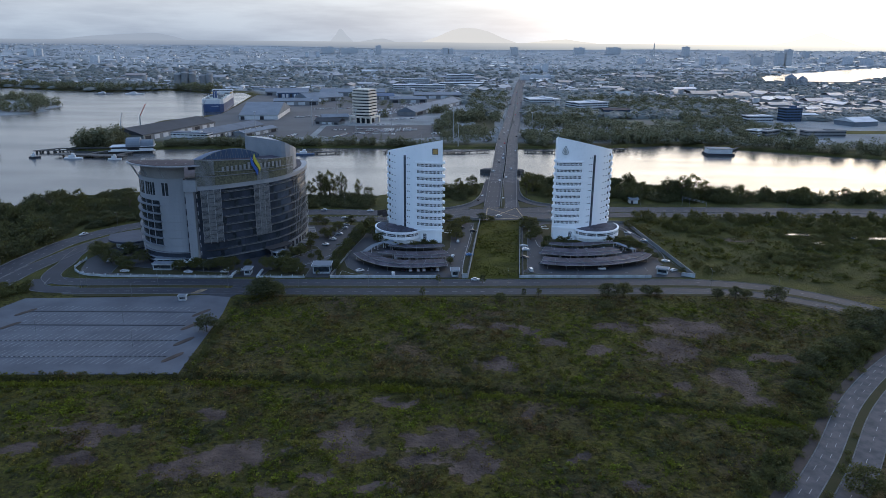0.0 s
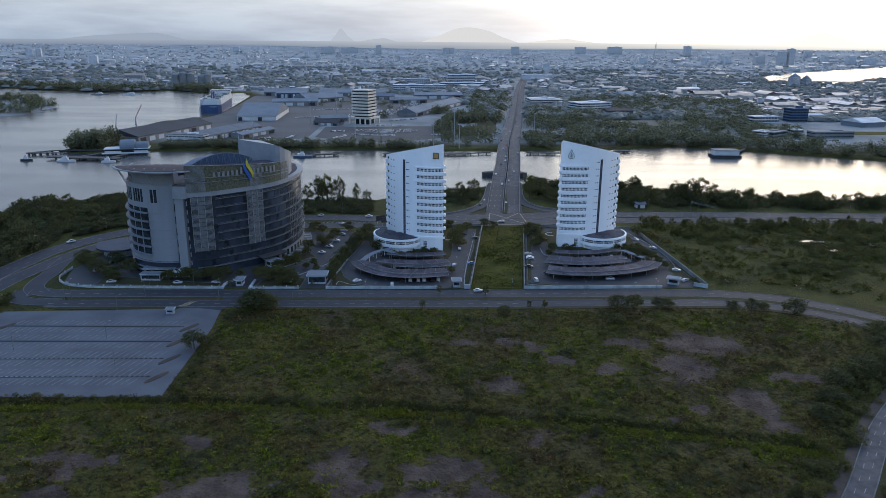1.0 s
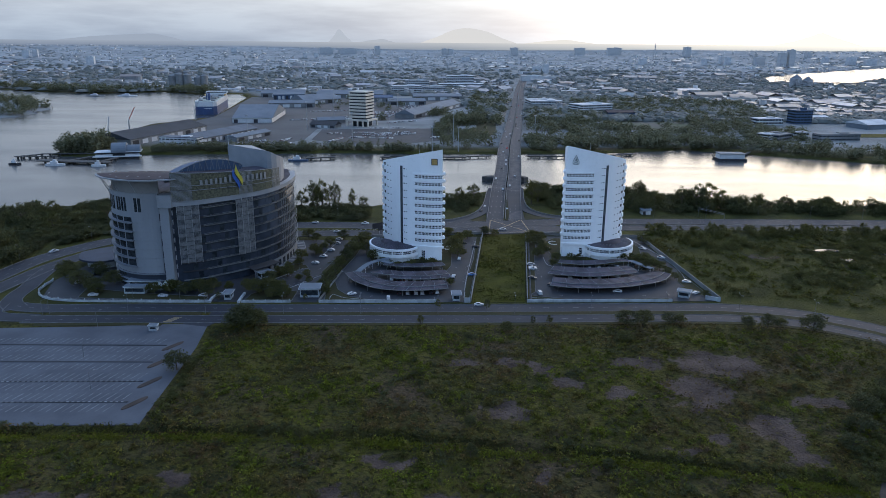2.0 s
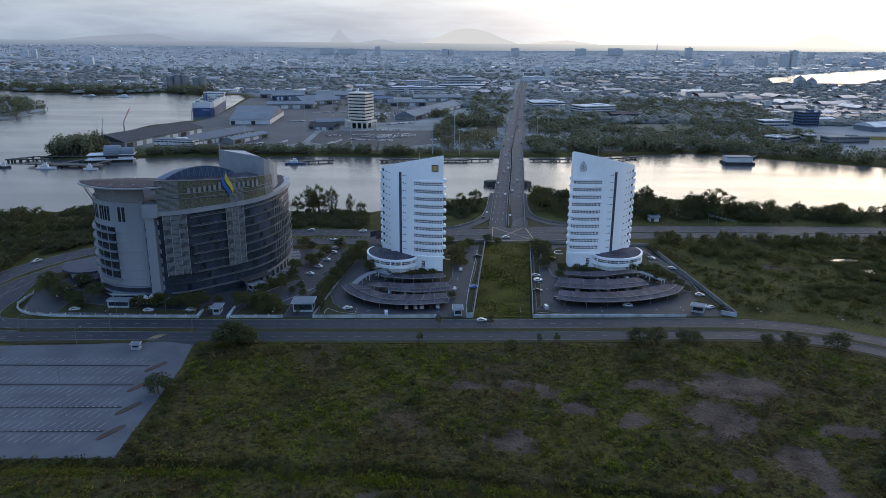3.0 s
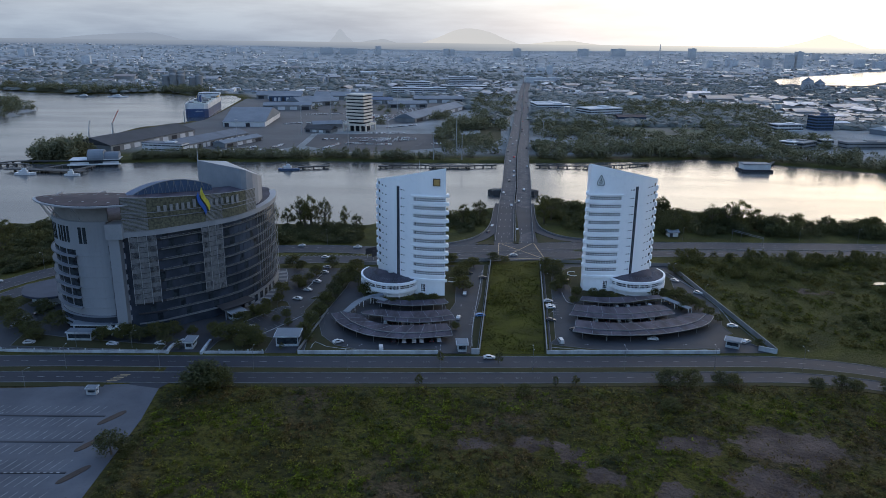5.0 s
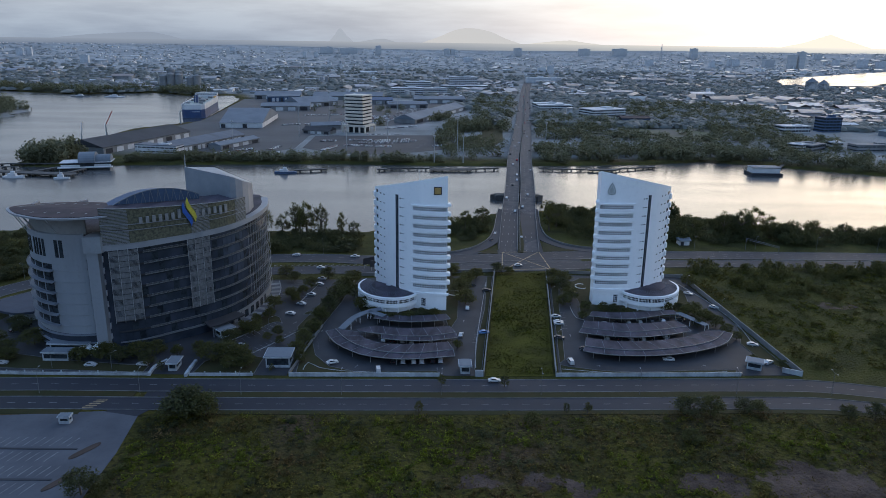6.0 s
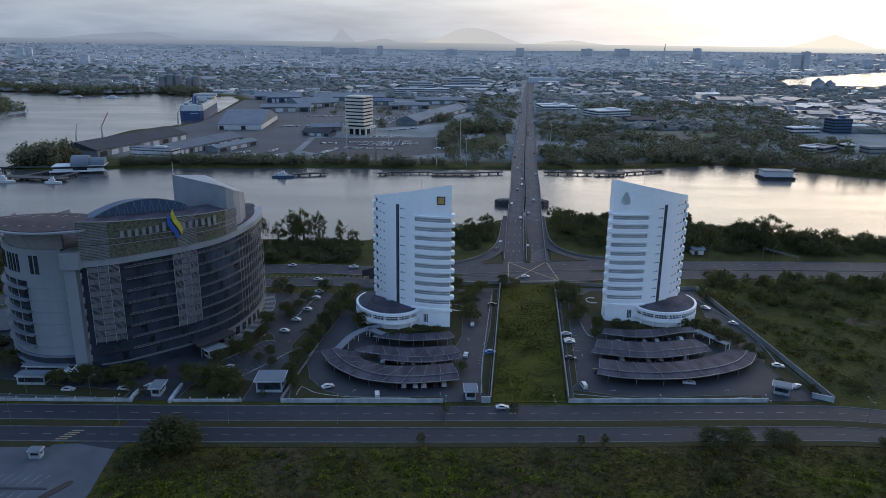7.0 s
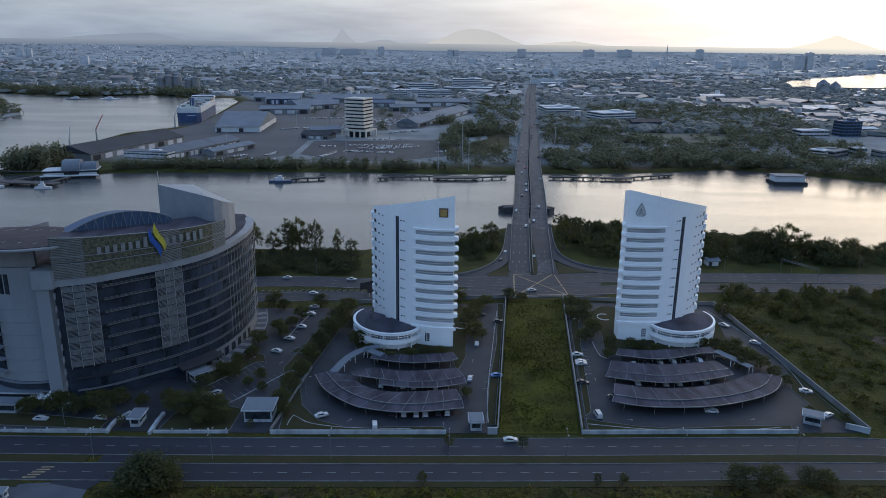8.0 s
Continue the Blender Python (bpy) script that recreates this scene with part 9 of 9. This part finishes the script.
# overhead sign gantry
e = thing("sign_gantry", "steel sign gantry beside the highway", "gantry")
for a, b_ in (((168, 432, 0), (168, 432, 7)), ((168, 432, 7), (180, 418, 6.6)), ((168, 432, 6.2), (180, 418, 5.8)), ((180, 418, 0), (180, 418, 6.6))):
    bm = bmesh.new()
    tube(bm, a, b_, 0.13, n=8)
    part("gantry_tube", bm, M_pole, e)
# billboard backs near the junction
for x, y, rz in ((-50, 389.5, 35), (-46, 386, 35)):
    e = thing("billboard", "dark back of a roadside billboard on posts", "billboard", m=pose(x, y, 0, 0, 0, rz))
    bm = bmesh.new()
    box(bm, (0, 0, 2.0), (7, 0.3, 3.4))
    part("board", bm, M_asphalt_dark, e)
    for s in (-2.6, 2.6):
        bm = bmesh.new()
        tube(bm, (s, 0, 0), (s, 0, 2.2), 0.12, n=6)
        part("post", bm, M_steel, e)

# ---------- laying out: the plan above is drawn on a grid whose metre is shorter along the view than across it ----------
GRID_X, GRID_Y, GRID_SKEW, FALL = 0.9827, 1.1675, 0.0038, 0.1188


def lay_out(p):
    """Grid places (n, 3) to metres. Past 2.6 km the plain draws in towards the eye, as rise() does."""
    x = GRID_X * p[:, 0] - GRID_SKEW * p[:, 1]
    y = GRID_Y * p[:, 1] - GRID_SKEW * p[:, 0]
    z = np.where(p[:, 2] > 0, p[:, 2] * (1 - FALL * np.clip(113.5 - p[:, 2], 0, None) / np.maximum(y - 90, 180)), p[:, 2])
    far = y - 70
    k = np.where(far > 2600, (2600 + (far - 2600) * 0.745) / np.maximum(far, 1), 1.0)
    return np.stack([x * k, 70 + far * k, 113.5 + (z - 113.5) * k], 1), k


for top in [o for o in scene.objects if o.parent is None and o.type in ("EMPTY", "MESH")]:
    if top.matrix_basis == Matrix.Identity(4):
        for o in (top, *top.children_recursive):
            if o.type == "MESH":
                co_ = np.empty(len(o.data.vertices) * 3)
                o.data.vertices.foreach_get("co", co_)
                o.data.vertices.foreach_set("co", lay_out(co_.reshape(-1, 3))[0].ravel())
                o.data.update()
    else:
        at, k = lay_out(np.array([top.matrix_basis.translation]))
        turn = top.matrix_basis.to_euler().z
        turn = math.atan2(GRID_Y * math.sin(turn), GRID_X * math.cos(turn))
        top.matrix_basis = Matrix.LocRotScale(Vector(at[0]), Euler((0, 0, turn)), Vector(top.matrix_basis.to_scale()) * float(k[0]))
